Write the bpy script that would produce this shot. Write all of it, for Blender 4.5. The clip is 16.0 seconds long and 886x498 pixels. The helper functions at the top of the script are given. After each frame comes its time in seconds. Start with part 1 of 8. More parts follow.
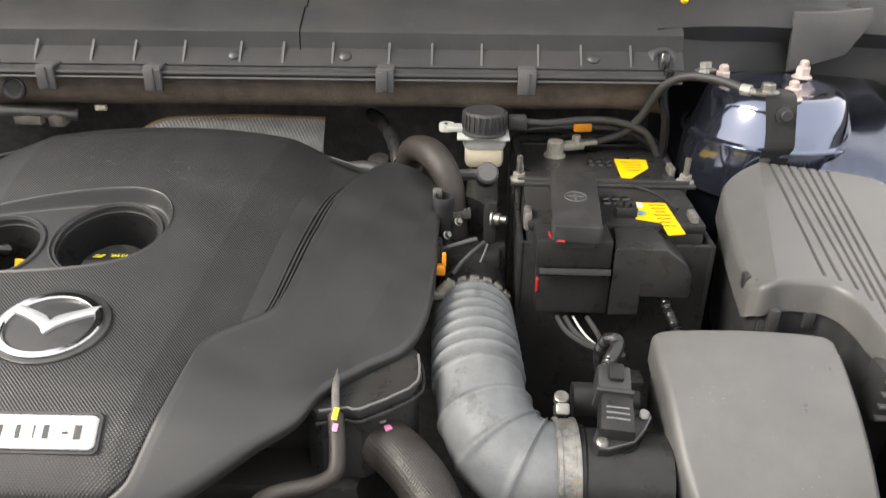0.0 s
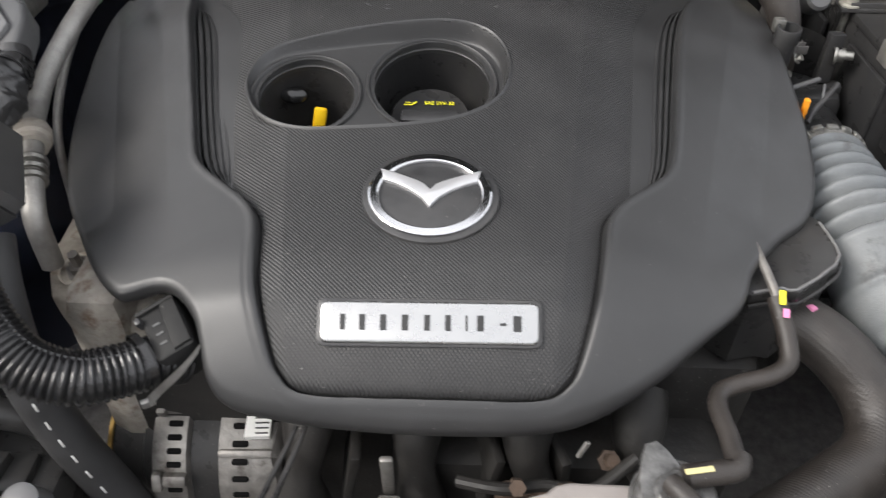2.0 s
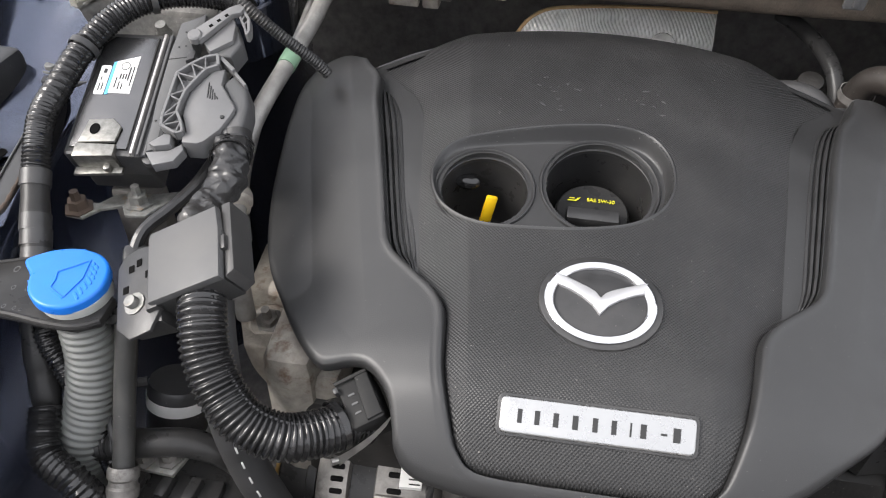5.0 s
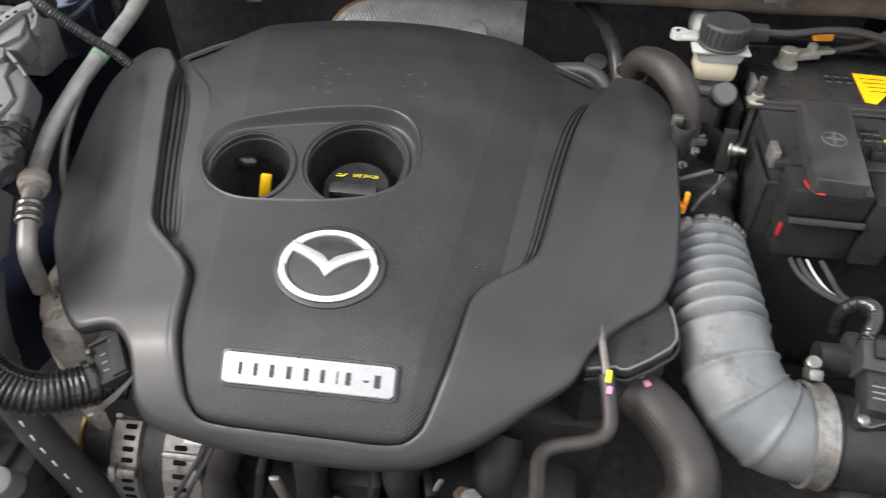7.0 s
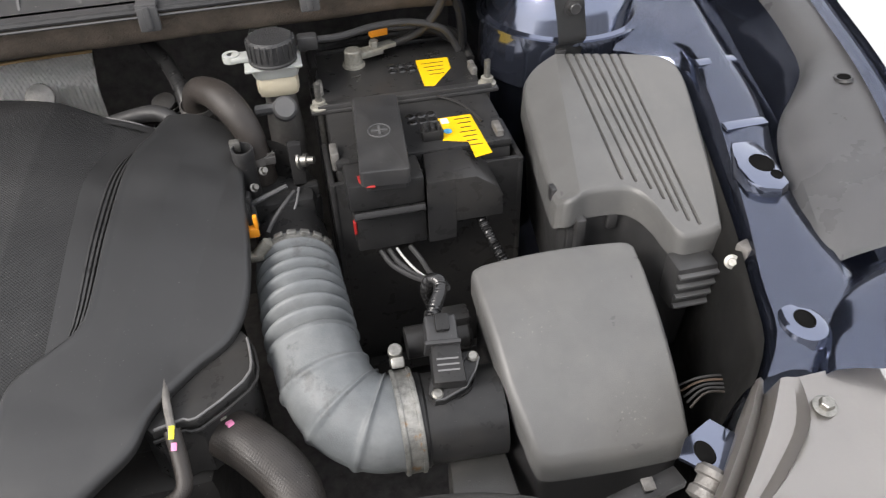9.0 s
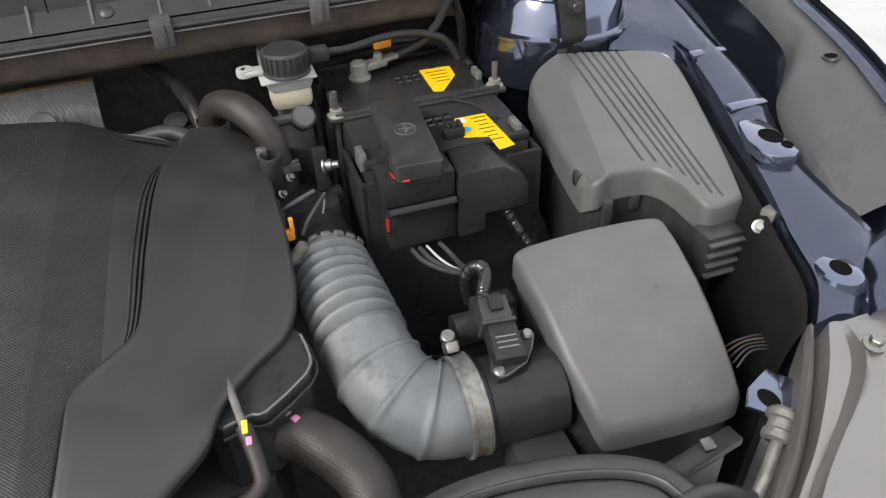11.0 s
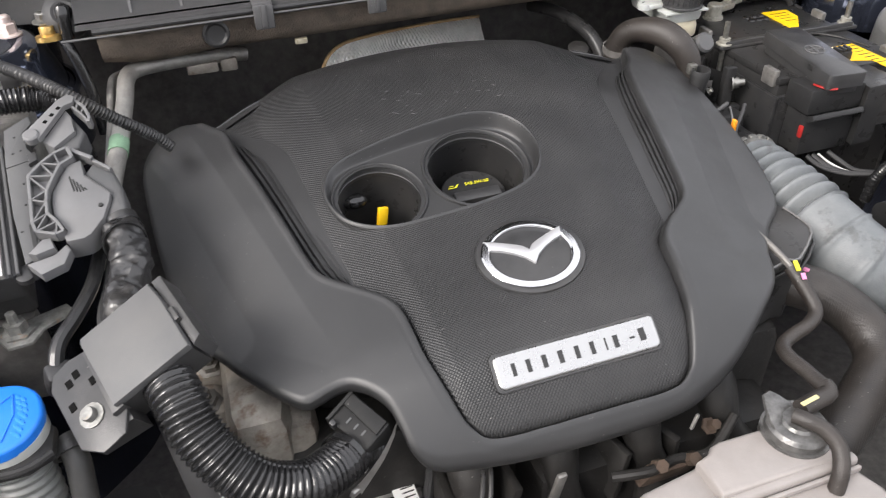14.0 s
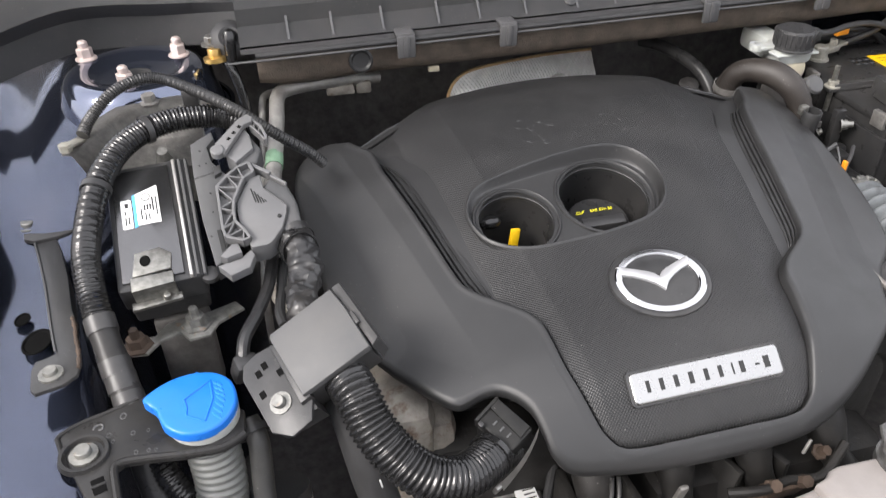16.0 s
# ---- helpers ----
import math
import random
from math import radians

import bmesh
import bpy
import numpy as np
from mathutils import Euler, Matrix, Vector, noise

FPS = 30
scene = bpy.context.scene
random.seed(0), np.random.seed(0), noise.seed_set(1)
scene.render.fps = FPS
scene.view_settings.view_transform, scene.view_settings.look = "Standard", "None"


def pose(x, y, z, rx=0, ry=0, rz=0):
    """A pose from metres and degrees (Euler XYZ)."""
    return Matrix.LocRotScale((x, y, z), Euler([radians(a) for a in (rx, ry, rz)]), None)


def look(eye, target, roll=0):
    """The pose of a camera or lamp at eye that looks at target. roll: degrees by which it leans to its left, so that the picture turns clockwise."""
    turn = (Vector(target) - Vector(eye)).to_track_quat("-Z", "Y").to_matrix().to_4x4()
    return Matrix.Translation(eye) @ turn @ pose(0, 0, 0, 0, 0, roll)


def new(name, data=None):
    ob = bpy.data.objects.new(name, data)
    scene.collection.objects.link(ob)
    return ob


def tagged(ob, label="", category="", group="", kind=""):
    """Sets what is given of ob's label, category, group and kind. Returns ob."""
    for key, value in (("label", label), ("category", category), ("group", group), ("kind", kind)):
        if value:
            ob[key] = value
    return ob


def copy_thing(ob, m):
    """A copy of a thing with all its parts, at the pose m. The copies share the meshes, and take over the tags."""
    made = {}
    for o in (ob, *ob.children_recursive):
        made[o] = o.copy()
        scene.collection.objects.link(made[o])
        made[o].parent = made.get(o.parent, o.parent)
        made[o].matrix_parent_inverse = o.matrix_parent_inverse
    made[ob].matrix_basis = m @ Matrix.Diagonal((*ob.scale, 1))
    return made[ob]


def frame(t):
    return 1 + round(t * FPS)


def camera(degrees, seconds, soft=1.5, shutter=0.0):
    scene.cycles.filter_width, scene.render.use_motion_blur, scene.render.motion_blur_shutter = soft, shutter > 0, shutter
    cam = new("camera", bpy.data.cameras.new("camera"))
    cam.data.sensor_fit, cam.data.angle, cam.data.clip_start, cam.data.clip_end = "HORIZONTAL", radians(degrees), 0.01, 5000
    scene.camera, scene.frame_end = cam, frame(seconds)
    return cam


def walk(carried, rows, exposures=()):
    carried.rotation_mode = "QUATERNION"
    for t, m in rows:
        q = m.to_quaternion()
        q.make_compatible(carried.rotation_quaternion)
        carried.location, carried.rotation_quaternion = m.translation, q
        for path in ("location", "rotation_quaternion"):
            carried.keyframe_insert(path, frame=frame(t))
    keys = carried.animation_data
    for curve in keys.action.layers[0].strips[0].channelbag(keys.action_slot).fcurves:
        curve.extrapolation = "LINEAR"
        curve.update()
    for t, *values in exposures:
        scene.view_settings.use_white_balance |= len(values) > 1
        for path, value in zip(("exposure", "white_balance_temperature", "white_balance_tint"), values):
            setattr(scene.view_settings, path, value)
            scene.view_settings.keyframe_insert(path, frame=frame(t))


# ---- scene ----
cam = camera(61.1, 16.0, 1.1, 0.35)
PATH = [
    (0.0, (0.325, -0.416, 1.305), (0.268, 1.365, 0.397), 0.6),
    (0.5, (0.33, -0.373, 1.259), (0.273, 1.362, 0.266), 0.6),
    (1.0, (0.209, -0.358, 1.266), (0.175, 1.267, 0.101), 1.1),
    (1.5, (0.097, -0.354, 1.279), (0.065, 1.175, -0.01), 0.9),
    (2.0, (0.013, -0.33, 1.286), (-0.015, 1.172, -0.034), 0.9),
    (2.5, (-0.056, -0.326, 1.322), (-0.088, 1.171, -0.004), 1.3),
    (3.0, (-0.107, -0.325, 1.352), (-0.169, 1.164, 0.018), 1.7),
    (5.5, (-0.048, -0.331, 1.387), (-0.251, 1.134, 0.041), 2.1),
    (6.0, (-0.01, -0.332, 1.394), (-0.219, 1.125, 0.04), 1.9),
    (6.5, (0.059, -0.34, 1.403), (-0.156, 1.108, 0.041), 1.3),
    (7.0, (0.146, -0.355, 1.409), (-0.038, 1.107, 0.056), 1.0),
    (7.5, (0.231, -0.354, 1.384), (0.094, 1.12, 0.04), 0.5),
    (8.0, (0.295, -0.349, 1.388), (0.288, 1.131, 0.042), -0.1),
    (8.5, (0.349, -0.342, 1.397), (0.515, 1.137, 0.061), -0.8),
    (8.7, (0.366, -0.342, 1.403), (0.595, 1.135, 0.074), -1.3),
    (10.8, (0.281, -0.356, 1.366), (0.766, 1.161, 0.156), -2.2),
    (11.0, (0.264, -0.36, 1.367), (0.749, 1.154, 0.153), -2.3),
    (11.5, (0.236, -0.365, 1.362), (0.722, 1.147, 0.145), -2.1),
    (12.0, (0.182, -0.372, 1.354), (0.657, 1.152, 0.149), -1.8),
    (12.5, (0.024, -0.366, 1.352), (0.49, 1.166, 0.154), -1.7),
    (13.0, (-0.151, -0.397, 1.359), (0.316, 1.143, 0.171), -1.9),
    (13.5, (-0.195, -0.387, 1.355), (0.275, 1.15, 0.165), -1.9),
    (14.0, (-0.219, -0.376, 1.352), (0.253, 1.161, 0.162), -1.9),
    (14.5, (-0.268, -0.38, 1.338), (0.197, 1.162, 0.152), -2.1),
    (15.0, (-0.298, -0.388, 1.342), (0.129, 1.163, 0.153), -2.0),
    (15.5, (-0.302, -0.389, 1.354), (0.082, 1.171, 0.163), -1.6),
    (16.0, (-0.312, -0.394, 1.394), (0.053, 1.191, 0.231), -1.2),
]
walk(cam, [(t, look(eye, target, roll)) for t, eye, target, roll in PATH],
     [(0.0, 0.92, 6900, 10), (0.8, 1.02, 6700, 10), (1.5, 0.84, 6550, 10), (2.2, 0.70, 6500, 10), (3.0, 0.86, 6500, 10), (5.5, 0.85, 6480, 11), (7.0, 0.86, 6520, 11), (8.0, 0.78, 6560, 11), (8.7, 0.74, 6560, 11), (10.8, 0.46, 6480, 10),
      (11.5, 0.48, 6500, 10), (12.0, 0.50, 6600, 10), (12.6, 0.60, 6600, 10), (13.2, 0.88, 6550, 11), (16.0, 0.88, 6500, 12)])

# ---- light ----
world = bpy.data.worlds.new("world")
scene.world = world
world.use_nodes = True
wn, wl = world.node_tree.nodes, world.node_tree.links
sky = wn.new("ShaderNodeTexSky")
sky.sky_type, sky.sun_disc = "NISHITA", False
sky.sun_elevation, sky.sun_rotation = radians(40), radians(245)
sky.dust_density, sky.ozone_density = 4.0, 1.0
haze = wn.new("ShaderNodeMix")
haze.data_type = "RGBA"
haze.inputs[0].default_value = 0.75
haze.inputs[7].default_value = (9.0, 9.0, 9.2, 1)
wl.new(sky.outputs[0], haze.inputs[6])
wl.new(haze.outputs[2], wn["Background"].inputs[0])
wn["Background"].inputs[1].default_value = 0.14

sun = new("sun", bpy.data.lights.new("sun", "SUN"))
sun.data.energy, sun.data.angle, sun.data.color = 2.1, radians(26), (1.0, 0.97, 0.93)
sun.matrix_world = look((-3.7, -1.8, 4.3), (0, 0, 0.9))


# ---- materials ----
def node(nt, kind, **inputs):
    n = nt.nodes.new(kind)
    for key, value in inputs.items():
        n.inputs[key.replace("_", " ")].default_value = value
    return n


def material(name, color, rough=0.5, metal=0.0, vary=0.25, scale=60.0, bump=0.15, grain=600.0, dust=0.0, dust_color=(0.32, 0.29, 0.25),
             coat=0.0, spec=0.5, stain=None, stain_scale=18.0, stain_at=0.6, transmission=0.0, subsurface=0.0, piece=0.0, specks=0.0):
    m = bpy.data.materials.new(name)
    m.use_nodes = True
    nt = m.node_tree
    b = nt.nodes["Principled BSDF"]
    b.inputs["Metallic"].default_value = metal
    b.inputs["Coat Weight"].default_value = coat
    b.inputs["Coat Roughness"].default_value = 0.06
    b.inputs["Specular IOR Level"].default_value = spec
    b.inputs["Transmission Weight"].default_value = transmission
    if subsurface:
        b.inputs["Subsurface Weight"].default_value = subsurface
        b.inputs["Subsurface Radius"].default_value = (0.01, 0.01, 0.008)
    tc = nt.nodes.new("ShaderNodeTexCoord")
    big = node(nt, "ShaderNodeTexNoise", Scale=scale, Detail=5.0, Roughness=0.6)
    nt.links.new(tc.outputs["Object"], big.inputs["Vector"])
    ramp = nt.nodes.new("ShaderNodeMapRange")
    ramp.inputs[1].default_value, ramp.inputs[2].default_value = 0.3, 0.7
    ramp.inputs[3].default_value, ramp.inputs[4].default_value = 1 - vary, 1 + vary
    nt.links.new(big.outputs["Fac"], ramp.inputs[0])
    col = nt.nodes.new("ShaderNodeMix")
    col.data_type, col.blend_type = "RGBA", "MULTIPLY"
    col.inputs[0].default_value = 1.0
    col.inputs[6].default_value = (*color, 1)
    nt.links.new(ramp.outputs[0], col.inputs[7])
    out = col.outputs[2]
    if piece:
        info = nt.nodes.new("ShaderNodeObjectInfo")
        r2 = nt.nodes.new("ShaderNodeMapRange")
        r2.inputs[3].default_value, r2.inputs[4].default_value = 1 - piece, 1 + piece
        nt.links.new(info.outputs["Random"], r2.inputs[0])
        c2 = nt.nodes.new("ShaderNodeMix")
        c2.data_type, c2.blend_type = "RGBA", "MULTIPLY"
        c2.inputs[0].default_value = 1.0
        nt.links.new(out, c2.inputs[6])
        nt.links.new(r2.outputs[0], c2.inputs[7])
        out = c2.outputs[2]
    rough_out = None
    for amount, tint, sc, at, soft in ((dust, dust_color, 9.0, 0.45, 0.35), (0.9 if stain else 0.0, stain, stain_scale, stain_at, 0.12)):
        if not amount:
            continue
        n = node(nt, "ShaderNodeTexNoise", Scale=sc, Detail=8.0, Roughness=0.68)
        nt.links.new(tc.outputs["Object"], n.inputs["Vector"])
        r = nt.nodes.new("ShaderNodeMapRange")
        r.inputs[1].default_value, r.inputs[2].default_value = at, at + soft
        r.inputs[3].default_value, r.inputs[4].default_value = 0.0, amount
        nt.links.new(n.outputs["Fac"], r.inputs[0])
        mx = nt.nodes.new("ShaderNodeMix")
        mx.data_type = "RGBA"
        mx.inputs[7].default_value = (*tint, 1)
        nt.links.new(r.outputs[0], mx.inputs[0])
        nt.links.new(out, mx.inputs[6])
        out = mx.outputs[2]
    if specks:
        n = node(nt, "ShaderNodeTexNoise", Scale=520.0, Detail=1.0, Roughness=0.5)
        n2 = node(nt, "ShaderNodeTexNoise", Scale=14.0, Detail=3.0, Roughness=0.6)
        for q in (n, n2):
            nt.links.new(tc.outputs["Object"], q.inputs["Vector"])
        where = nt.nodes.new("ShaderNodeMapRange")
        where.inputs[1].default_value, where.inputs[2].default_value = 0.35, 0.75
        where.inputs[3].default_value, where.inputs[4].default_value = 0.82, 0.69
        nt.links.new(n2.outputs["Fac"], where.inputs[0])
        over = nt.nodes.new("ShaderNodeMath")
        over.operation = "SUBTRACT"
        nt.links.new(n.outputs["Fac"], over.inputs[0])
        nt.links.new(where.outputs[0], over.inputs[1])
        r = nt.nodes.new("ShaderNodeMapRange")
        r.inputs[1].default_value, r.inputs[2].default_value = 0.0, 0.03
        r.inputs[3].default_value, r.inputs[4].default_value = 0.0, specks
        nt.links.new(over.outputs[0], r.inputs[0])
        mx = nt.nodes.new("ShaderNodeMix")
        mx.data_type = "RGBA"
        mx.inputs[7].default_value = (0.42, 0.40, 0.37, 1)
        nt.links.new(r.outputs[0], mx.inputs[0])
        nt.links.new(out, mx.inputs[6])
        out = mx.outputs[2]
    nt.links.new(out, b.inputs["Base Color"])
    rr = nt.nodes.new("ShaderNodeMapRange")
    rr.inputs[1].default_value, rr.inputs[2].default_value = 0.3, 0.7
    rr.inputs[3].default_value, rr.inputs[4].default_value = max(0.02, rough * 0.82), min(1.0, rough * 1.2)
    nt.links.new(big.outputs["Fac"], rr.inputs[0])
    nt.links.new(rr.outputs[0], b.inputs["Roughness"])
    if bump:
        fine = node(nt, "ShaderNodeTexNoise", Scale=grain, Detail=3.0)
        nt.links.new(tc.outputs["Object"], fine.inputs["Vector"])
        bp = nt.nodes.new("ShaderNodeBump")
        bp.inputs["Strength"].default_value, bp.inputs["Distance"].default_value = bump, 0.001
        nt.links.new(fine.outputs["Fac"], bp.inputs["Height"])
        nt.links.new(bp.outputs[0], b.inputs["Normal"])
    return m


def woven(m, pitch, strength, sx=1.0, sy=1.0, ridge=None):
    """Adds a knurl of small staggered bumps, pitch metres apart, in the object's x and y. ridge: paler colour for the
    bump tops, painting in the pits' shade.
    """
    nt = m.node_tree
    b = nt.nodes["Principled BSDF"]
    tc = nt.nodes.new("ShaderNodeTexCoord")
    sep = nt.nodes.new("ShaderNodeSeparateXYZ")
    nt.links.new(tc.outputs["Object"], sep.inputs[0])
    waves = []
    for axis, stretch in ((0, sx), (1, sy)):
        d = nt.nodes.new("ShaderNodeMath")
        d.operation = "MULTIPLY"
        d.inputs[1].default_value = stretch * 2 * math.pi / pitch
        w = nt.nodes.new("ShaderNodeMath")
        w.operation = "SINE"
        nt.links.new(sep.outputs[axis], d.inputs[0])
        nt.links.new(d.outputs[0], w.inputs[0])
        waves.append(w)
    p = nt.nodes.new("ShaderNodeMath")
    p.operation = "MULTIPLY"
    nt.links.new(waves[0].outputs[0], p.inputs[0])
    nt.links.new(waves[1].outputs[0], p.inputs[1])
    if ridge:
        # bump tops lightened in the colour, so the pits look shaded
        ridge_light = nt.nodes.new("ShaderNodeMapRange")
        ridge_light.inputs[1].default_value, ridge_light.inputs[2].default_value = 0.1, 0.8
        ridge_light.inputs[3].default_value, ridge_light.inputs[4].default_value = 0.0, 0.55
        nt.links.new(p.outputs[0], ridge_light.inputs[0])
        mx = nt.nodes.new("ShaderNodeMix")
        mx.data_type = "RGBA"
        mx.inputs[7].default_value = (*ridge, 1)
        nt.links.new(ridge_light.outputs[0], mx.inputs[0])
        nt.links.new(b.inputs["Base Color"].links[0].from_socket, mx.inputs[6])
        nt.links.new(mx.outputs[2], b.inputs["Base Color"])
    bp = nt.nodes.new("ShaderNodeBump")
    bp.inputs["Strength"].default_value, bp.inputs["Distance"].default_value = strength, 0.0006
    nt.links.new(p.outputs[0], bp.inputs["Height"])
    old = b.inputs["Normal"].links
    if old:
        nt.links.new(old[0].from_socket, bp.inputs["Normal"])
    nt.links.new(bp.outputs[0], b.inputs["Normal"])
    return m


COVER = material("cover_plastic", (0.021, 0.021, 0.0215), 0.44, vary=0.08, scale=25, bump=0.14, grain=1500, dust=0.06, dust_color=(0.16, 0.155, 0.15), specks=0.2, spec=0.68)
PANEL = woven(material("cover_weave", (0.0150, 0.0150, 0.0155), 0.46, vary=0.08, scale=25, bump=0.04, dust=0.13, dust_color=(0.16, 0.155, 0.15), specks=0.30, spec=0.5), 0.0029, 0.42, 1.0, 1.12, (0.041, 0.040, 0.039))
BLACK = material("black_plastic", (0.034, 0.034, 0.035), 0.36, vary=0.2, bump=0.15, grain=900, dust=0.09, specks=0.3)
BOX = material("box_plastic", (0.112, 0.112, 0.110), 0.33, vary=0.08, scale=30, bump=0.3, grain=1300, dust=0.14, specks=0.4)
DUCTP = material("duct_plastic", (0.043, 0.043, 0.042), 0.40, vary=0.10, scale=30, bump=0.2, grain=1300, dust=0.14, specks=0.4)
MATTB = material("matt_black_plastic", (0.022, 0.022, 0.022), 0.62, vary=0.2, bump=0.15, grain=900, dust=0.06, spec=0.2, specks=0.3)
GREYP = material("grey_plastic", (0.145, 0.145, 0.147), 0.45, vary=0.08, bump=0.15, grain=1200, dust=0.15)
MIDP = material("mid_grey_plastic", (0.075, 0.076, 0.078), 0.5, vary=0.08, bump=0.15, grain=1200, dust=0.12)
VOID = material("sooty_metal", (0.120, 0.114, 0.108), 0.65, vary=0.4, bump=0.4, grain=160, dust=0.3, dust_color=(0.075, 0.062, 0.052), specks=0.3)
RUBBER = material("black_rubber", (0.032, 0.032, 0.033), 0.55, vary=0.2, bump=0.12, grain=700, dust=0.15, dust_color=(0.12, 0.11, 0.10))
GLOSSY = material("loom_plastic", (0.013, 0.013, 0.0135), 0.19, vary=0.15, scale=120, bump=0.05, grain=260, coat=0.25, dust=0.08, dust_color=(0.2, 0.19, 0.18))
BROWNR = material("aged_rubber", (0.027, 0.023, 0.0205), 0.48, vary=0.3, bump=0.4, grain=900, dust=0.28, dust_color=(0.080, 0.064, 0.053), specks=0.35)
GREYR = material("grey_rubber", (0.120, 0.130, 0.136), 0.5, vary=0.16, scale=45, bump=0.3, grain=700, dust=0.5, dust_color=(0.32, 0.325, 0.32), stain=(0.06, 0.06, 0.058), stain_scale=22, stain_at=0.58)
FELT = material("felt_pad", (0.215, 0.178, 0.145), 0.95, vary=0.3, scale=40, bump=0.8, grain=500, dust=0.3, dust_color=(0.30, 0.25, 0.20))
PAINT = material("navy_paint", (0.146, 0.168, 0.238), 0.12, metal=0.92, vary=0.04, scale=22, bump=0.012, grain=60, coat=1.0, dust=0.02, dust_color=(0.20, 0.21, 0.24), specks=0.15)
GALV = material("galvanised_steel", (0.62, 0.60, 0.58), 0.36, metal=0.7, vary=0.14, bump=0.15, grain=300, dust=0.4, dust_color=(0.46, 0.42, 0.38), stain=(0.16, 0.13, 0.11), stain_scale=14, stain_at=0.68)
STEEL = material("zinc_steel", (0.28, 0.275, 0.255), 0.40, metal=0.85, vary=0.3, scale=200, bump=0.15, grain=400, dust=0.3, dust_color=(0.25, 0.23, 0.2))
ALU = material("cast_aluminium", (0.40, 0.39, 0.37), 0.5, metal=0.65, vary=0.25, bump=0.5, grain=350, dust=0.4, dust_color=(0.22, 0.19, 0.16))
ALUD = material("dirty_aluminium", (0.40, 0.37, 0.325), 0.55, metal=0.35, vary=0.3, scale=70, bump=0.6, grain=300, dust=0.6, dust_color=(0.22, 0.18, 0.145), stain=(0.15, 0.085, 0.05), stain_scale=30, stain_at=0.55)
RUST = material("rusty_metal", (0.085, 0.060, 0.045), 0.75, metal=0.2, vary=0.4, bump=0.6, grain=300, dust=0.4, dust_color=(0.06, 0.045, 0.035))
CHROME = material("chrome", (0.64, 0.64, 0.65), 0.09, metal=1.0, vary=0.02, bump=0.0)
SILVER = material("satin_silver", (0.54, 0.54, 0.55), 0.32, metal=0.55, vary=0.03, bump=0.0)
ECUM = material("control_unit_metal", (0.155, 0.155, 0.158), 0.20, metal=0.9, vary=0.05, bump=0.03, grain=2500, dust=0.1)
BRUSHED = material("brushed_aluminium", (0.47, 0.47, 0.465), 0.28, metal=0.9, vary=0.03, bump=0.05, grain=2500)
FRONTM = material("bare_front_steel", (0.52, 0.50, 0.48), 0.30, metal=0.8, vary=0.10, scale=9, bump=0.08, grain=300, dust=0.2, dust_color=(0.32, 0.29, 0.26), stain=(0.14, 0.12, 0.10), stain_scale=30, stain_at=0.70)
LEAD = material("battery_lead", (0.34, 0.33, 0.29), 0.5, metal=0.4, vary=0.3, scale=150, bump=0.5, grain=500, dust=0.5, dust_color=(0.42, 0.39, 0.31))
CLAMP = material("stained_clamp", (0.22, 0.22, 0.21), 0.5, metal=0.6, vary=0.35, scale=150, bump=0.5, grain=500, dust=0.6, dust_color=(0.45, 0.43, 0.37), stain=(0.30, 0.16, 0.05), stain_scale=60, stain_at=0.6)
FOIL = woven(material("embossed_foil", (0.88, 0.87, 0.84), 0.36, metal=0.3, vary=0.12, bump=0.1, dust=0.12), 0.0056, 1.0, 1.0, 1.0)
GOLD = material("heat_edge", (0.55, 0.38, 0.20), 0.4, metal=0.6, vary=0.2)
YELLOW = material("yellow_sticker", (0.85, 0.52, 0.005), 0.5, vary=0.05, bump=0.02)
YELLOWP = material("yellow_plastic", (0.85, 0.52, 0.01), 0.4, vary=0.05, bump=0.02)
YPRINT = material("yellow_print", (0.75, 0.70, 0.03), 0.5, vary=0.02, bump=0.0)
WHITE = material("white_sticker", (0.78, 0.78, 0.76), 0.5, vary=0.05, bump=0.02)
LBLUE = material("light_blue_print", (0.12, 0.45, 0.75), 0.5, vary=0.02, bump=0.0)
INK = material("black_print", (0.02, 0.02, 0.02), 0.5, vary=0.02, bump=0.0)
WPRINT = material("white_print", (0.6, 0.6, 0.58), 0.6, vary=0.1, bump=0.0)
RED = material("red_plastic", (0.36, 0.022, 0.02), 0.4, vary=0.1, bump=0.02)
ORANGE = material("orange_plastic", (0.80, 0.30, 0.02), 0.4, vary=0.1, bump=0.02)
PINK = material("pink_paint", (0.75, 0.25, 0.45), 0.6, vary=0.2, bump=0.05)
BLUE = material("blue_plastic", (0.012, 0.18, 0.70), 0.32, vary=0.05, bump=0.05, dust=0.06, dust_color=(0.3, 0.4, 0.6))
NECK = material("washer_neck_plastic", (0.17, 0.175, 0.168), 0.38, vary=0.06, bump=0.03, subsurface=0.2)
CLEAR = material("translucent_plastic", (0.44, 0.455, 0.435), 0.35, vary=0.06, bump=0.03, subsurface=0.3)
FLUID = material("brake_fluid_plastic", (0.55, 0.50, 0.38), 0.35, vary=0.06, bump=0.03, subsurface=0.3)
BEIGE = material("beige_plastic", (0.27, 0.248, 0.235), 0.45, vary=0.07, bump=0.15, grain=500, dust=0.35, dust_color=(0.30, 0.26, 0.23), specks=0.0)
BRASS = material("passivated_brass", (0.55, 0.36, 0.12), 0.35, metal=0.8, vary=0.25, bump=0.2, grain=400)
PINKZ = material("pink_zinc_nut", (0.60, 0.50, 0.46), 0.4, metal=0.4, vary=0.15, bump=0.1)
CONCRETE = material("pale_concrete", (0.45, 0.45, 0.44), 0.7, vary=0.12, scale=2.0, bump=0.3, grain=120, dust=0.2)
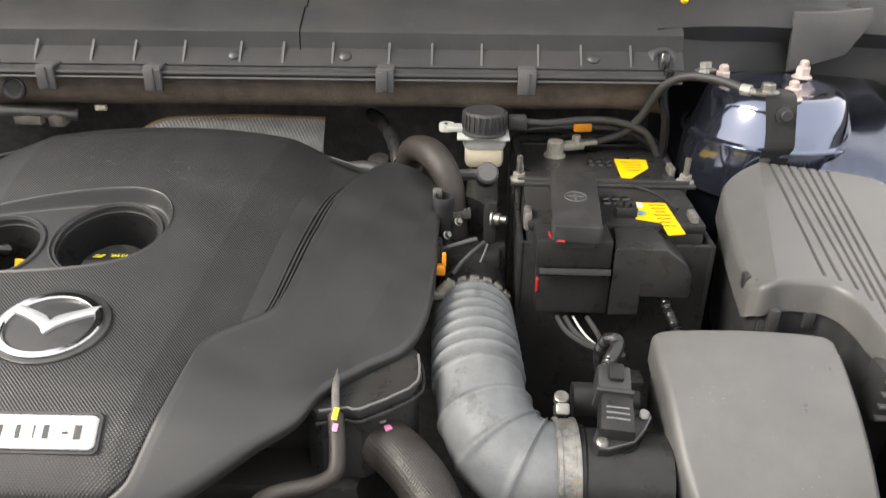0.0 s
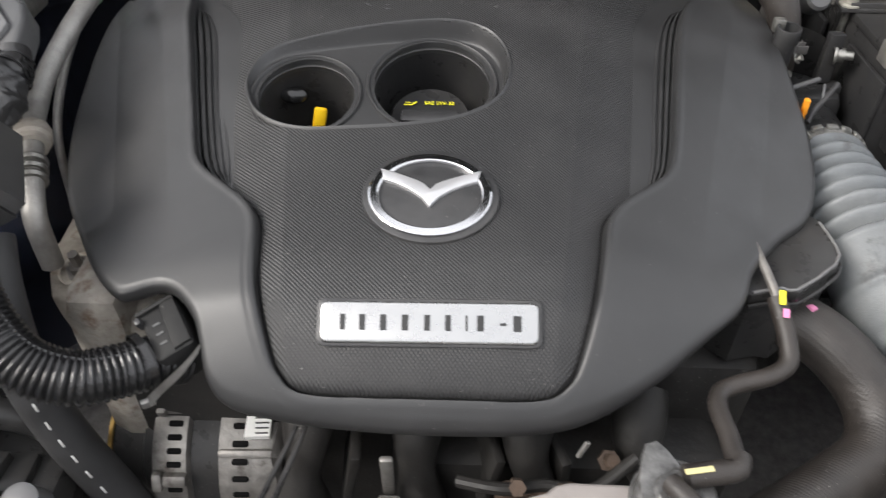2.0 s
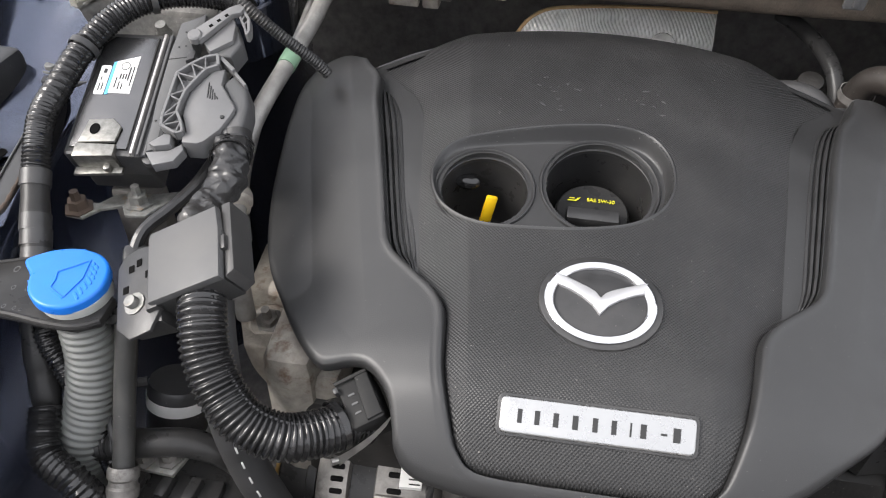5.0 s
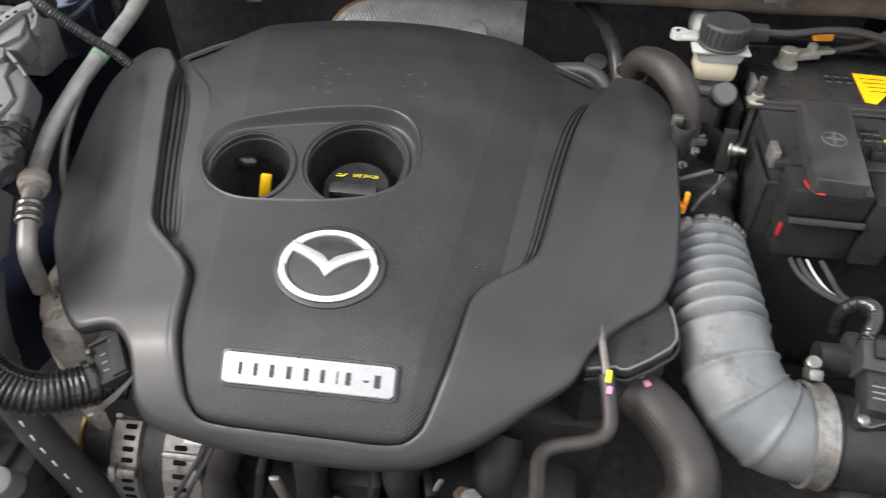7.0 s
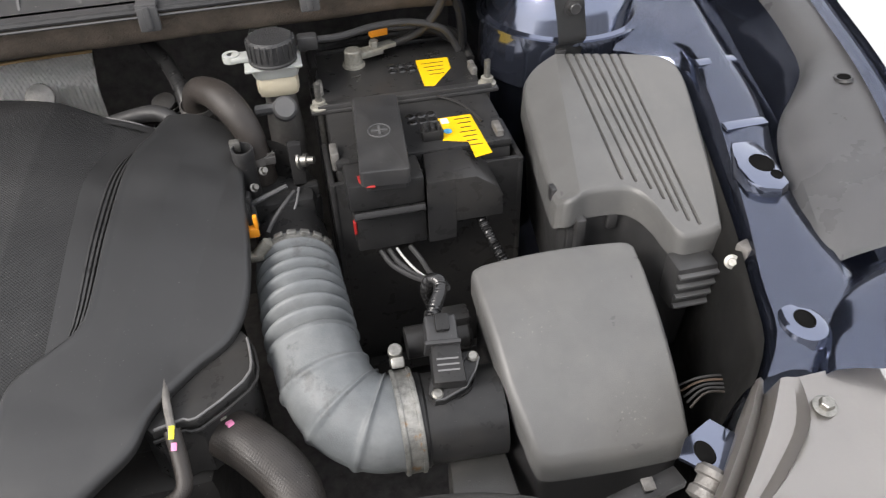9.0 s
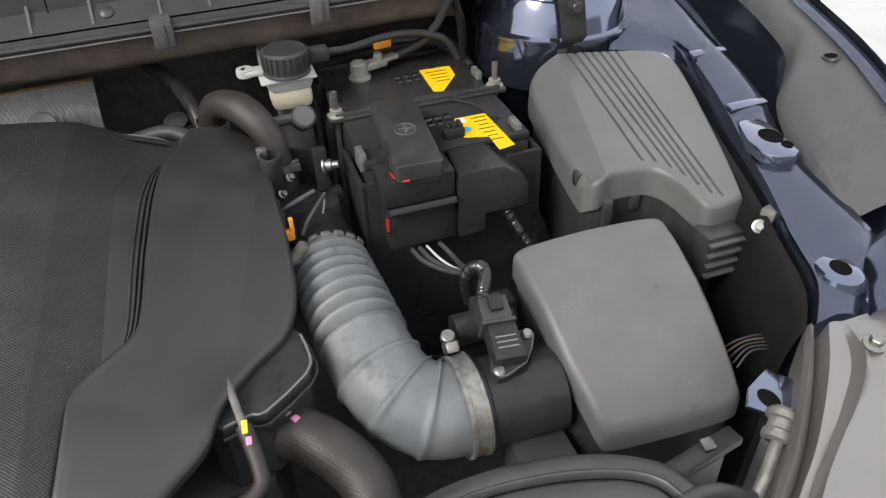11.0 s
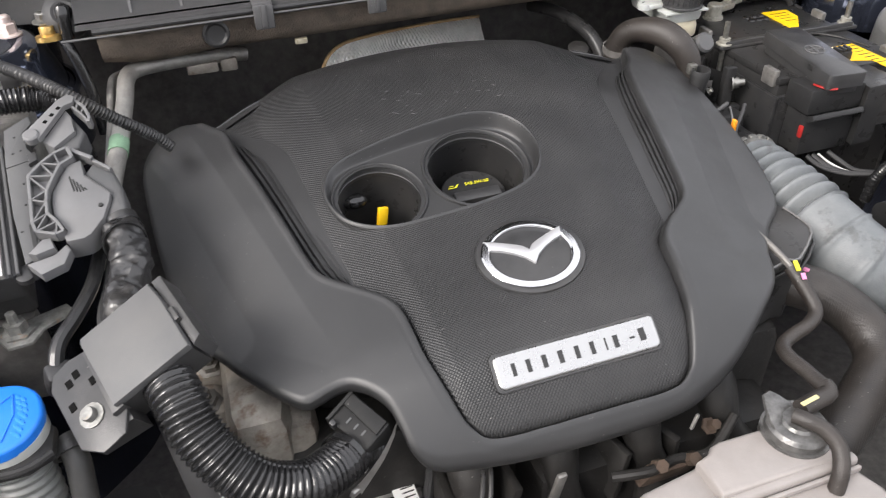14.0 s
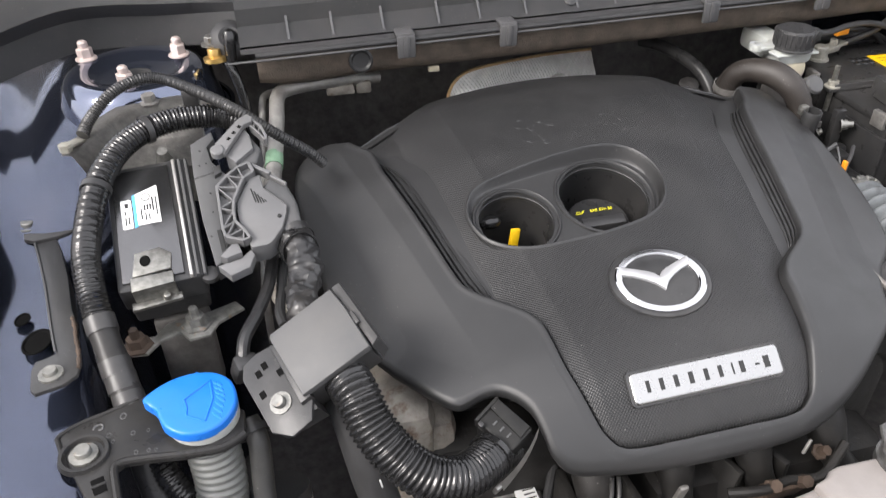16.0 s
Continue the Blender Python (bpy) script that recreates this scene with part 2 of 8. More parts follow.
TRIM = material("wing_trim_plastic", (0.160, 0.160, 0.166), 0.30, vary=0.05, scale=12, bump=0.12, grain=900, dust=0.12, dust_color=(0.26, 0.255, 0.25), specks=0.3)
CAST = material("speckled_casting", (0.205, 0.198, 0.186), 0.55, metal=0.3, vary=0.3, scale=140, bump=0.7, grain=260, dust=0.3, dust_color=(0.3, 0.29, 0.27), specks=0.6)
# flat black painted in place of the shade inside uncut holes and slots
HOLE_SHADE = material("hole_shade", (0.009, 0.009, 0.009), 1.0, vary=0.2, bump=0.0, spec=0.0)
SATIN = material("satin_black", (0.023, 0.023, 0.0235), 0.30, vary=0.15, bump=0.08, grain=900, dust=0.08, spec=0.25, specks=0.2)
CASE = material("grimy_casing", (0.22, 0.212, 0.20), 0.5, metal=0.55, vary=0.3, scale=90, bump=0.6, grain=300, dust=0.6, dust_color=(0.12, 0.10, 0.085), stain=(0.06, 0.05, 0.042), stain_scale=35, stain_at=0.58)
LINER = material("assumed_bonnet_lining", (0.018, 0.018, 0.018), 0.95, vary=0.2, bump=0.5, grain=300)
TAPE = material("loom_tape", (0.017, 0.017, 0.018), 0.42, vary=0.2, scale=150, bump=0.9, grain=110, coat=0.3, dust=0.12)
WALL = material("unseen_wall_grey", (0.34, 0.335, 0.33), 0.8, vary=0.15, scale=2.0, bump=0.3, grain=60)
SOOT = material("engine_soot", (0.014, 0.013, 0.012), 0.6, vary=0.5, bump=0.5, grain=160, dust=0.3, dust_color=(0.026, 0.021, 0.017), specks=0.25)
CAPM = material("mottled_cap_metal", (0.12, 0.118, 0.115), 0.35, metal=0.5, vary=0.5, scale=120, bump=0.4, grain=300, dust=0.5, dust_color=(0.22, 0.215, 0.20))
BRAID = woven(material("braided_rubber", (0.024, 0.021, 0.019), 0.45, vary=0.3, bump=0.3, grain=900, dust=0.25, dust_color=(0.080, 0.064, 0.053), specks=0.35), 0.0030, 0.16, 1.0, 1.0)
CRACK = material("crackled_rubber", (0.030, 0.030, 0.031), 0.5, vary=0.5, scale=420, bump=1.0, grain=480, dust=0.45, dust_color=(0.10, 0.10, 0.098), specks=0.5)
COWL = material("cowl_plastic", (0.072, 0.072, 0.074), 0.5, vary=0.10, scale=12, bump=0.2, grain=900, dust=0.3, dust_color=(0.17, 0.155, 0.145), specks=0.3)


# ---- builders ----
def thing(name, label, category, base=(0, 0, 0), group="", kind=""):
    ob = new(name)
    ob.empty_display_size = 0.02
    ob.location = base
    return tagged(ob, label, category, group, kind)


def finish(name, bm, mat, angle=35):
    me = bpy.data.meshes.new(name)
    bmesh.ops.recalc_face_normals(bm, faces=bm.faces)
    bm.to_mesh(me)
    bm.free()
    me.polygons.foreach_set("use_smooth", [True] * len(me.polygons))
    me.set_sharp_from_angle(angle=radians(angle))
    me.materials.append(mat)
    return new(name, me)


def hang(ob, parent):
    ob.parent = parent
    if parent.data is None:
        ob.matrix_parent_inverse = Matrix.Translation(-Vector(parent.location))
    return ob


def part(name, bm, mat, parent, label="", angle=35):
    ob = hang(finish(name, bm, mat, angle), parent)
    return tagged(ob, label)


def solid(name, bm, mat, label, category, group="", kind="", angle=35):
    return tagged(finish(name, bm, mat, angle), label, category, group, kind)


def raw_part(name, verts, faces, mat, parent, label="", angle=40):
    me = bpy.data.meshes.new(name)
    me.from_pydata([tuple(v) for v in verts], [], [tuple(f) for f in faces])
    me.polygons.foreach_set("use_smooth", [True] * len(me.polygons))
    me.set_sharp_from_angle(angle=radians(angle))
    me.materials.append(mat)
    ob = new(name, me)
    if parent is not None:
        hang(ob, parent)
    return tagged(ob, label)


def join(*bms):
    out = bmesh.new()
    me = bpy.data.meshes.new("joining")
    for b in bms:
        b.to_mesh(me)
        out.from_mesh(me)
        b.free()
    bpy.data.meshes.remove(me)
    return out


def box(c, s, bevel=0.002, m=None, seg=2):
    bm = bmesh.new()
    bmesh.ops.create_cube(bm, size=1.0)
    for v in bm.verts:
        v.co = Vector((v.co.x * s[0], v.co.y * s[1], v.co.z * s[2]))
    if bevel:
        bmesh.ops.bevel(bm, geom=bm.edges[:], offset=min(bevel, 0.45 * min(s)), segments=seg, affect="EDGES", profile=0.5)
    bm.transform(Matrix.Translation(c) @ (m or Matrix()))
    return bm


def prism(outline, z0, z1, bevel=0.002, m=None, seg=2):
    """A flat outline in x, y raised from z0 to z1, its rims rounded."""
    bm = bmesh.new()
    f = bm.faces.new([bm.verts.new((x, y, z0)) for x, y in outline])
    r = bmesh.ops.extrude_face_region(bm, geom=[f])
    top = [v for v in r["geom"] if isinstance(v, bmesh.types.BMVert)]
    for v in top:
        v.co.z = z1
    if bevel:
        edges = [e for e in bm.edges if abs(e.verts[0].co.z - z1) < 1e-7 and abs(e.verts[1].co.z - z1) < 1e-7]
        bmesh.ops.bevel(bm, geom=edges, offset=bevel, segments=seg, affect="EDGES", profile=0.5, clamp_overlap=True)
    if m:
        bm.transform(m)
    return bm


def smooth_line(pts, step, closed=False):
    """A Catmull-Rom line through pts, about step metres between its points."""
    p = [np.array(q, float) for q in pts]
    n = len(p)
    out = []
    for i in range(n if closed else n - 1):
        a, b, c, d = (p[(i + k) % n] if closed else p[min(max(i + k, 0), n - 1)] for k in (-1, 0, 1, 2))
        k = max(2, int(np.linalg.norm(c - b) / step + 0.5))
        for j in range(k):
            t = j / k
            out.append(0.5 * (2 * b + (c - a) * t + (2 * a - 5 * b + 4 * c - d) * t * t + (3 * b - a - 3 * c + d) * t ** 3))
    if not closed:
        out.append(p[-1])
    return out


def sweep(pts, radius, seg=14, step=0.004, flat=1.0, cap=True):
    """A round bar along pts. radius: metres, or a function of the way along it and its whole length."""
    line = smooth_line(pts, step)
    s = [0.0]
    for a, b in zip(line, line[1:]):
        s.append(s[-1] + float(np.linalg.norm(b - a)))
    bm = bmesh.new()
    rings = []
    side = None
    for i, q in enumerate(line):
        d = line[min(i + 1, len(line) - 1)] - line[max(i - 1, 0)]
        d = d / np.linalg.norm(d)
        if side is None:
            ref = np.array((0, 0, 1.0)) if abs(d[2]) < 0.9 else np.array((1.0, 0, 0))
            side = np.cross(d, ref)
        side = side - d * (side @ d)
        side /= np.linalg.norm(side)
        up = np.cross(side, d)
        r = radius(s[i], s[-1]) if callable(radius) else radius
        rings.append([bm.verts.new(q + r * (math.cos(a) * side + flat * math.sin(a) * up)) for a in (2 * math.pi * k / seg for k in range(seg))])
    for a, b in zip(rings, rings[1:]):
        for k in range(seg):
            bm.faces.new((a[k], a[(k + 1) % seg], b[(k + 1) % seg], b[k]))
    if cap:
        bm.faces.new(rings[0][::-1])
        bm.faces.new(rings[-1])
    return bm


def ribbed(r, depth, pitch, start=0.0, end=0.0, sharp=1.0):
    """The radius of a corrugated hose: plain for start and end metres at its ends."""
    def f(s, total):
        if s < start or s > total - end:
            return r - depth * 0.5
        w = 0.5 + 0.5 * math.cos(2 * math.pi * (s - start) / pitch)
        return r - depth * (1 - w ** sharp)
    return f


def lathe(profile, m=None, seg=28, squash=1.0):
    """A profile of (radius, height) turned about z."""
    bm = bmesh.new()
    rings = []
    for r, z in profile:
        if r < 1e-6:
            rings.append([bm.verts.new((0, 0, z))])
        else:
            rings.append([bm.verts.new((r * math.cos(a), squash * r * math.sin(a), z)) for a in (2 * math.pi * k / seg for k in range(seg))])
    for a, b in zip(rings, rings[1:]):
        for k in range(seg):
            q = [a[k % len(a)], a[(k + 1) % len(a)], b[(k + 1) % len(b)], b[k % len(b)]]
            q = [v for i, v in enumerate(q) if v not in q[:i]]
            if len(q) > 2:
                bm.faces.new(q)
    if m:
        bm.transform(m)
    return bm


def frame_at(o, x, n):
    """The pose at o whose z is n and whose x is nearest to x."""
    z = Vector(n).normalized()
    y = z.cross(Vector(x)).normalized()
    return Matrix.Translation(o) @ Matrix((y.cross(z), y, z)).transposed().to_4x4()


def ellipse(cx, cy, a, b, n=48, start=0.0):
    return [(cx + a * math.cos(start + 2 * math.pi * k / n), cy + b * math.sin(start + 2 * math.pi * k / n)) for k in range(n)]


def rounded(w, h, r, n=6):
    out = []
    for sx, sy, a0 in ((1, 1, 0), (-1, 1, 90), (-1, -1, 180), (1, -1, 270)):
        for k in range(n + 1):
            a = radians(a0 + 90 * k / n)
            out.append((sx * (w / 2 - r) + r * math.cos(a), sy * (h / 2 - r) + r * math.sin(a)))
    return out


def inside(px, py, poly):
    """Signed distance to a closed outline, positive inside."""
    q = np.array(poly)
    a, b = q, np.roll(q, -1, 0)
    best = np.full(px.shape, 1e9)
    wn_ = np.zeros(px.shape, bool)
    for (ax, ay), (bx, by) in zip(a, b):
        dx, dy = bx - ax, by - ay
        t = np.clip(((px - ax) * dx + (py - ay) * dy) / (dx * dx + dy * dy + 1e-15), 0, 1)
        best = np.minimum(best, np.hypot(px - ax - t * dx, py - ay - t * dy))
        if ay != by:
            cross = ((ay > py) != (by > py)) & (px < (bx - ax) * (py - ay) / (by - ay) + ax)
            wn_ ^= cross
    return np.where(wn_, best, -best)


def step01(x):
    x = np.clip(x, 0, 1)
    return x * x * (3 - 2 * x)


def patch(outline, centre, height, rings, drop=(), keep=None, power=1.0):
    """A sheet over a closed outline that can be seen whole from its centre; height(x, y, way_to_rim). drop: rows of (outwards, down) for its rim."""
    o = np.array(outline)
    c = np.array(centre)
    n = len(o)
    d = o - c
    length = np.hypot(d[:, 0], d[:, 1])
    t = np.linspace(0, 1, rings + 1)[1:] ** power
    xy = c + t[:, None, None] * d[None]
    x, y = xy[..., 0], xy[..., 1]
    z = height(x, y, (1 - t)[:, None] * length[None])
    rows = [np.stack((x, y, z), -1)]
    out = d / length[:, None]
    for w, h in drop:
        rows.append(np.stack((o[:, 0] + out[:, 0] * w, o[:, 1] + out[:, 1] * w, z[-1] - h), -1)[None])
    v = np.concatenate(rows).reshape(-1, 3)
    zc = height(np.array([[c[0]]]), np.array([[c[1]]]), np.array([[1.0]]))[0, 0]
    v = np.concatenate((v, [[c[0], c[1], zc]]))
    m = len(rows[0]) + len(drop)
    k = np.arange(n)
    k2 = (k + 1) % n
    faces = [(len(v) - 1, int(a), int(b)) for a, b in zip(k, k2)]
    for i in range(m - 1):
        faces += [(i * n + int(a), (i + 1) * n + int(a), (i + 1) * n + int(b), i * n + int(b)) for a, b in zip(k, k2)]
    if keep is not None:
        faces = [f for f in faces if keep(*np.mean([v[j] for j in f], 0)[:2])]
    return v, faces


def bolt(name, head, height, mat, label, category="bolt", flange=1.5, stud=0.0, stud_r=0.004, group="bolts"):
    """A flanged hexagon head, with a stud end above it where it is a nut; it stands on z 0."""
    ob = thing(name, label, category, group=group)
    part("head", join(lathe([(0, 0.002), (head * 1.02, 0.002), (head, 0.0035), (head, height - 0.001), (head * 0.86, height), (0, height)], seg=6)), mat, ob, angle=20)
    part("flange", lathe([(0, 0), (head * flange, 0), (head * flange, 0.0015), (head * 1.1, 0.003), (0, 0.003)], seg=24), mat, ob)
    if stud:
        part("stud", lathe([(stud_r, height - 0.002), (stud_r, height + stud - 0.002), (stud_r * 0.6, height + stud), (0, height + stud)], seg=14), mat, ob)
    return ob


def clip_ring(c, axis, r, width, thick=0.0012):
    m = frame_at(c, (0, 0, 1) if abs(Vector(axis).normalized().z) < 0.9 else (1, 0, 0), axis)
    h = width / 2
    return lathe([(r, -h), (r + thick, -h), (r + thick, h), (r, h), (r, -h)], m, seg=36)


def lettering(text, size, mat, parent, m, label=""):
    """Flat raised letters in the built-in font, centred on m."""
    cu = bpy.data.curves.new("letters", "FONT")
    cu.body, cu.size, cu.align_x, cu.align_y, cu.extrude = text, size, "CENTER", "CENTER", 0.0003
    tmp = bpy.data.objects.new("letters", cu)
    me = bpy.data.meshes.new_from_object(tmp)
    bpy.data.objects.remove(tmp)
    bpy.data.curves.remove(cu)
    me.transform(m)
    me.materials.clear()
    me.materials.append(mat)
    return tagged(hang(new("lettering", me), parent), label)

# ---- ground, bay and cowl ----
def plain(name, bm, mat, label, category, angle=35):
    return solid(name, bm, mat, label, category, kind="structure", angle=angle)


plain("ground", prism([(-40, -40), (40, -40), (40, 40), (-40, 40)], -0.05, 0.0, 0), CONCRETE, "pale concrete floor under the car", "floor")

# inner sides and floor of the bay
plain("bay_floor", box((0.1, 0.15, 0.42), (1.70, 1.20, 0.03), 0.004), VOID, "sooty undertray of the engine bay", "floor")
plain("firewall", box((0.11, 0.72, 0.78), (1.80, 0.02, 0.74), 0.004), VOID, "dark firewall behind the engine", "wall")
plain("radiator_wall", box((0.11, -0.36, 0.62), (1.60, 0.03, 0.42), 0.004), VOID, "dark radiator behind the front panel", "wall")


def loft(rows, closed=False):
    """A skin through rows of points, all of one length."""
    bm = bmesh.new()
    vs = [[bm.verts.new(p) for p in row] for row in rows]
    n = len(rows[0])
    for a, b in zip(vs, vs[1:]):
        for k in range(n if closed else n - 1):
            bm.faces.new((a[k], a[(k + 1) % n], b[(k + 1) % n], b[k]))
    return bm


def even_line(pts, n):
    """A Catmull-Rom line through pts, n steps from each to the next."""
    p = [np.array(q, float) for q in pts]
    out = []
    for i in range(len(p) - 1):
        a, b, c, d = (p[min(max(i + k, 0), len(p) - 1)] for k in (-1, 0, 1, 2))
        for j in range(n):
            t = j / n
            out.append(0.5 * (2 * b + (c - a) * t + (2 * a - 5 * b + 4 * c - d) * t * t + (3 * b - a - 3 * c + d) * t ** 3))
    return out + [p[-1]]


def skin(rows, thick=0.004, fine=0.012):
    """A sheet through rows of points, smoothed both ways, with a thickness downwards."""
    def steps(lines):
        gaps = [float(np.linalg.norm(np.subtract(a, b))) for line in lines for a, b in zip(line, line[1:])]
        return max(2, min(8, int(np.median(gaps) / fine + 0.5)))
    cols = [list(c) for c in zip(*rows)]
    n, m = steps(rows), steps(cols)
    cols = [even_line(c, m) for c in cols]
    bm = loft([even_line(r, n) for r in zip(*cols)])
    bmesh.ops.solidify(bm, geom=bm.faces[:], thickness=thick)
    return bm


# painted inner wings: a wall, a shelf and the strut dome
def apron(name, side, label):
    """The painted inner wing. side: its x for each row, from the strut to the front."""
    return plain(name, skin(side, 0.003, 0.02), PAINT, label, "inner wing")


apron("wing_inner_left", [
    [(-0.40, 0.66, 0.55), (-0.41, 0.66, 0.95), (-0.42, 0.64, 1.06), (-0.56, 0.64, 1.07), (-0.64, 0.64, 1.05), (-0.72, 0.64, 1.08)],
    [(-0.38, 0.52, 0.55), (-0.385, 0.52, 0.95), (-0.40, 0.52, 1.055), (-0.54, 0.52, 1.065), (-0.62, 0.52, 1.04), (-0.70, 0.52, 1.07)],
    [(-0.40, 0.38, 0.55), (-0.41, 0.375, 0.92), (-0.43, 0.36, 1.01), (-0.53, 0.36, 1.03), (-0.61, 0.36, 1.01), (-0.69, 0.36, 1.05)],
    [(-0.50, 0.26, 0.55), (-0.50, 0.26, 0.88), (-0.515, 0.26, 0.955), (-0.54, 0.26, 0.968), (-0.60, 0.26, 0.975), (-0.68, 0.26, 1.03)],
    [(-0.49, 0.12, 0.55), (-0.49, 0.12, 0.86), (-0.495, 0.12, 0.945), (-0.52, 0.12, 0.960), (-0.585, 0.12, 0.962), (-0.66, 0.12, 1.0)],
    [(-0.46, -0.06, 0.55), (-0.46, -0.06, 0.84), (-0.465, -0.06, 0.93), (-0.50, -0.06, 0.945), (-0.565, -0.06, 0.945), (-0.64, -0.06, 0.97)],
    [(-0.44, -0.22, 0.55), (-0.44, -0.22, 0.82), (-0.445, -0.22, 0.90), (-0.48, -0.22, 0.92), (-0.545, -0.22, 0.92), (-0.62, -0.22, 0.94)],
], "dark navy painted inner wing with a strut tower")
apron("wing_inner_right", [
    [(0.60, 0.70, 0.55), (0.60, 0.70, 0.95), (0.60, 0.68, 1.04), (0.70, 0.68, 1.06), (0.82, 0.66, 1.06), (0.86, 0.66, 1.06), (0.93, 0.66, 1.03), (0.955, 0.66, 1.07)],
    [(0.592, 0.54, 0.55), (0.594, 0.54, 0.93), (0.60, 0.54, 1.02), (0.68, 0.54, 1.055), (0.81, 0.52, 1.048), (0.845, 0.52, 1.048), (0.90, 0.52, 1.02), (0.93, 0.52, 1.055)],
    [(0.610, 0.43, 0.55), (0.612, 0.43, 0.90), (0.620, 0.43, 1.00), (0.69, 0.42, 1.035), (0.806, 0.42, 1.031), (0.838, 0.42, 1.031), (0.88, 0.42, 1.0), (0.915, 0.42, 1.035)],
    [(0.745, 0.355, 0.55), (0.750, 0.355, 0.88), (0.762, 0.352, 0.99), (0.780, 0.350, 1.012), (0.795, 0.348, 1.020), (0.831, 0.348, 1.020), (0.87, 0.348, 0.985), (0.905, 0.348, 1.022)],
    [(0.750, 0.281, 0.55), (0.755, 0.281, 0.88), (0.768, 0.281, 0.98), (0.777, 0.281, 1.003), (0.784, 0.281, 1.010), (0.826, 0.281, 1.010), (0.86, 0.281, 0.975), (0.895, 0.281, 1.012)],
    [(0.738, 0.224, 0.55), (0.743, 0.224, 0.87), (0.756, 0.224, 0.97), (0.764, 0.224, 0.994), (0.771, 0.224, 1.001), (0.813, 0.224, 1.001), (0.85, 0.224, 0.965), (0.868, 0.224, 1.004)],
    [(0.725, 0.164, 0.55), (0.730, 0.164, 0.86), (0.742, 0.164, 0.96), (0.749, 0.164, 0.982), (0.755, 0.164, 0.988), (0.792, 0.164, 0.988), (0.83, 0.164, 0.955), (0.838, 0.164, 0.992)],
    [(0.708, 0.10, 0.55), (0.713, 0.10, 0.86), (0.724, 0.10, 0.95), (0.730, 0.10, 0.975), (0.736, 0.10, 0.981), (0.781, 0.10, 0.982), (0.82, 0.10, 0.945), (0.826, 0.10, 0.98)],
    [(0.690, 0.04, 0.55), (0.695, 0.04, 0.85), (0.705, 0.04, 0.945), (0.711, 0.04, 0.966), (0.717, 0.04, 0.972), (0.781, 0.036, 0.973), (0.82, 0.03, 0.935), (0.826, 0.03, 0.955)],
    [(0.676, -0.01, 0.55), (0.680, -0.01, 0.84), (0.690, -0.01, 0.94), (0.696, -0.01, 0.959), (0.702, -0.01, 0.964), (0.746, -0.01, 0.965), (0.79, -0.02, 0.93), (0.80, -0.02, 0.925)],
    [(0.650, -0.043, 0.55), (0.655, -0.043, 0.83), (0.664, -0.043, 0.93), (0.669, -0.043, 0.950), (0.675, -0.043, 0.954), (0.702, -0.043, 0.954), (0.75, -0.05, 0.92), (0.76, -0.05, 0.915)],
], "dark navy painted inner wing with a strut tower")


def outer_wing(name, rows, label):
    return plain(name, skin(rows, 0.003, 0.03), PAINT, label, "fender")


outer_wing("fender_right", [
    [(0.95, 0.90, 1.10), (0.985, 0.90, 1.10), (0.992, 0.90, 1.085), (1.00, 0.90, 0.80), (1.0, 0.90, 0.45)],
    [(0.955, 0.50, 1.066), (0.978, 0.50, 1.067), (0.985, 0.50, 1.052), (0.995, 0.50, 0.80), (0.995, 0.50, 0.45)],
    [(0.928, 0.33, 1.050), (0.945, 0.328, 1.051), (0.952, 0.326, 1.036), (0.965, 0.32, 0.80), (0.965, 0.32, 0.45)],
    [(0.900, 0.20, 1.034), (0.917, 0.197, 1.035), (0.924, 0.195, 1.020), (0.94, 0.19, 0.78), (0.94, 0.19, 0.45)],
    [(0.870, 0.08, 1.005), (0.888, 0.077, 1.006), (0.895, 0.075, 0.991), (0.91, 0.07, 0.76), (0.91, 0.07, 0.45)],
], "dark navy front fender edge")
outer_wing("fender_left", [
    [(-0.70, 0.90, 1.08), (-0.80, 0.90, 1.08), (-0.84, 0.90, 1.03), (-0.85, 0.90, 0.80), (-0.84, 0.90, 0.45)],
    [(-0.70, 0.50, 1.065), (-0.77, 0.50, 1.07), (-0.82, 0.50, 1.02), (-0.84, 0.50, 0.80), (-0.83, 0.50, 0.45)],
    [(-0.68, 0.26, 1.03), (-0.74, 0.26, 1.04), (-0.79, 0.26, 0.99), (-0.81, 0.26, 0.78), (-0.81, 0.26, 0.45)],
    [(-0.65, 0.04, 0.99), (-0.71, 0.04, 1.0), (-0.76, 0.04, 0.95), (-0.78, 0.04, 0.76), (-0.78, 0.04, 0.45)],
], "dark navy front fender edge")

# the unseen open bonnet over the bay's rear; dark lining assumed, deepens reflections
plain("bonnet", skin([
    [(-0.70, 0.92, 1.17), (0.10, 0.96, 1.19), (0.92, 0.92, 1.17)],
    [(-0.68, 0.75, 1.60), (0.10, 0.77, 1.64), (0.90, 0.75, 1.60)],
    [(-0.60, 0.55, 2.06), (0.10, 0.55, 2.12), (0.82, 0.55, 2.06)],
], 0.02, 0.08), LINER, "unseen open bonnet, dark felt lining assumed to darken reflections", "bonnet")

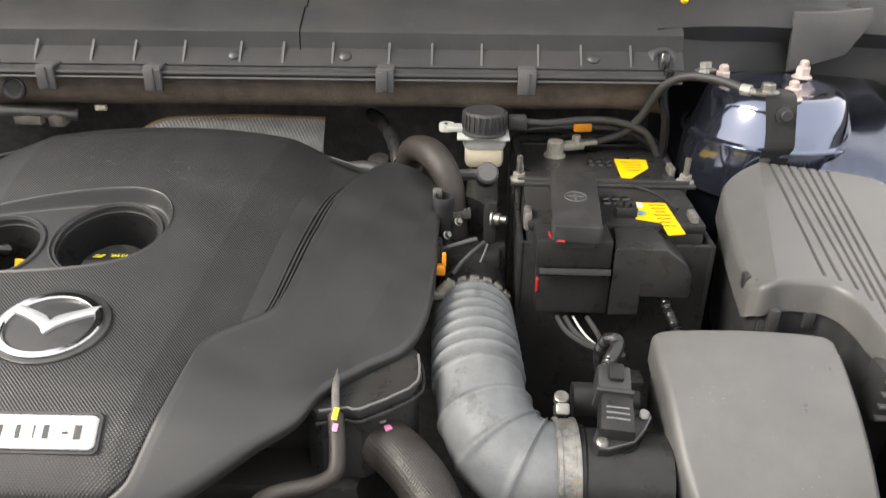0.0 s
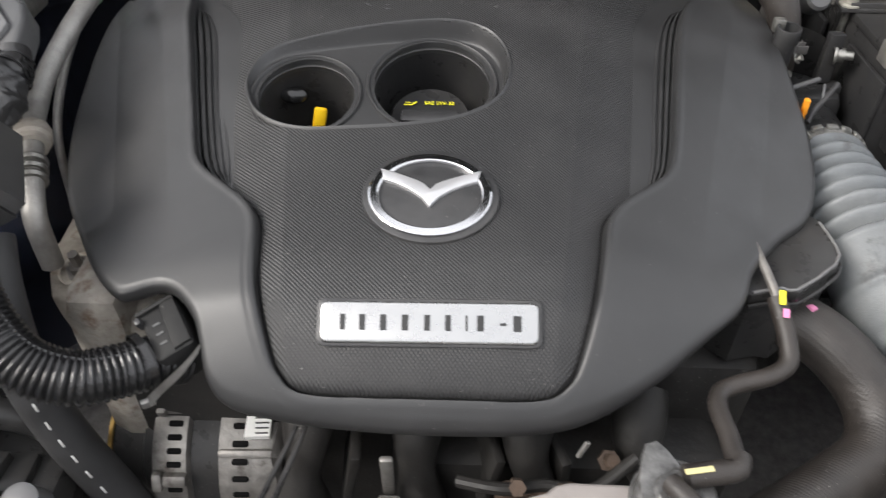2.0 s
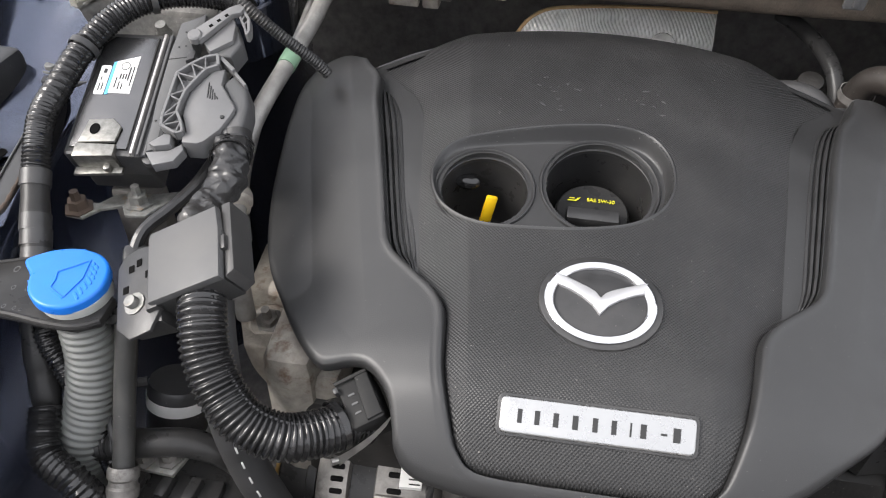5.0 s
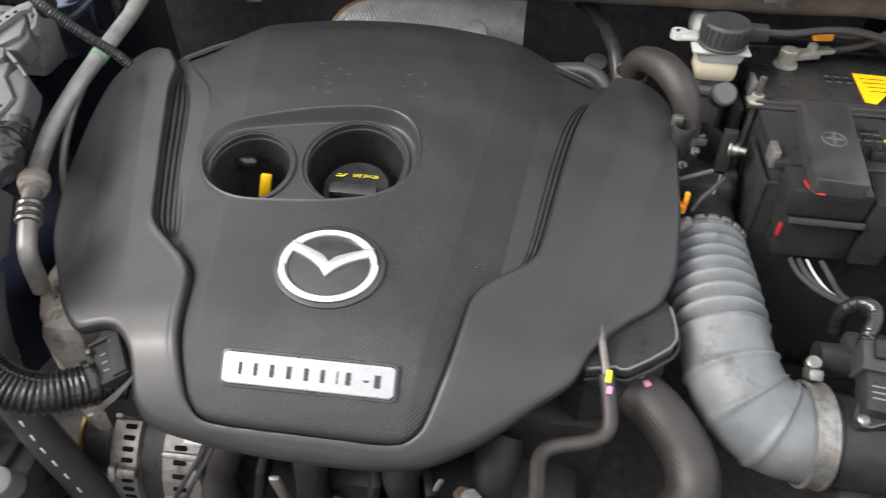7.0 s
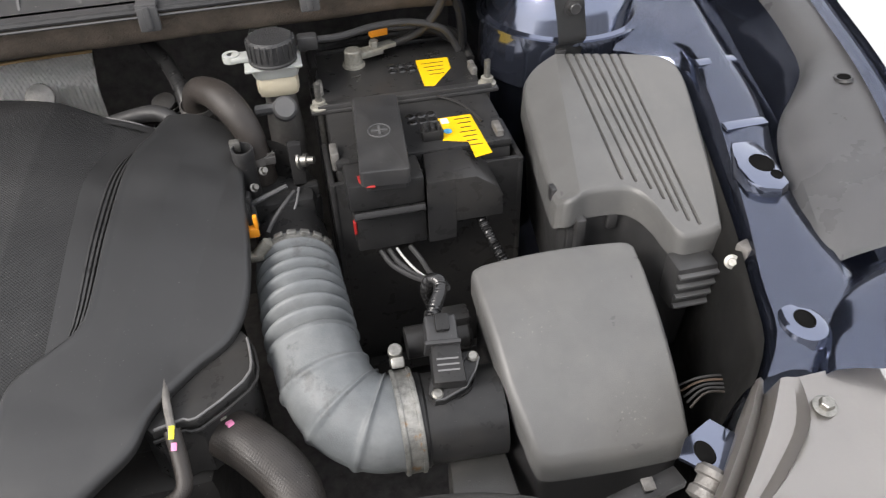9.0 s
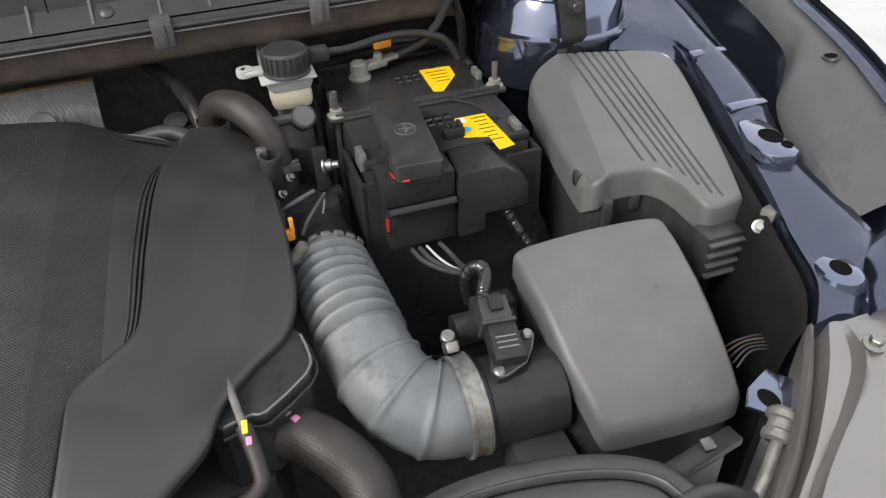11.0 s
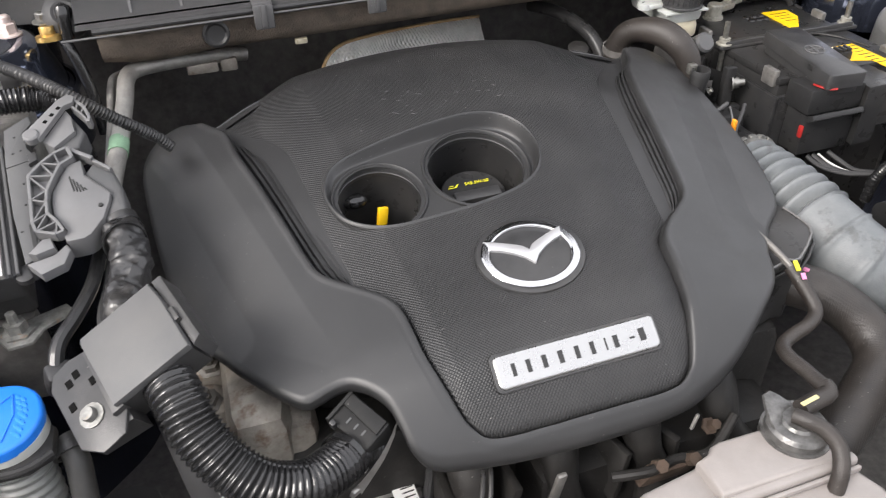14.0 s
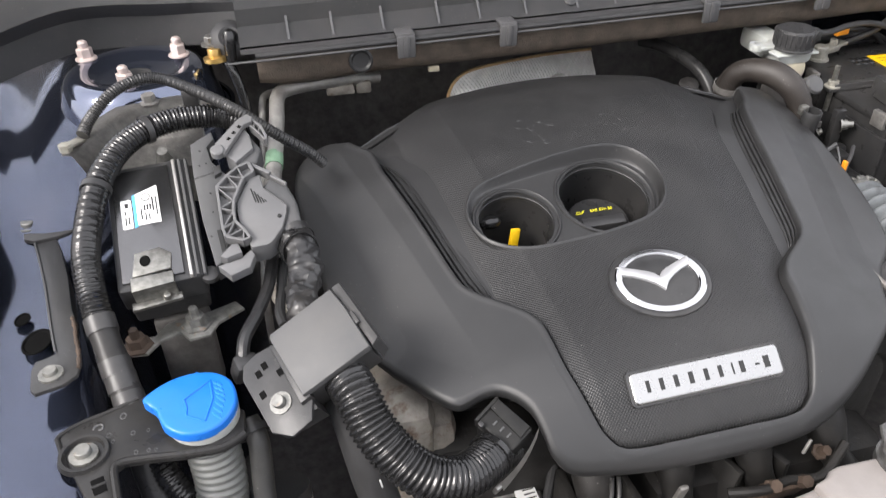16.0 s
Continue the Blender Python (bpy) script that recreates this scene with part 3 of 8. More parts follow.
# cowl: felt pad, seal lip and ribbed tray
CW = lambda x: 0.4400 + 0.026 * (x - 0.03)
plain("firewall_pad", skin([
    [(x, CW(x) + 0.012, 1.088), (x, CW(x) + 0.010, 1.066), (x, CW(x) + 0.022, 1.046 + 0.004 * math.sin(x * 31)), (x, CW(x) + 0.07, 1.038 + 0.004 * math.sin(x * 31)), (x, CW(x) + 0.16, 1.03)]
    for x in (-0.33, -0.28, -0.2, -0.1, 0.0, 0.1, 0.2, 0.3, 0.4, 0.5, 0.56)], 0.006, 0.012), FELT, "brown felt insulation pad on the firewall", "insulation")
COWL_STEP = ((-0.002, 1.0925), (0.004, 1.0965), (0.010, 1.0965), (0.014, 1.1005), (0.028, 1.1115), (0.030, 1.1130), (0.033, 1.1310), (0.036, 1.1345), (0.074, 1.1525), (0.077, 1.1520), (0.080, 1.1480), (0.120, 1.170), (0.46, 1.215))
COWL_ROWS = [[(x, CW(x) + dy, z) for dy, z in COWL_STEP] for x in (-0.345, -0.3, -0.15, 0.0, 0.126, 0.3, 0.42, 0.52, 0.575)]
cowl = thing("cowl", "dusty dark grey plastic cowl with ribs along the windscreen", "cowl", (0.1, 0.44, 1.08), kind="structure")
bm = loft(COWL_ROWS)
bmesh.ops.solidify(bm, geom=bm.faces[:], thickness=0.003)
part("tray", bm, COWL, cowl, angle=25)
part("joint", prism([(dy, z + 0.0008) for dy, z in COWL_STEP[4:12]] + [(dy, z - 0.004) for dy, z in COWL_STEP[4:12]][::-1], -0.0008, 0.0008, 0, Matrix.Translation((0.126, CW(0.126), 0)) @ Matrix(((0, 0, 1, 0), (1, 0, 0, 0), (0, 1, 0, 0), (0, 0, 0, 1)))), HOLE_SHADE, cowl)
part("seal_lip", sweep([(x, CW(x) - 0.004, 1.0905) for x in (-0.33, -0.15, 0.05, 0.25, 0.45, 0.55)], 0.0035, 8, 0.02), RUBBER, cowl, "black rubber seal lip")
part("metal_edge", sweep([(x, CW(x) - 0.007, 1.0855) for x in (-0.36, -0.15, 0.05, 0.25, 0.45, 0.57)], 0.0014, 6, 0.02), MIDP, cowl, "thin grey metal edge")
rib_me = None
for i in range(15):
    x = -0.30 + i * 0.058 + (0.008 if i % 3 == 0 else 0)
    b = prism([(0, 0), (0.022, 0.0), (0.022, 0.026), (0.016, 0.020), (0.004, 0.007)], 0, 0.0028, 0, Matrix.Translation((x, CW(x) + 0.011, 1.0960)) @ Matrix(((0, 0, 1, 0), (1, 0, 0, 0), (0, 1, 0, 0), (0, 0, 0, 1))))
    part("rib", b, COWL, cowl)
for x in (-0.161, -0.038, 0.229, 0.392):
    c = join(box((0, -0.009, -0.004), (0.021, 0.006, 0.026), 0.002), box((0, 0.004, 0.009), (0.021, 0.026, 0.005), 0.0015), box((0, -0.0125, -0.002), (0.006, 0.003, 0.024), 0.001))
    c.transform(Matrix.Translation((x, CW(x), 1.0875)))
    part("clip", c, COWL, cowl)
for x in (0.05, 0.18, 0.47):
    part("push_pin", lathe([(0, 0.003), (0.004, 0.003), (0.007, 0.001), (0.0075, -0.001)], pose(x, CW(x) + 0.021, 1.1065, 35)), BLACK, cowl)

# rear corners beside the cowl
plain("cowl_corner_right", skin([
    [(0.53, 0.475, 1.10), (0.54, 0.50, 1.13), (0.55, 0.53, 1.15), (0.55, 0.90, 1.21)],
    [(0.60, 0.50, 1.085), (0.61, 0.52, 1.12), (0.62, 0.54, 1.16), (0.62, 0.90, 1.21)],
    [(0.72, 0.56, 1.075), (0.73, 0.565, 1.11), (0.73, 0.57, 1.155), (0.73, 0.90, 1.21)],
    [(0.90, 0.57, 1.06), (0.90, 0.575, 1.10), (0.90, 0.58, 1.14), (0.90, 0.90, 1.20)],
], 0.003, 0.02), COWL, "black plastic corner trim of the cowl", "trim")
plain("cowl_corner_left", skin([
    [(-0.345, 0.455, 1.095), (-0.345, 0.48, 1.125), (-0.345, 0.52, 1.15), (-0.345, 0.90, 1.21)],
    [(-0.42, 0.53, 1.075), (-0.42, 0.535, 1.11), (-0.42, 0.545, 1.15), (-0.42, 0.90, 1.21)],
    [(-0.54, 0.535, 1.075), (-0.54, 0.54, 1.11), (-0.54, 0.55, 1.15), (-0.54, 0.90, 1.21)],
    [(-0.66, 0.46, 1.055), (-0.66, 0.465, 1.09), (-0.66, 0.47, 1.13), (-0.66, 0.90, 1.20)],
], 0.003, 0.02), COWL, "black plastic corner trim of the cowl", "trim")

# unseen wall added in front to shape reflections and bounced light
plain("unseen_front_wall", box((0.0, -4.5, 1.2), (14.0, 0.2, 2.4), 0.01), WALL, "unseen plain grey wall added in front to shape reflections", "wall")

# ---- engine and its cover ----
COVER_Y = [-0.12, -0.09, -0.06, -0.038, -0.019, 0, 0.03, 0.075, 0.1, 0.15, 0.2, 0.27, 0.33, 0.37, 0.41, 0.45]
COVER_Z = [0.78, 0.835, 0.880, 0.913, 0.933, 0.950, 0.962, 0.973, 0.979, 0.994, 1.010, 1.028, 1.038, 1.0405, 1.0335, 1.012]
yy = np.linspace(-0.12, 0.45, 571)
zz = np.interp(yy, COVER_Y, COVER_Z)
for _ in range(3):
    zz = np.convolve(np.pad(zz, 6, mode="edge"), np.ones(13) / 13, "valid")


def crown(x, y):
    """The height of the cover's smooth skin."""
    return np.interp(y, yy, zz) - 0.5 * x * x


OUTLINE = [(-.258, .3565), (-.275, .363), (-.293, .3585), (-.305, .344), (-.3095, .318), (-.309, .29), (-.303, .22), (-.294, .16), (-.28, .115), (-.256, .075), (-.235, .043), (-.219, .0245), (-.2085, .0172), (-.200, .0168), (-.191, .0185), (-.182, .0192),
           (-.172, .0168), (-.161, .0085), (-.151, -.004), (-.1455, -.018), (-.141, -.031), (-.128, -.0415), (-.10, -.047), (-.06, -.051), (0, -.053), (.065, -.051), (.104, -.044), (.14, -.028),
           (.175, -.004), (.203, .02), (.218, .05), (.245, .084), (.276, .113), (.292, .15), (.298, .2), (.2985, .27), (.2985, .315), (.2975, .338), (.2895, .355), (.273, .365), (.253, .3665), (.237, .3595)]
OUTLINE += [(.222, .3545), (.2, .362), (.165, .3745), (.136, .386), (.1, .398), (0, .413), (-.1, .402), (-.158, .390), (-.187, .376), (-.21, .363), (-.232, .351), (-.245, .3475)]
INNER_L = [(-.212, .304), (-.197, .287), (-.187, .268), (-.180, .24), (-.168, .182), (-.154, .128), (-.148, .095)]
INNER_R = [(.1475, .102), (.152, .126), (.159, .18), (.167, .234), (.176, .275), (.188, .301), (.205, .320)]
OUTER_L = [(-.222, .313), (-.216, .277), (-.202, .224), (-.187, .165), (-.180, .138), (-.172, .117), (-.15, .096)]
OUTER_R = [(.148, .102), (.163, .116), (.171, .137), (.182, .199), (.194, .261), (.206, .303), (.218, .323)]
FRONT = [(-.134, .082), (-.124, .070), (-.119, .056), (-.113, .014), (-.102, -.018), (-.094, -.031), (-.080, -.0385), (-.042, -.0405), (.03, -.0405), (.07, -.039), (.086, -.033),
         (.094, -.022), (.104, .007), (.112, .044), (.117, .069), (.129, .086)]
BACK = [(.225, .340), (.231, .356), (.222, .3565), (.2, .364), (.165, .3765), (.136, .388), (.1, .400), (0, .415), (-.1, .404), (-.158, .392), (-.187, .378), (-.21, .365), (-.232, .353), (-.243, .349), (-.235, .333)]
panel_raw = [tuple(p) for p in smooth_line(INNER_L + FRONT + INNER_R + BACK, 0.0025, True)]
panel_line = [(x + (0.0 - x) / math.hypot(x, y - 0.17) * 0.0011, y + (0.17 - y) / math.hypot(x, y - 0.17) * 0.0011) for x, y in panel_raw]
drop_line = [tuple(p) for p in smooth_line(OUTER_L + FRONT + OUTER_R + BACK, 0.003, True)]
cover_line = smooth_line(OUTLINE, 0.0022, True)
RECESS = [tuple(p) for p in smooth_line([(-.152, .190), (-.147, .213), (-.133, .227), (-.103, .236), (-.045, .247), (.003, .2515), (.031, .245), (.049, .225), (.054, .197), (.044, .170),
                                         (.018, .151), (-.024, .1415), (-.076, .139), (-.104, .141), (-.127, .150), (-.144, .166)], 0.0022, True)]
WELLS = ((-0.1046, 0.1840, 0.0416), (-0.0073, 0.1985, 0.0496))


def well_floor(y):
    return 0.9945 + 0.28 * (y - 0.20)


def shell_height(x, y, rim):
    d = inside(x, y, drop_line)
    rim = np.maximum(inside(x, y, cover_line[::3]), 0.0)
    fold = np.clip(np.abs(x) - 0.197 - 0.28 * (y - 0.114), 0, 0.1) * step01((y - 0.03) / 0.07)
    z = crown(x, y) + np.maximum(0.0052 - 0.055 * np.clip(-d, 0, 0.07) - 0.14 * fold, -0.0045) - 0.014 * step01((d + 0.0025) / 0.0060)
    z = z + 0.0005 * np.exp(-((d + 0.005) / 0.002) ** 2) - 0.0022 * np.clip(1 + d / 0.010, 0, 1) * step01((0.06 - y) / 0.04)
    soft = np.clip(1 - rim / 0.0045, 0, 1)
    return z - 0.0026 * soft ** 2.2


def facet(x, y):
    """How far the panel's outer bands fall away beside the creases."""
    return 0.22 * np.clip(np.abs(x + 0.006) - 0.100 - 0.13 * (y - 0.09), 0, 0.055)


def panel_height(x, y, rim):
    z = crown(x, y) + 0.0005 - 0.0016 * np.clip(1 - rim / 0.003, 0, 1) ** 2
    return z - facet(x, y)


def recess_height(x, y, rim):
    d = inside(x, y, RECESS)
    top = crown(x, y) + 0.001
    f = np.minimum(well_floor(y), top - 0.0008)
    lip = top + 0.0010 * np.clip(1 - np.abs(d - 0.001) / 0.002, 0, 1)
    return lip + (f - lip) * step01((d - 0.0012) / 0.0050)


cover = thing("engine_cover", "dusty dark grey plastic engine cover with woven-texture centre", "engine cover", (0, 0.17, 0.86))
v, f = patch(cover_line, (0.0, 0.17), shell_height, 280, ((0.0003, 0.0015), (0.0003, 0.005), (-0.0015, 0.009), (-0.006, 0.010)))
dd = inside(v[:, 0], v[:, 1], panel_line)
f = [q for q in f if min(dd[j] for j in q) < 0.012]
raw_part("shell", v, f, COVER, cover, "satin dark grey plastic wings", 50)
v, f = patch(panel_line, (-0.01, 0.17), panel_height, 120, ((0.0, 0.003), (-0.001, 0.012)))
rd = inside(v[:, 0], v[:, 1], RECESS)
f = [q for q in f if min(rd[j] for j in q) < 0.0012]
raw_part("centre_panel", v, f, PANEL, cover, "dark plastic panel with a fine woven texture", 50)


v, f = patch(RECESS, (-0.056, 0.196), recess_height, 90, ((0.001, 0.002),), None, 0.8)
wd = np.min([np.hypot(v[:, 0] - cx, v[:, 1] - cy) - r for cx, cy, r in WELLS], 0)
f = [q for q in f if max(wd[j] for j in q) > -0.0036]
raw_part("filler_recess", v, f, COVER, cover, "smooth dark recess round the two wells", 50)


def vent(inner, outer):
    """The ridged strip between panel and wing."""
    a = smooth_line(inner, 0.004)
    b = smooth_line(outer, 0.004)
    n, m = 70, 72
    a = [a[round(i * (len(a) - 1) / n)] for i in range(n + 1)]
    b = [b[round(i * (len(b) - 1) / n)] for i in range(n + 1)]
    vs, fs = [], []
    for i in range(n + 1):
        end = min(i, n - i) / n
        for j in range(-3, m + 4):
            w = j / m
            p = a[i] + (b[i] - a[i]) * w
            z = crown(p[0], p[1]) - 0.0030 - facet(p[0], p[1]) * (1 - 0.75 * min(1, max(0, w))) - 0.0012 + 0.0056 * min(1, 1.35 * abs(math.sin(math.pi * w * 4.5)) ** 0.9) * min(1, end * 14)
            vs.append((p[0], p[1], z))
    k = m + 7
    for i in range(n):
        for j in range(k - 1):
            fs.append((i * k + j, (i + 1) * k + j, (i + 1) * k + j + 1, i * k + j + 1))
    raw_part("vent_strip", vs, fs, COVER, cover, "black strip with long ridges")


vent(INNER_L, OUTER_L)
vent(INNER_R[::-1], OUTER_R[::-1])
for cx, cy, r in WELLS:
    z = well_floor(cy)
    m = Matrix.Translation((cx, cy, z)) @ pose(0, 0, 0, 15.6)
    rim = part("well_rim", lathe([(r - 0.0042, -0.010), (r - 0.0042, -0.0062), (r - 0.0036, -0.0055), (r - 0.0024, -0.0055), (r - 0.0008, 0.0012), (r + 0.0002, 0.0022), (r + 0.0014, 0.0020), (r + 0.0022, 0.0004), (r + 0.0024, -0.004)], m, 72), COVER, cover)
    part("well_wall", lathe([(r - 0.0040, -0.008), (r - 0.0048, -0.03), (r - 0.006, -0.075), (r - 0.012, -0.085), (0, -0.085)], m, 48), SATIN, rim, "black well wall")
m = frame_at((-0.122, 0.213, 0.972), (1, 0, 0), (0, -0.9, 0.45))
part("well_boss", lathe([(0, 0.004), (0.007, 0.003), (0.011, 0.0), (0.012, -0.006)], m, 24, 0.6), GLOSSY, cover)

# oval badge and name plate
m = frame_at((-0.0040, 0.0782, crown(0, 0.0782) + 0.0005), (1, 0, 0), (0, -0.25, 1))
base = part("badge_base", join(prism(ellipse(0.0006, 0.0008, 0.0472, 0.0408, 72), -0.004, 0.0024, 0.0022, m)), BLACK, cover, "black oval base")
ring_out, ring_in = ellipse(0, 0, 0.0425, 0.0358, 72), ellipse(0, -0.0002, 0.0345, 0.0286, 72)


def ring(outer, inner, z0, z1, m):
    bm = bmesh.new()
    n = len(outer)
    at = lambda w: [((a[0] * (1 - w) + b[0] * w), (a[1] * (1 - w) + b[1] * w)) for a, b in zip(outer, inner)]
    h = z1 - z0
    rows = [[bm.verts.new(m @ Vector((x, y, z))) for x, y in line] for line, z in ((outer, z0), (outer, z1 - 0.75 * h), (at(0.06), z1 - 0.25 * h), (at(0.20), z1), (at(0.78), z1), (at(0.94), z1 - 0.3 * h), (inner, z1 - 0.7 * h), (inner, z0))]
    for a, b in zip(rows, rows[1:]):
        for k in range(n):
            bm.faces.new((a[k], a[(k + 1) % n], b[(k + 1) % n], b[k]))
    return bm


part("badge_ring", ring(ring_out, ring_in, 0.002, 0.0052, m), CHROME, base, "chrome oval ring")
arm = [(-.0350, .0205), (-.0270, .0176), (-.0180, .0144), (-.0090, .0106), (-.0040, .0078)]
under = [(-.0060, -.0038), (-.0144, .0026), (-.0240, .0076), (-.0325, .0106)]
wing = arm + [(0, .0030)] + [(-x, y) for x, y in arm[::-1]] + [(-x, y) for x, y in under[::-1]] + [(0, -.0118)] + under
part("badge_chevron", prism(wing, 0.002, 0.0056, 0.0012, m, 3), SILVER, base, "chrome chevron")
m = frame_at((-0.0008, -0.0090, crown(0, -0.0090) + 0.0002), (1, 0.020, 0), (0, -0.82, 1))
seat = part("plate_seat", prism(rounded(0.1405, 0.0300, 0.005), -0.006, 0.0008, 0.0006, m), BLACK, cover, "black recess round the name plate")
plate = part("name_plate", prism(rounded(0.1366, 0.0262, 0.0046), -0.002, 0.0030, 0.0020, m, 3), BRUSHED, cover, "bright brushed aluminium name plate")
x = -0.0555
for w in (0.0078, 0.0088, 0.0092, 0.0098, 0.0088, 0.0085, 0.0030, 0.0098, 0.0042, 0.0120):
    h, y = (0.0016, -0.0005) if w == 0.0042 else (0.0098, 0.0)
    w2 = w * 0.42 if h > 0.002 else w
    part("print_bar", prism([(x, y - h / 2), (x + w2, y - h / 2), (x + w2, y + h / 2), (x, y + h / 2)], 0.0028, 0.0034, 0, m), INK, plate, "black printed bar")
    x += w + 0.0042

# pale scuffs and dust marks on the cover
rng = random.Random(5)
for i in range(21):
    cx, cy = ((-0.047, 0.28), (0.035, 0.285), (-0.06, 0.30))[i % 3]
    px, py = cx + rng.gauss(0, 0.014), cy + rng.gauss(0, 0.008)
    a, r = rng.random() * 3.14, rng.uniform(0.0007, 0.0018)
    mk = Matrix.Translation((px, py, crown(px, py) + 0.0007)) @ Matrix.Rotation(a, 4, "Z")
    part("scuff", prism([(r * rng.uniform(0.7, 1.3) * (1 + 1.5 * (k % 3 == 0)) * math.cos(k * 0.785), r * rng.uniform(0.4, 0.9) * math.sin(k * 0.785)) for k in range(8)], -0.0004, 0.0001, 0, mk), MIDP, cover, "pale dusty scuff")
# oil filler cap and dipstick in the wells
cap = thing("oil_filler_cap", "black oil filler cap with yellow print, in the larger well", "oil cap", (-0.006, 0.196, 0.93))
m = pose(-0.009, 0.200, 0.964, 14)
part("disc", lathe([(0.033, -0.028), (0.033, -0.003), (0.031, 0.0), (0, 0.0)], m, 40), SATIN, cap)
part("grip", box((0, 0, 0), (0.046, 0.013, 0.012), 0.002, None), BLACK, cap).matrix_basis = pose(-0.009, 0.190, 0.966, 14)
mt = pose(-0.009, 0.2075, 0.9668, 14)
lettering("SAE 5W-30", 0.0052, YPRINT, cap, mt @ Matrix.Translation((0.007, 0.005, 0.0006)), "yellow lettering")
part("can_mark", join(prism([(-0.009, -0.002), (0.0, -0.002), (0.002, 0.001), (0.006, 0.0025), (0.0055, 0.0012), (0.001, -0.0035), (-0.009, -0.0035)], 0, 0.0006, 0, mt @ Matrix.Translation((-0.0155, 0.005, 0.0003)) @ Matrix.Scale(0.75, 4)),
                      prism([(-0.007, 0.0), (-0.001, 0.0), (-0.001, 0.0012), (-0.007, 0.0012)], 0, 0.0006, 0, mt @ Matrix.Translation((-0.0155, 0.005, 0.0003)) @ Matrix.Scale(0.75, 4))), YPRINT, cap, "yellow oil can symbol")
dip = thing("oil_dipstick", "yellow plastic oil dipstick handle in the smaller well", "dipstick", (-0.100, 0.198, 0.92))
part("handle", join(box((-0.1015, 0.2005, 0.9495), (0.0105, 0.0055, 0.036), 0.002, pose(0, 0, 0, -8, 13, 12))), YELLOWP, dip)
part("stem", sweep([(-0.0995, 0.1955, 0.93), (-0.0995, 0.194, 0.90)], 0.003, 8), BLACK, dip)

# the engine below its cover
engine = thing("engine", "sooty engine block under the cover", "engine", (0, 0.2, 0.45))
part("block", join(box((0.0, 0.20, 0.66), (0.50, 0.34, 0.40), 0.02), box((0.02, 0.21, 0.885), (0.44, 0.28, 0.06), 0.015), box((0.10, 0.03, 0.72), (0.26, 0.10, 0.16), 0.02)), SOOT, engine)
part("timing_case", join(box((-0.245, 0.16, 0.74), (0.05, 0.26, 0.34), 0.02), box((-0.225, 0.09, 0.85), (0.05, 0.10, 0.07), 0.015)), ALUD, engine, "dirty cast aluminium end case")
for i in range(4):
    x = -0.085 + i * 0.080
    part("manifold_runner", sweep([(x, 0.02, 0.85), (x - 0.005, -0.015, 0.82), (x - 0.01 + 0.01 * i, -0.030, 0.76), (x + 0.015 * (1.5 - i), -0.02, 0.68)], lambda s, t: 0.017 + 0.003 * math.sin(s * 70), 14, 0.008), SOOT, engine)
part("support_bracket", join(box((-0.028, -0.045, 0.825), (0.009, 0.005, 0.065), 0.002, pose(0, 0, 0, 12, 0, 4)), box((-0.028, -0.048, 0.79), (0.016, 0.008, 0.02), 0.002)), CASE, engine, "grey cast support bracket")
part("sensor_wire", sweep([(0.02, -0.05, 0.83), (0.05, -0.058, 0.835), (0.08, -0.05, 0.828), (0.11, -0.055, 0.832), (0.14, -0.04, 0.85)], 0.0045, 10), SOOT, engine)
part("rusty_flange", join(box((0.075, -0.048, 0.815), (0.055, 0.012, 0.028), 0.004, pose(0, 0, 0, 20, 8, 6)), lathe([(0, 0.012), (0.006, 0.012), (0.006, 0)], pose(0.060, -0.052, 0.83, 40), 6), lathe([(0, 0.012), (0.006, 0.012), (0.006, 0)], pose(0.092, -0.052, 0.826, 40), 6)), RUST, engine, "rusty flange with two nuts")
part("clip_bolt", lathe([(0, 0.012), (0.005, 0.012), (0.005, 0.003), (0.008, 0.002), (0.008, 0)], pose(0.125, -0.030, 0.830, 35, 10), 6), RUST, engine, "rusty bolt")
part("clip_tag", box((0.105, -0.034, 0.848), (0.004, 0.003, 0.016), 0.001, pose(0, 0, 0, 0, 20, 20)), ALU, engine, "small white clip")
for i in range(5):
    part("block_rib", box((-0.11 + i * 0.05, -0.005, 0.79), (0.008, 0.05, 0.06), 0.002, pose(0, 0, 0, 0, 10 * (i % 2), 5 * i)), SOOT, engine)
part("rear_pipe", sweep([(-0.15, 0.46, 0.93), (-0.05, 0.47, 0.95), (0.10, 0.46, 0.94), (0.2, 0.45, 0.93)], 0.03, 14, 0.01), VOID, engine)

# heat shield behind the cover
shield = thing("heat_shield", "embossed silver foil heat shield with a golden edge", "heat shield", (0.02, 0.55, 0.9))
SH = [(-0.105, 0.470, 0.985), (-0.092, 0.492, 1.000), (-0.072, 0.505, 1.010), (-0.045, 0.512, 1.013), (0.0, 0.530, 1.010), (0.06, 0.548, 1.006), (0.132, 0.567, 0.999)]
rows = []
for k, (dy, dz) in enumerate(((0, 0), (-0.006, -0.006), (-0.012, -0.016), (-0.022, -0.030), (-0.026, -0.050), (-0.030, -0.09))):
    rows.append([(x, y + dy + (0.004 * math.sin(x * 60 + k) if 1 < k < 5 else 0), z + dz) for x, y, z in SH])
part("sheet", skin(rows, 0.0012, 0.006), FOIL, shield)
part("edge", sweep(SH, 0.0022, 8, 0.01), GOLD, shield, "golden folded edge")
for x in (-0.045, 0.07):
    i = 3 if x < 0 else 5
    part("washer", lathe([(0, 0.003), (0.008, 0.003), (0.016, 0.001), (0.017, -0.002)], frame_at((x, SH[i][1] - 0.026, SH[i][2] - 0.036), (1, 0, 0), (0, -1, 0.6)), 24), ALU, shield)

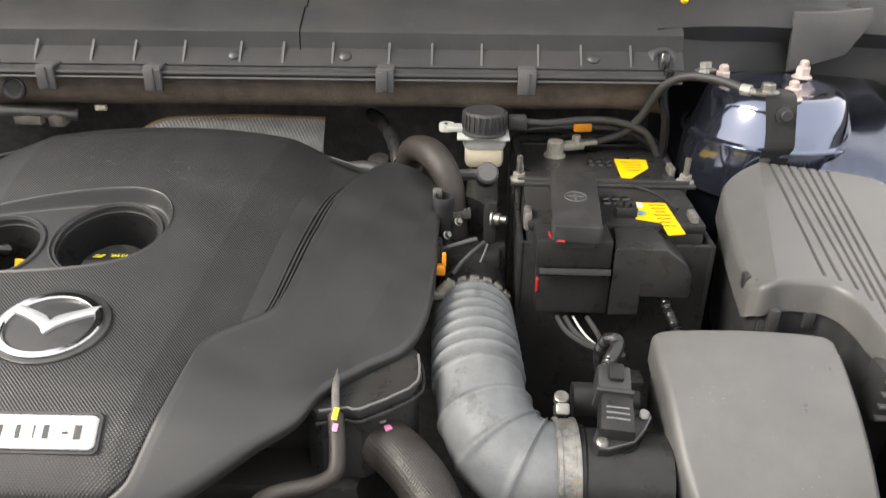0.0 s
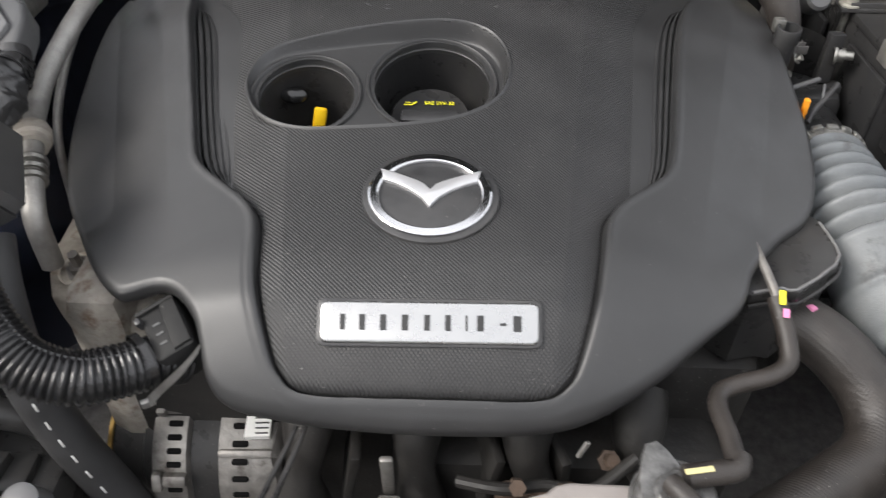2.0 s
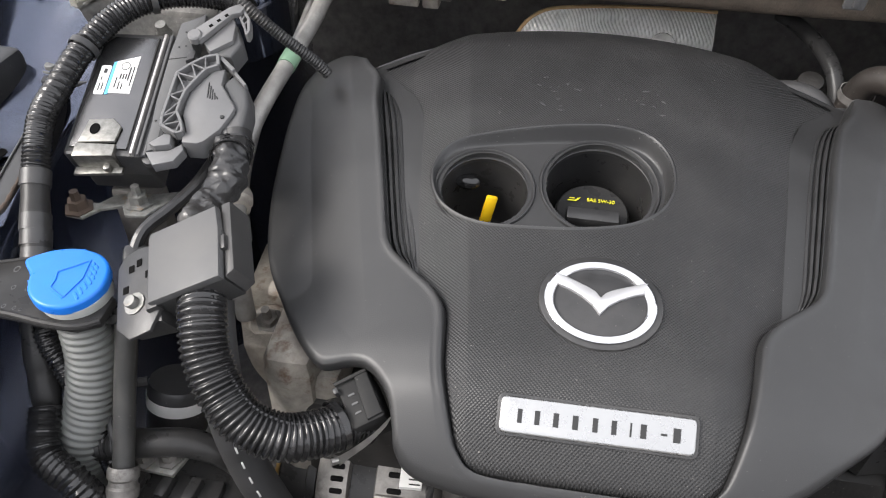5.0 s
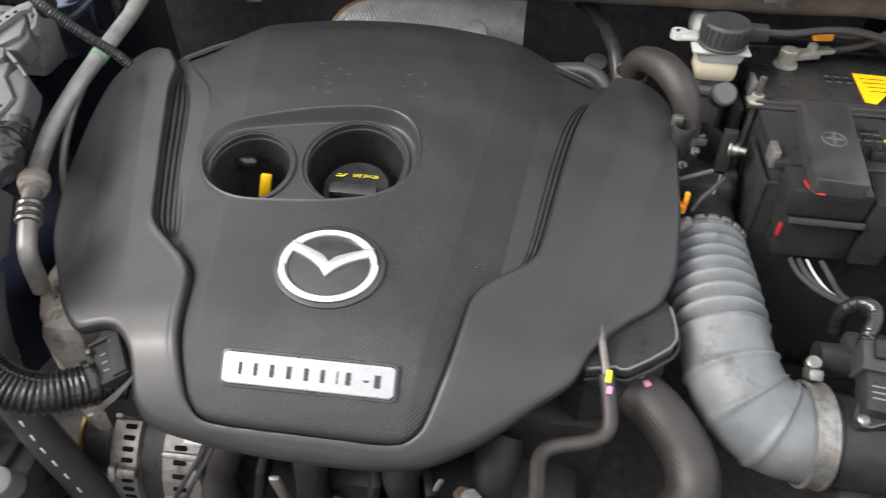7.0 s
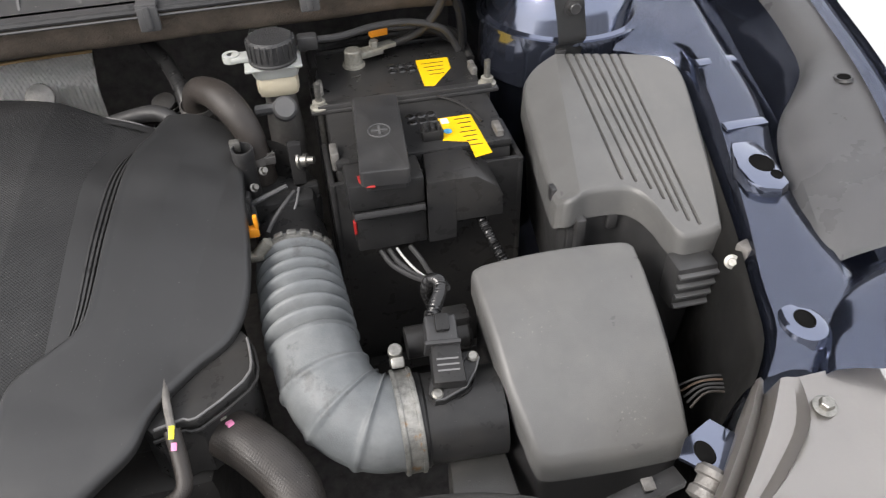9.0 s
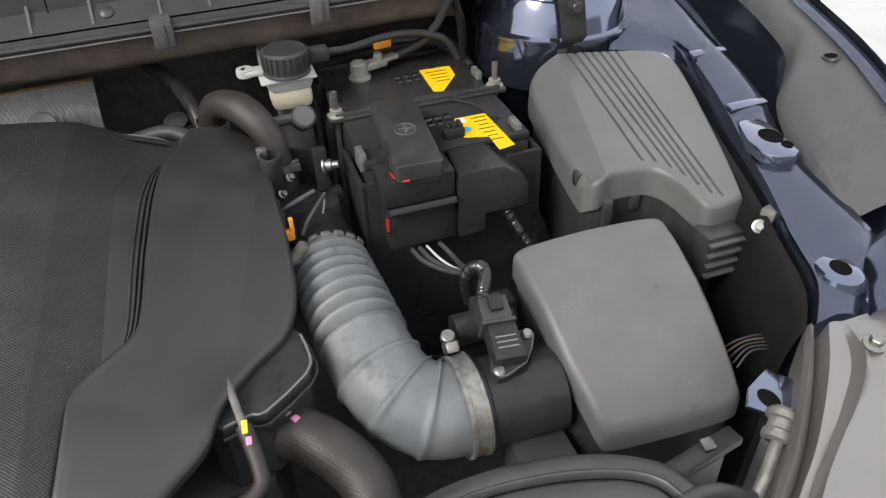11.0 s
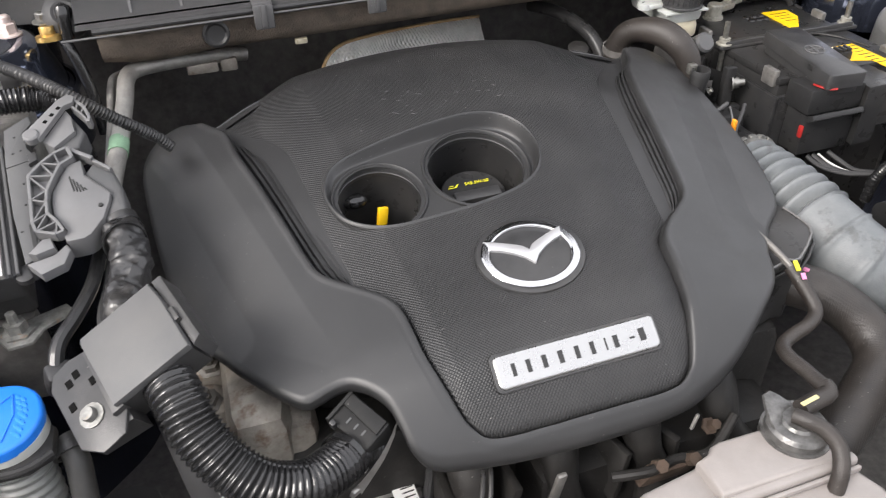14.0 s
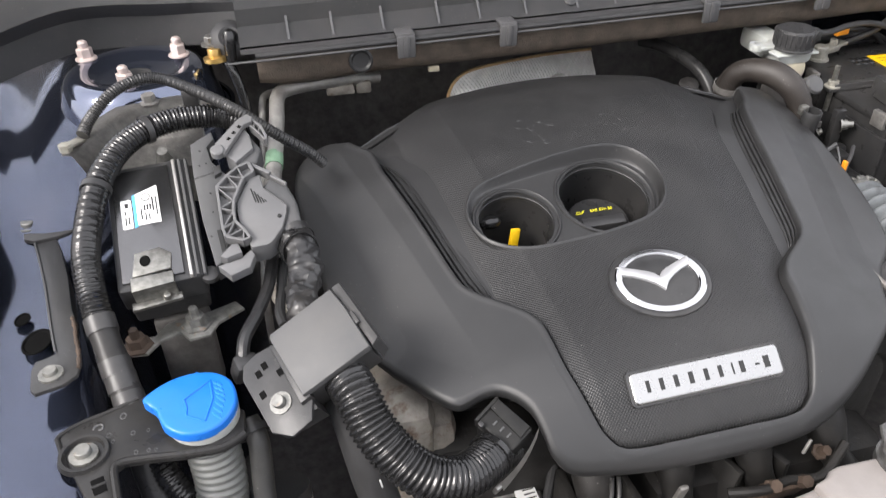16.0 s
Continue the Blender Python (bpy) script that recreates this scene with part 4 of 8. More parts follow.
# black shielded box under the hose side of the cover
lidbox = thing("engine_side_box", "black plastic box with a pale grey edge beside the cover", "box", (0.26, 0.09, 0.86))
poly = [(0.200, 0.125), (0.283, 0.127), (0.2890, 0.118), (0.2925, 0.088), (0.2850, 0.0680), (0.2480, 0.0395), (0.2370, 0.0410), (0.2150, 0.0355), (0.200, 0.050)]
part("lid", prism(poly, 0.924, 0.931, 0.0016, None, 2), SATIN, lidbox)
part("body", prism([(0.245 + (x - 0.245) * 0.94, 0.085 + (y - 0.085) * 0.94) for x, y in poly], 0.86, 0.924, 0.001), SATIN, lidbox)
part("rim", sweep([(x, y, 0.9312) for x, y in ((0.2878, 0.116), (0.2905, 0.089), (0.2835, 0.0695), (0.2475, 0.0418), (0.238, 0.0432), (0.216, 0.038))], 0.0011, 8, 0.02), GREYP, lidbox, "pale grey rim")
part("lower_lip", sweep([(x, y, 0.9215) for x, y in ((0.290, 0.116), (0.2940, 0.088), (0.2862, 0.0668), (0.2485, 0.0380), (0.237, 0.0395), (0.214, 0.034))], 0.0016, 8, 0.02), SATIN, lidbox)

# ---- battery side ----
tray = thing("battery_tray", "black ribbed plastic battery tray", "battery tray", (0.478, 0.38, 0.60))
for c, s in (((0.478, 0.264, 0.84), (0.196, 0.006, 0.26)), ((0.382, 0.30, 0.84), (0.006, 0.08, 0.26)), ((0.5735, 0.30, 0.84), (0.006, 0.08, 0.26)),
             ((0.382, 0.45, 0.83), (0.006, 0.10, 0.27)), ((0.5735, 0.45, 0.83), (0.006, 0.10, 0.27)), ((0.478, 0.512, 0.84), (0.196, 0.006, 0.30)), ((0.478, 0.38, 0.70), (0.20, 0.26, 0.02))):
    part("wall", box(c, s, 0.002), SATIN, tray)
for i in range(9):
    part("rib", box((0.577, 0.272 + 0, 0.955 - i * 0.016), (0.004, 0.004, 0.010), 0.001), SATIN, tray)
part("collar", sweep([(0.387, 0.47, 0.985), (0.388, 0.508, 0.992), (0.42, 0.515, 0.995), (0.54, 0.518, 0.996), (0.567, 0.505, 0.99), (0.572, 0.46, 0.98)], 0.006, 10, 0.01), SATIN, tray)

battery = thing("car_battery", "black car battery with yellow warning stickers", "battery", (0.478, 0.385, 0.71))
part("case", box((0.4775, 0.388, 0.845), (0.178, 0.236, 0.27), 0.006), SATIN, battery)
part("lid", box((0.4775, 0.388, 0.983), (0.178, 0.236, 0.010), 0.003), SATIN, battery)
for s in (-1, 1):
    part("grip", box((0.4725 + s * 0.0835, 0.287, 0.985), (0.008, 0.022, 0.020), 0.002), CASE, battery)
    part("grip", box((0.4760 + s * 0.0875, 0.418, 0.987), (0.007, 0.022, 0.020), 0.002), CASE, battery)
for y in (0.325, 0.44):
    for i in range(6):
        part("vent_plug", lathe([(0, 0.0012), (0.004, 0.0012), (0.0055, 0)], Matrix.Translation((0.475 + 0.011 * (i % 3), y + 0.012 * (i // 3), 0.988)), 12), GLOSSY, battery)
st = part("sticker", prism([(0.505, 0.459), (0.543, 0.457), (0.541, 0.430), (0.514, 0.394), (0.503, 0.397)], 0.9880, 0.9886, 0), YELLOW, battery, "yellow sticker")
for i in range(4):
    part("print_bar", box((0.5225, 0.4475 - i * 0.009, 0.9888), (0.026 - 0.003 * i, 0.0009, 0.0004), 0), INK, st)
st = part("sticker", prism([(0.502, 0.325), (0.537, 0.325), (0.540, 0.250), (0.522, 0.246), (0.522, 0.275), (0.498, 0.283)], 0.9880, 0.9886, 0), YELLOW, battery, "yellow sticker with black print")
part("print_patch", box((0.5075, 0.3180, 0.9888), (0.008, 0.010, 0.0004), 0), WHITE, st)
part("print_patch", lathe([(0, 0.0006), (0.0045, 0.0006), (0.0045, 0)], Matrix.Translation((0.5065, 0.2980, 0.9885)), 16), LBLUE, st)
for i in range(7):
    part("print_bar", box((0.5265, 0.3185 - i * 0.0085, 0.9888), (0.017 - 0.003 * (i % 3), 0.0011, 0.0004), 0), INK, st)

# hold-down bar with two threaded rods
bar = thing("battery_hold_down", "black steel battery hold-down bar", "bracket", (0.478, 0.373, 0.985))
part("bar", join(box((0.477, 0.374, 0.9905), (0.205, 0.020, 0.005), 0.0015), box((0.477, 0.3665, 0.9935), (0.19, 0.003, 0.009), 0.001)), BLACK, bar)
for x, y in ((0.384, 0.3725), (0.5695, 0.376)):
    rod = part("rod", sweep([(x, y, 0.80), (x, y, 1.0), (x + 0.0005, y + 0.001, 1.017)], 0.0034, 10, 0.01), STEEL, bar, "zinc threaded rod")
    part("nut", lathe([(0, 0.001), (0.010, 0.001), (0.010, 0.0025), (0.0068, 0.0035), (0.0068, 0.009), (0, 0.009)], Matrix.Translation((x, y, 0.992)), 12), LEAD, rod, "corroded flange nut")

# positive terminal: cover and fuse block
pos = thing("terminal_cover", "dark grey battery terminal cover with a plus sign", "terminal cover", (0.435, 0.278, 0.975))
m = frame_at((0.4345, 0.2790, 1.0095), (1, -0.08, 0), (0, -0.05, 1))
part("lid", prism(rounded(0.0465, 0.128, 0.004), -0.013, 0.0035, 0.0022, m), BLACK, pos)
part("skirt", prism(rounded(0.042, 0.118, 0.004), -0.022, -0.012, 0.001, m), BLACK, pos)
plus = part("plus_ring", ring(ellipse(0.0, 0.0, 0.0115, 0.0115, 32), ellipse(0, 0, 0.0100, 0.0100, 32), 0.003, 0.0046, m), MIDP, pos)
part("plus_sign", join(prism([(-0.008, -0.0014), (0.008, -0.0014), (0.008, 0.0014), (-0.008, 0.0014)], 0.003, 0.0046, 0, m), prism([(-0.0014, -0.008), (0.0014, -0.008), (0.0014, 0.008), (-0.0014, 0.008)], 0.003, 0.0048, 0, m)), MIDP, pos)
for s in (-1, 1):
    part("latch_slot", box((0.4325 + s * 0.0232, 0.252, 1.006), (0.002, 0.008, 0.006), 0.0005), INK, pos)
part("red_lead", sweep([(0.4065, 0.238, 0.992), (0.4068, 0.226, 0.9935), (0.4115, 0.2185, 0.9935), (0.419, 0.2165, 0.9935)], 0.0013, 8), RED, pos, "red plastic lead")
part("red_lead", sweep([(0.441, 0.2170, 0.9935), (0.448, 0.2185, 0.9935), (0.4505, 0.223, 0.993)], 0.0015, 8), RED, pos, "red plastic lead")
fb = thing("fuse_block", "black plastic fuse block on the front of the battery", "fuse block", (0.46, 0.245, 0.90))
part("upper", box((0.4300, 0.243, 0.9765), (0.073, 0.040, 0.030), 0.003), SATIN, fb)
part("ridge", prism([(-0.0345, 0), (0.0345, 0), (0.0345, 0.007), (-0.0345, 0.007)], 0, 0.011, 0.002, pose(0.431, 0.2225, 0.9535, 58)), SATIN, fb)
part("lower", box((0.4325, 0.243, 0.935), (0.071, 0.033, 0.052), 0.003), SATIN, fb)
part("red_tab", box((0.3970, 0.2290, 0.940), (0.003, 0.006, 0.015), 0.001), RED, fb, "red plastic tab")
part("cable_box", prism([(0.4675, 0.2185), (0.4960, 0.2200), (0.4985, 0.2330), (0.5150, 0.2345), (0.5150, 0.2720), (0.4735, 0.2690)], 0.914, 0.9865, 0.003), SATIN, fb)
XZ = Matrix(((1, 0, 0, 0), (0, 0, -1, 0.266), (0, 1, 0, 0), (0, 0, 0, 1)))
part("cable_hood", prism([(0.4930, 0.9855), (0.5170, 0.9850), (0.5380, 0.9690), (0.5440, 0.9560), (0.5440, 0.9330), (0.4950, 0.9330)], 0.0, 0.046, 0.003, XZ), SATIN, fb)
part("tooth_plug", join(box((0.489, 0.292, 0.993), (0.022, 0.014, 0.012), 0.002), *[box((0.482 + 0.007 * k, 0.292, 1.0), (0.004, 0.012, 0.006), 0.001) for k in range(3)]), SATIN, fb)
part("vent_tube", sweep([(0.468, 0.366, 0.9905), (0.490, 0.371, 0.9915), (0.512, 0.364, 0.9915), (0.533, 0.340, 0.9915), (0.5445, 0.305, 0.9905)], 0.0016, 8), SATIN, fb, "thin black tube over the battery")

neg = thing("negative_terminal", "corroded lead negative battery clamp with its earth cable", "battery clamp", (0.434, 0.468, 0.985))
part("post", lathe([(0, 0.020), (0.0085, 0.020), (0.0098, 0.0185), (0.0105, 0.004), (0.013, 0.003), (0.0135, -0.001), (0, -0.001)], Matrix.Translation((0.4335, 0.4675, 0.988)), 24), LEAD, neg)
part("clamp", join(box((0.455, 0.476, 0.999), (0.030, 0.015, 0.010), 0.003, pose(0, 0, 0, 0, 0, 18)), box((0.475, 0.484, 1.001), (0.022, 0.014, 0.006), 0.002, pose(0, 0, 0, 0, 0, 18))), LEAD, neg)
part("clamp_bolt", lathe([(0, 0.009), (0.005, 0.009), (0.0055, 0.008), (0.0055, 0)], Matrix.Translation((0.460, 0.478, 1.002)), 6), LEAD, neg)
CABLE = [(0.484, 0.488, 1.000), (0.503, 0.482, 1.008), (0.519, 0.474, 1.0205), (0.5326, 0.464, 1.0416), (0.5405, 0.454, 1.0638), (0.550, 0.443, 1.0847), (0.5686, 0.428, 1.0985), (0.5956, 0.405, 1.1010), (0.618, 0.384, 1.0965)]
part("cable", sweep(CABLE, 0.0048, 12, 0.004), RUBBER, neg, "black rubber earth cable")
part("cable_lug", join(box((0.630, 0.374, 1.0965), (0.022, 0.011, 0.004), 0.001, pose(0, 0, 0, 0, 0, -42)), sweep([(0.616, 0.386, 1.0965), (0.624, 0.379, 1.0965)], 0.0058, 10)), LEAD, neg, "tinned cable lug")

# fuse box with a ribbed lid
fuse = thing("fuse_box", "dark grey fuse box with a grooved lid", "fuse box", (0.68, 0.25, 0.80))
FUSE_LINE = [(.600, .330), (.604, .352), (.613, .368), (.635, .376), (.70, .367), (.748, .356), (.766, .346), (.772, .328), (.767, .29), (.744, .197), (.722, .126), (.714, .115), (.69, .111), (.677, .114), (.671, .130), (.667, .150),
             (.659, .167), (.645, .176), (.615, .177), (.594, .171), (.586, .177), (.584, .195), (.592, .27)]
GROOVES = [((.6565, .369), (.6490, .186)), ((.6663, .368), (.6610, .181)), ((.6760, .367), (.6715, .170)), ((.6857, .366), (.6785, .156)), ((.6955, .365), (.6845, .140)), ((.7052, .364), (.6905, .128)), ((.7150, .363), (.6985, .122))]


def lid_height(x, y, rim):
    z = 1.019 + 0.205 * (y - 0.367) - 0.02 * (x - 0.62)
    z = z - 0.0035 * np.clip(1 - rim / 0.0045, 0, 1) ** 2
    flank = np.clip(0.6035 + 0.212 * (y - 0.175) - x, 0, 0.06)
    z = z - 0.62 * flank * step01((y - 0.165) / 0.02)
    for (ax0, ay0), (bx0, by0) in GROOVES:
        w = np.clip((y - by0) / (ay0 - by0), 0, 1)
        d = np.hypot(x - (bx0 + (ax0 - bx0) * w), np.maximum(0, np.maximum(by0 - y, y - ay0 - 0.01)))
        z = z - 0.0042 * step01((0.0016 - d) / 0.0010)
    return z


v, f = patch(smooth_line(FUSE_LINE, 0.0011, True), (0.675, 0.26), lid_height, 190, ((0.0004, 0.0012), (0.0010, 0.006), (0.0020, 0.028)))
raw_part("lid", v, f, BOX, fuse, "satin dark grey lid with seven grooves", 30)
base_line = [(0.677 + (x - 0.677) * 0.965, 0.243 + (y - 0.243) * 0.965) for x, y in FUSE_LINE]
v, f = patch(smooth_line(base_line, 0.004, True), (0.675, 0.24), lambda x, y, rim: 0.988 + 0.205 * (y - 0.367), 6, ((0, 0.001), (-0.002, 0.06), (-0.01, 0.14)))
raw_part("base", v, f, BLACK, fuse)
for x, y in ((.700, .110), (.640, .177), (.752, .225)):
    part("clip", box((x, y, 0.955 + 0.205 * (y - 0.25)), (0.010, 0.006, 0.018), 0.0015), BLACK, fuse)
part("latch", box((0.586, 0.20, 0.966), (0.006, 0.012, 0.016), 0.002), BLACK, fuse)
part("hinge", box((0.652, 0.3745, 1.020), (0.012, 0.006, 0.007), 0.002), BLACK, fuse)
part("side_foot", join(box((0.605, 0.20, 0.93), (0.01, 0.07, 0.05), 0.003), box((0.60, 0.178, 0.915), (0.012, 0.012, 0.05), 0.002)), BLACK, fuse)
conn = part("connector_block", box((0.688, 0.104, 0.918), (0.040, 0.026, 0.05), 0.003), BLACK, fuse)
for i in range(4):
    part("connector_fin", box((0.688, 0.089, 0.936 - i * 0.012), (0.038, 0.006, 0.003), 0.0005), MIDP, conn)

# bracket from the strut tower to the fuse box
br = thing("fuse_box_bracket", "dark steel bracket bolted to the strut tower", "bracket", (0.66, 0.36, 1.02))
part("strip", skin([[(0.648, 0.378, 1.010), (0.678, 0.378, 1.008)], [(0.646, 0.374, 1.028), (0.677, 0.374, 1.028)], [(0.644, 0.362, 1.036), (0.675, 0.362, 1.040)], [(0.640, 0.360, 1.060), (0.671, 0.360, 1.062)], [(0.634, 0.361, 1.092), (0.666, 0.361, 1.093)], [(0.637, 0.370, 1.100), (0.662, 0.370, 1.100)], [(0.642, 0.392, 1.096), (0.66, 0.392, 1.096)]], 0.003, 0.006), MIDP, br)
part("bolt", lathe([(0, 0.009), (0.0052, 0.009), (0.006, 0.008), (0.006, 0.002), (0.0095, 0.0015), (0.0095, -0.001)], frame_at((0.6555, 0.3592, 1.077), (1, 0, 0), (0, -0.98, 0.1)), 12), BLACK, br)

# strut tower tops and their nuts
for c in ((0.688, 0.474, 1.066), (-0.463, 0.465, 1.066)):
    tower_top = thing("strut_tower_top", "navy painted strut tower top with three nuts", "strut tower", c, "strut towers")
    mt = Matrix.Translation(c)
    part("dome", lathe([(0.050, 0.010), (0.056, 0.0125), (0.066, 0.013), (0.073, 0.010), (0.080, 0.0), (0.087, -0.022), (0.0915, -0.036), (0.097, -0.040), (0.100, -0.10)], mt, 64), PAINT, tower_top)
    part("top_plate", lathe([(0.016, 0.003), (0.022, 0.004), (0.030, 0.0055), (0.040, 0.0055), (0.046, 0.009), (0.0505, 0.0105)], mt, 64), PAINT, tower_top)
    part("centre_cap", lathe([(0.0, -0.004), (0.013, -0.004), (0.0145, 0.004), (0.0165, 0.0045), (0.0165, 0.0)], mt, 32), BLACK, tower_top, "black centre cap")
    part("flange_lip", lathe([(0.097, -0.038), (0.1015, -0.038), (0.1015, -0.042), (0.097, -0.044)], mt, 64), PAINT, tower_top)
    part("maker_mark", ring(ellipse(0, 0, 0.006, 0.004, 20), ellipse(0, 0, 0.0045, 0.0028, 20), 0.0, 0.0012, mt @ Matrix.Translation((-0.012, -0.062, 0.0125))), PAINT, tower_top)
nut = bolt("strut_nut", 0.0088, 0.0135, PINKZ, "pale pink zinc flange nut on a strut tower", "nut", 1.35, 0.008, 0.0055, "strut nuts")
nut.matrix_world = pose(0.626, 0.482, 1.079, 0, 0, 12)
for x, y, z, a in ((0.682, 0.4125, 1.079, 40), (0.732, 0.513, 1.079, 5), (-0.518, 0.503, 1.079, 20), (-0.466, 0.412, 1.079, 50), (-0.4155, 0.486, 1.079, 33)):
    copy_thing(nut, pose(x, y, z, 0, 0, a))
zb = bolt("body_bolt", 0.0075, 0.010, STEEL, "zinc plated flange bolt on the painted wing", "bolt", 1.6, 0, 0, "body bolts")
zb.matrix_world = pose(0.598, 0.460, 1.098, -12, 0, 12)
for p in ((0.592, 0.446, 1.092, -20, 10, 40), (0.637, 0.368, 1.098, 0, 0, 25), (-0.376, 0.468, 1.094, 0, 0, 10)):
    copy_thing(zb, pose(*p))
solid("earth_bolt", lathe([(0, 0.010), (0.007, 0.010), (0.0075, 0.009), (0.0075, 0.002), (0.013, 0.001), (0.013, -0.004)], pose(-0.374, 0.452, 1.084, -8), 12), BRASS, "yellow passivated earth bolt beside the strut tower", "bolt")

# ---- intake ----
hose = thing("intake_hose", "grey ribbed rubber intake hose with an elbow", "intake hose", (0.35, 0.12, 0.85))
HOSE = [(0.335, 0.238, 0.902), (0.336, 0.20, 0.903), (0.338, 0.16, 0.902), (0.341, 0.12, 0.897), (0.347, 0.088, 0.888), (0.360, 0.064, 0.877), (0.382, 0.050, 0.869), (0.405, 0.047, 0.867), (0.418, 0.047, 0.867)]


def hose_radius(s, total):
    if s < 0.014:
        return 0.0375
    if s < 0.118:
        w = 0.5 + 0.5 * math.cos(2 * math.pi * (s - 0.014) / 0.0149)
        return 0.0295 + 0.0110 * w ** 0.6 + 0.002 * s / 0.118
    r = 0.0390 + 0.0022 * min(1, (s - 0.118) / 0.08)
    for at in (0.150, 0.178, 0.205):
        r += 0.0028 * math.exp(-((s - at) / 0.0024) ** 2)
    if s > total - 0.014:
        r += 0.001
    return r


part("hose", sweep(HOSE, hose_radius, 40, 0.0016), GREYR, hose, angle=60)
part("top_clamp", clip_ring((0.3352, 0.229, 0.9022), (0.01, -1, 0.02), 0.0385, 0.010), CLAMP, hose, "dull metal hose clamp")
for k in range(7):
    an = math.radians(35 + k * 18)
    part("clamp_tooth", box((0.3352 + 0.0405 * math.cos(an), 0.2335, 0.9022 + 0.0405 * math.sin(an)), (0.009, 0.006, 0.004), 0.001, pose(0, 0, 0, 0, 90 - math.degrees(an), 0)), CLAMP, hose)
part("top_clamp_screw", join(lathe([(0, 0.008), (0.006, 0.008), (0.006, -0.010), (0, -0.010)], frame_at((0.308, 0.226, 0.935), (0, 0, 1), (0.7, 0.1, 0.7)), 12), box((0.300, 0.224, 0.928), (0.014, 0.010, 0.008), 0.002)), LEAD, hose, "dull clamp screw")
part("lower_clamp", join(clip_ring((0.4095, 0.047, 0.867), (1, 0, 0), 0.0428, 0.0185, 0.0014), clip_ring((0.4025, 0.047, 0.867), (1, 0, 0), 0.0436, 0.003, 0.0018), clip_ring((0.4165, 0.047, 0.867), (1, 0, 0), 0.0436, 0.003, 0.0018)), CLAMP, hose, "stained metal hose clamp")
part("lower_clamp_screw", join(box((0.409, 0.082, 0.904), (0.012, 0.018, 0.010), 0.002, pose(0, 0, 0, -45)), lathe([(0, 0.007), (0.0055, 0.007), (0.0065, 0.006), (0.0065, 0)], frame_at((0.409, 0.090, 0.907), (1, 0, 0), (0, -0.25, 1)), 12)), STEEL, hose, "bright clamp screw")

airbox = thing("air_filter_box", "dark grey plastic air filter box with a curved lid", "air filter box", (0.56, 0.05, 0.70))
AIR_LINE = [(0.492, 0.133), (0.52, 0.1365), (0.57, 0.1375), (0.625, 0.1345), (0.6385, 0.129), (0.6395, 0.115), (0.6365, 0.06), (0.6355, 0.01), (0.6350, -0.018), (0.6310, -0.0265), (0.60, -0.0280), (0.55, -0.0265), (0.512, -0.0235), (0.503, -0.016), (0.4985, 0.0), (0.4915, 0.03), (0.4885, 0.08), (0.4878, 0.12)]


AIR_Y = np.linspace(-0.06, 0.18, 241)
AIR_Z = np.interp(AIR_Y, [-0.03, -0.02, -0.01, 0.0, 0.015, 0.03, 0.06, 0.1, 0.14], [0.866, 0.877, 0.887, 0.896, 0.908, 0.919, 0.936, 0.949, 0.9545])
for _ in range(3):
    AIR_Z = np.convolve(np.pad(AIR_Z, 7, mode="edge"), np.ones(15) / 15, "valid")


def air_lid(x, y, rim):
    z = np.interp(y, AIR_Y, AIR_Z)
    return z - 0.004 * np.clip(1 - rim / 0.005, 0, 1) ** 2 - 0.8 * (x - 0.565) ** 2 * 0.4


v, f = patch(smooth_line(AIR_LINE, 0.003, True), (0.565, 0.05), air_lid, 60, ((0.0008, 0.003), (0.0012, 0.008), (0.0014, 0.024)))
raw_part("lid", v, f, BOX, airbox, "satin dark grey lid", 50)
v, f = patch(smooth_line([(0.565 + (x - 0.565) * 0.97, 0.055 + (y - 0.055) * 0.97) for x, y in AIR_LINE], 0.004, True), (0.565, 0.05), lambda x, y, rim: np.interp(y, AIR_Y, AIR_Z) - 0.022, 8, ((0, 0.001), (-0.001, 0.04), (-0.004, 0.16)))
raw_part("lower_case", v, f, BLACK, airbox)
part("spigot", lathe([(0.041, 0), (0.041, 0.018), (0.039, 0.020), (0.039, 0.085)], frame_at((0.405, 0.046, 0.867), (0, 0, 1), (1, -0.05, 0)), 40), SATIN, airbox, "black plastic tube")
part("spigot_web", prism([(0.432, -0.028), (0.490, -0.026), (0.490, 0.03), (0.440, 0.03)], 0.78, 0.838, 0.006), DUCTP, airbox)
part("resonator", lathe([(0, 0.03), (0.012, 0.03), (0.015, 0.026), (0.015, -0.03), (0, -0.03)], frame_at((0.452, 0.112, 0.892), (0, 0, 1), (1, 0, 0)), 20), SATIN, airbox)
part("connector_post", box((0.462, 0.118, 0.905), (0.040, 0.020, 0.020), 0.003), SATIN, airbox)

maf = thing("air_flow_sensor", "black air flow sensor with its plug on the intake tube", "sensor", (0.452, 0.05, 0.905))
m = frame_at((0.4505, 0.047, 0.9115), (0.80, 0.60, 0), (0.03, -0.28, 1))
part("flange", prism([(-0.027, -0.004), (-0.021, -0.009), (0.0, -0.015), (0.016, -0.011), (0.028, -0.005), (0.028, 0.004), (0.016, 0.014), (-0.010, 0.015), (-0.026, 0.005)], -0.005, 0.005, 0.0015, m), SATIN, maf)
part("boss", lathe([(0.017, 0.0), (0.017, -0.014)], m, 28), SATIN, maf)
part("rim", ring([(-0.027, -0.004), (-0.021, -0.009), (0.0, -0.015), (0.016, -0.011), (0.028, -0.005), (0.028, 0.004)], [(-0.025, -0.003), (-0.020, -0.007), (0.0, -0.013), (0.015, -0.009), (0.026, -0.004), (0.026, 0.003)], 0.004, 0.0062, m), MIDP, maf)
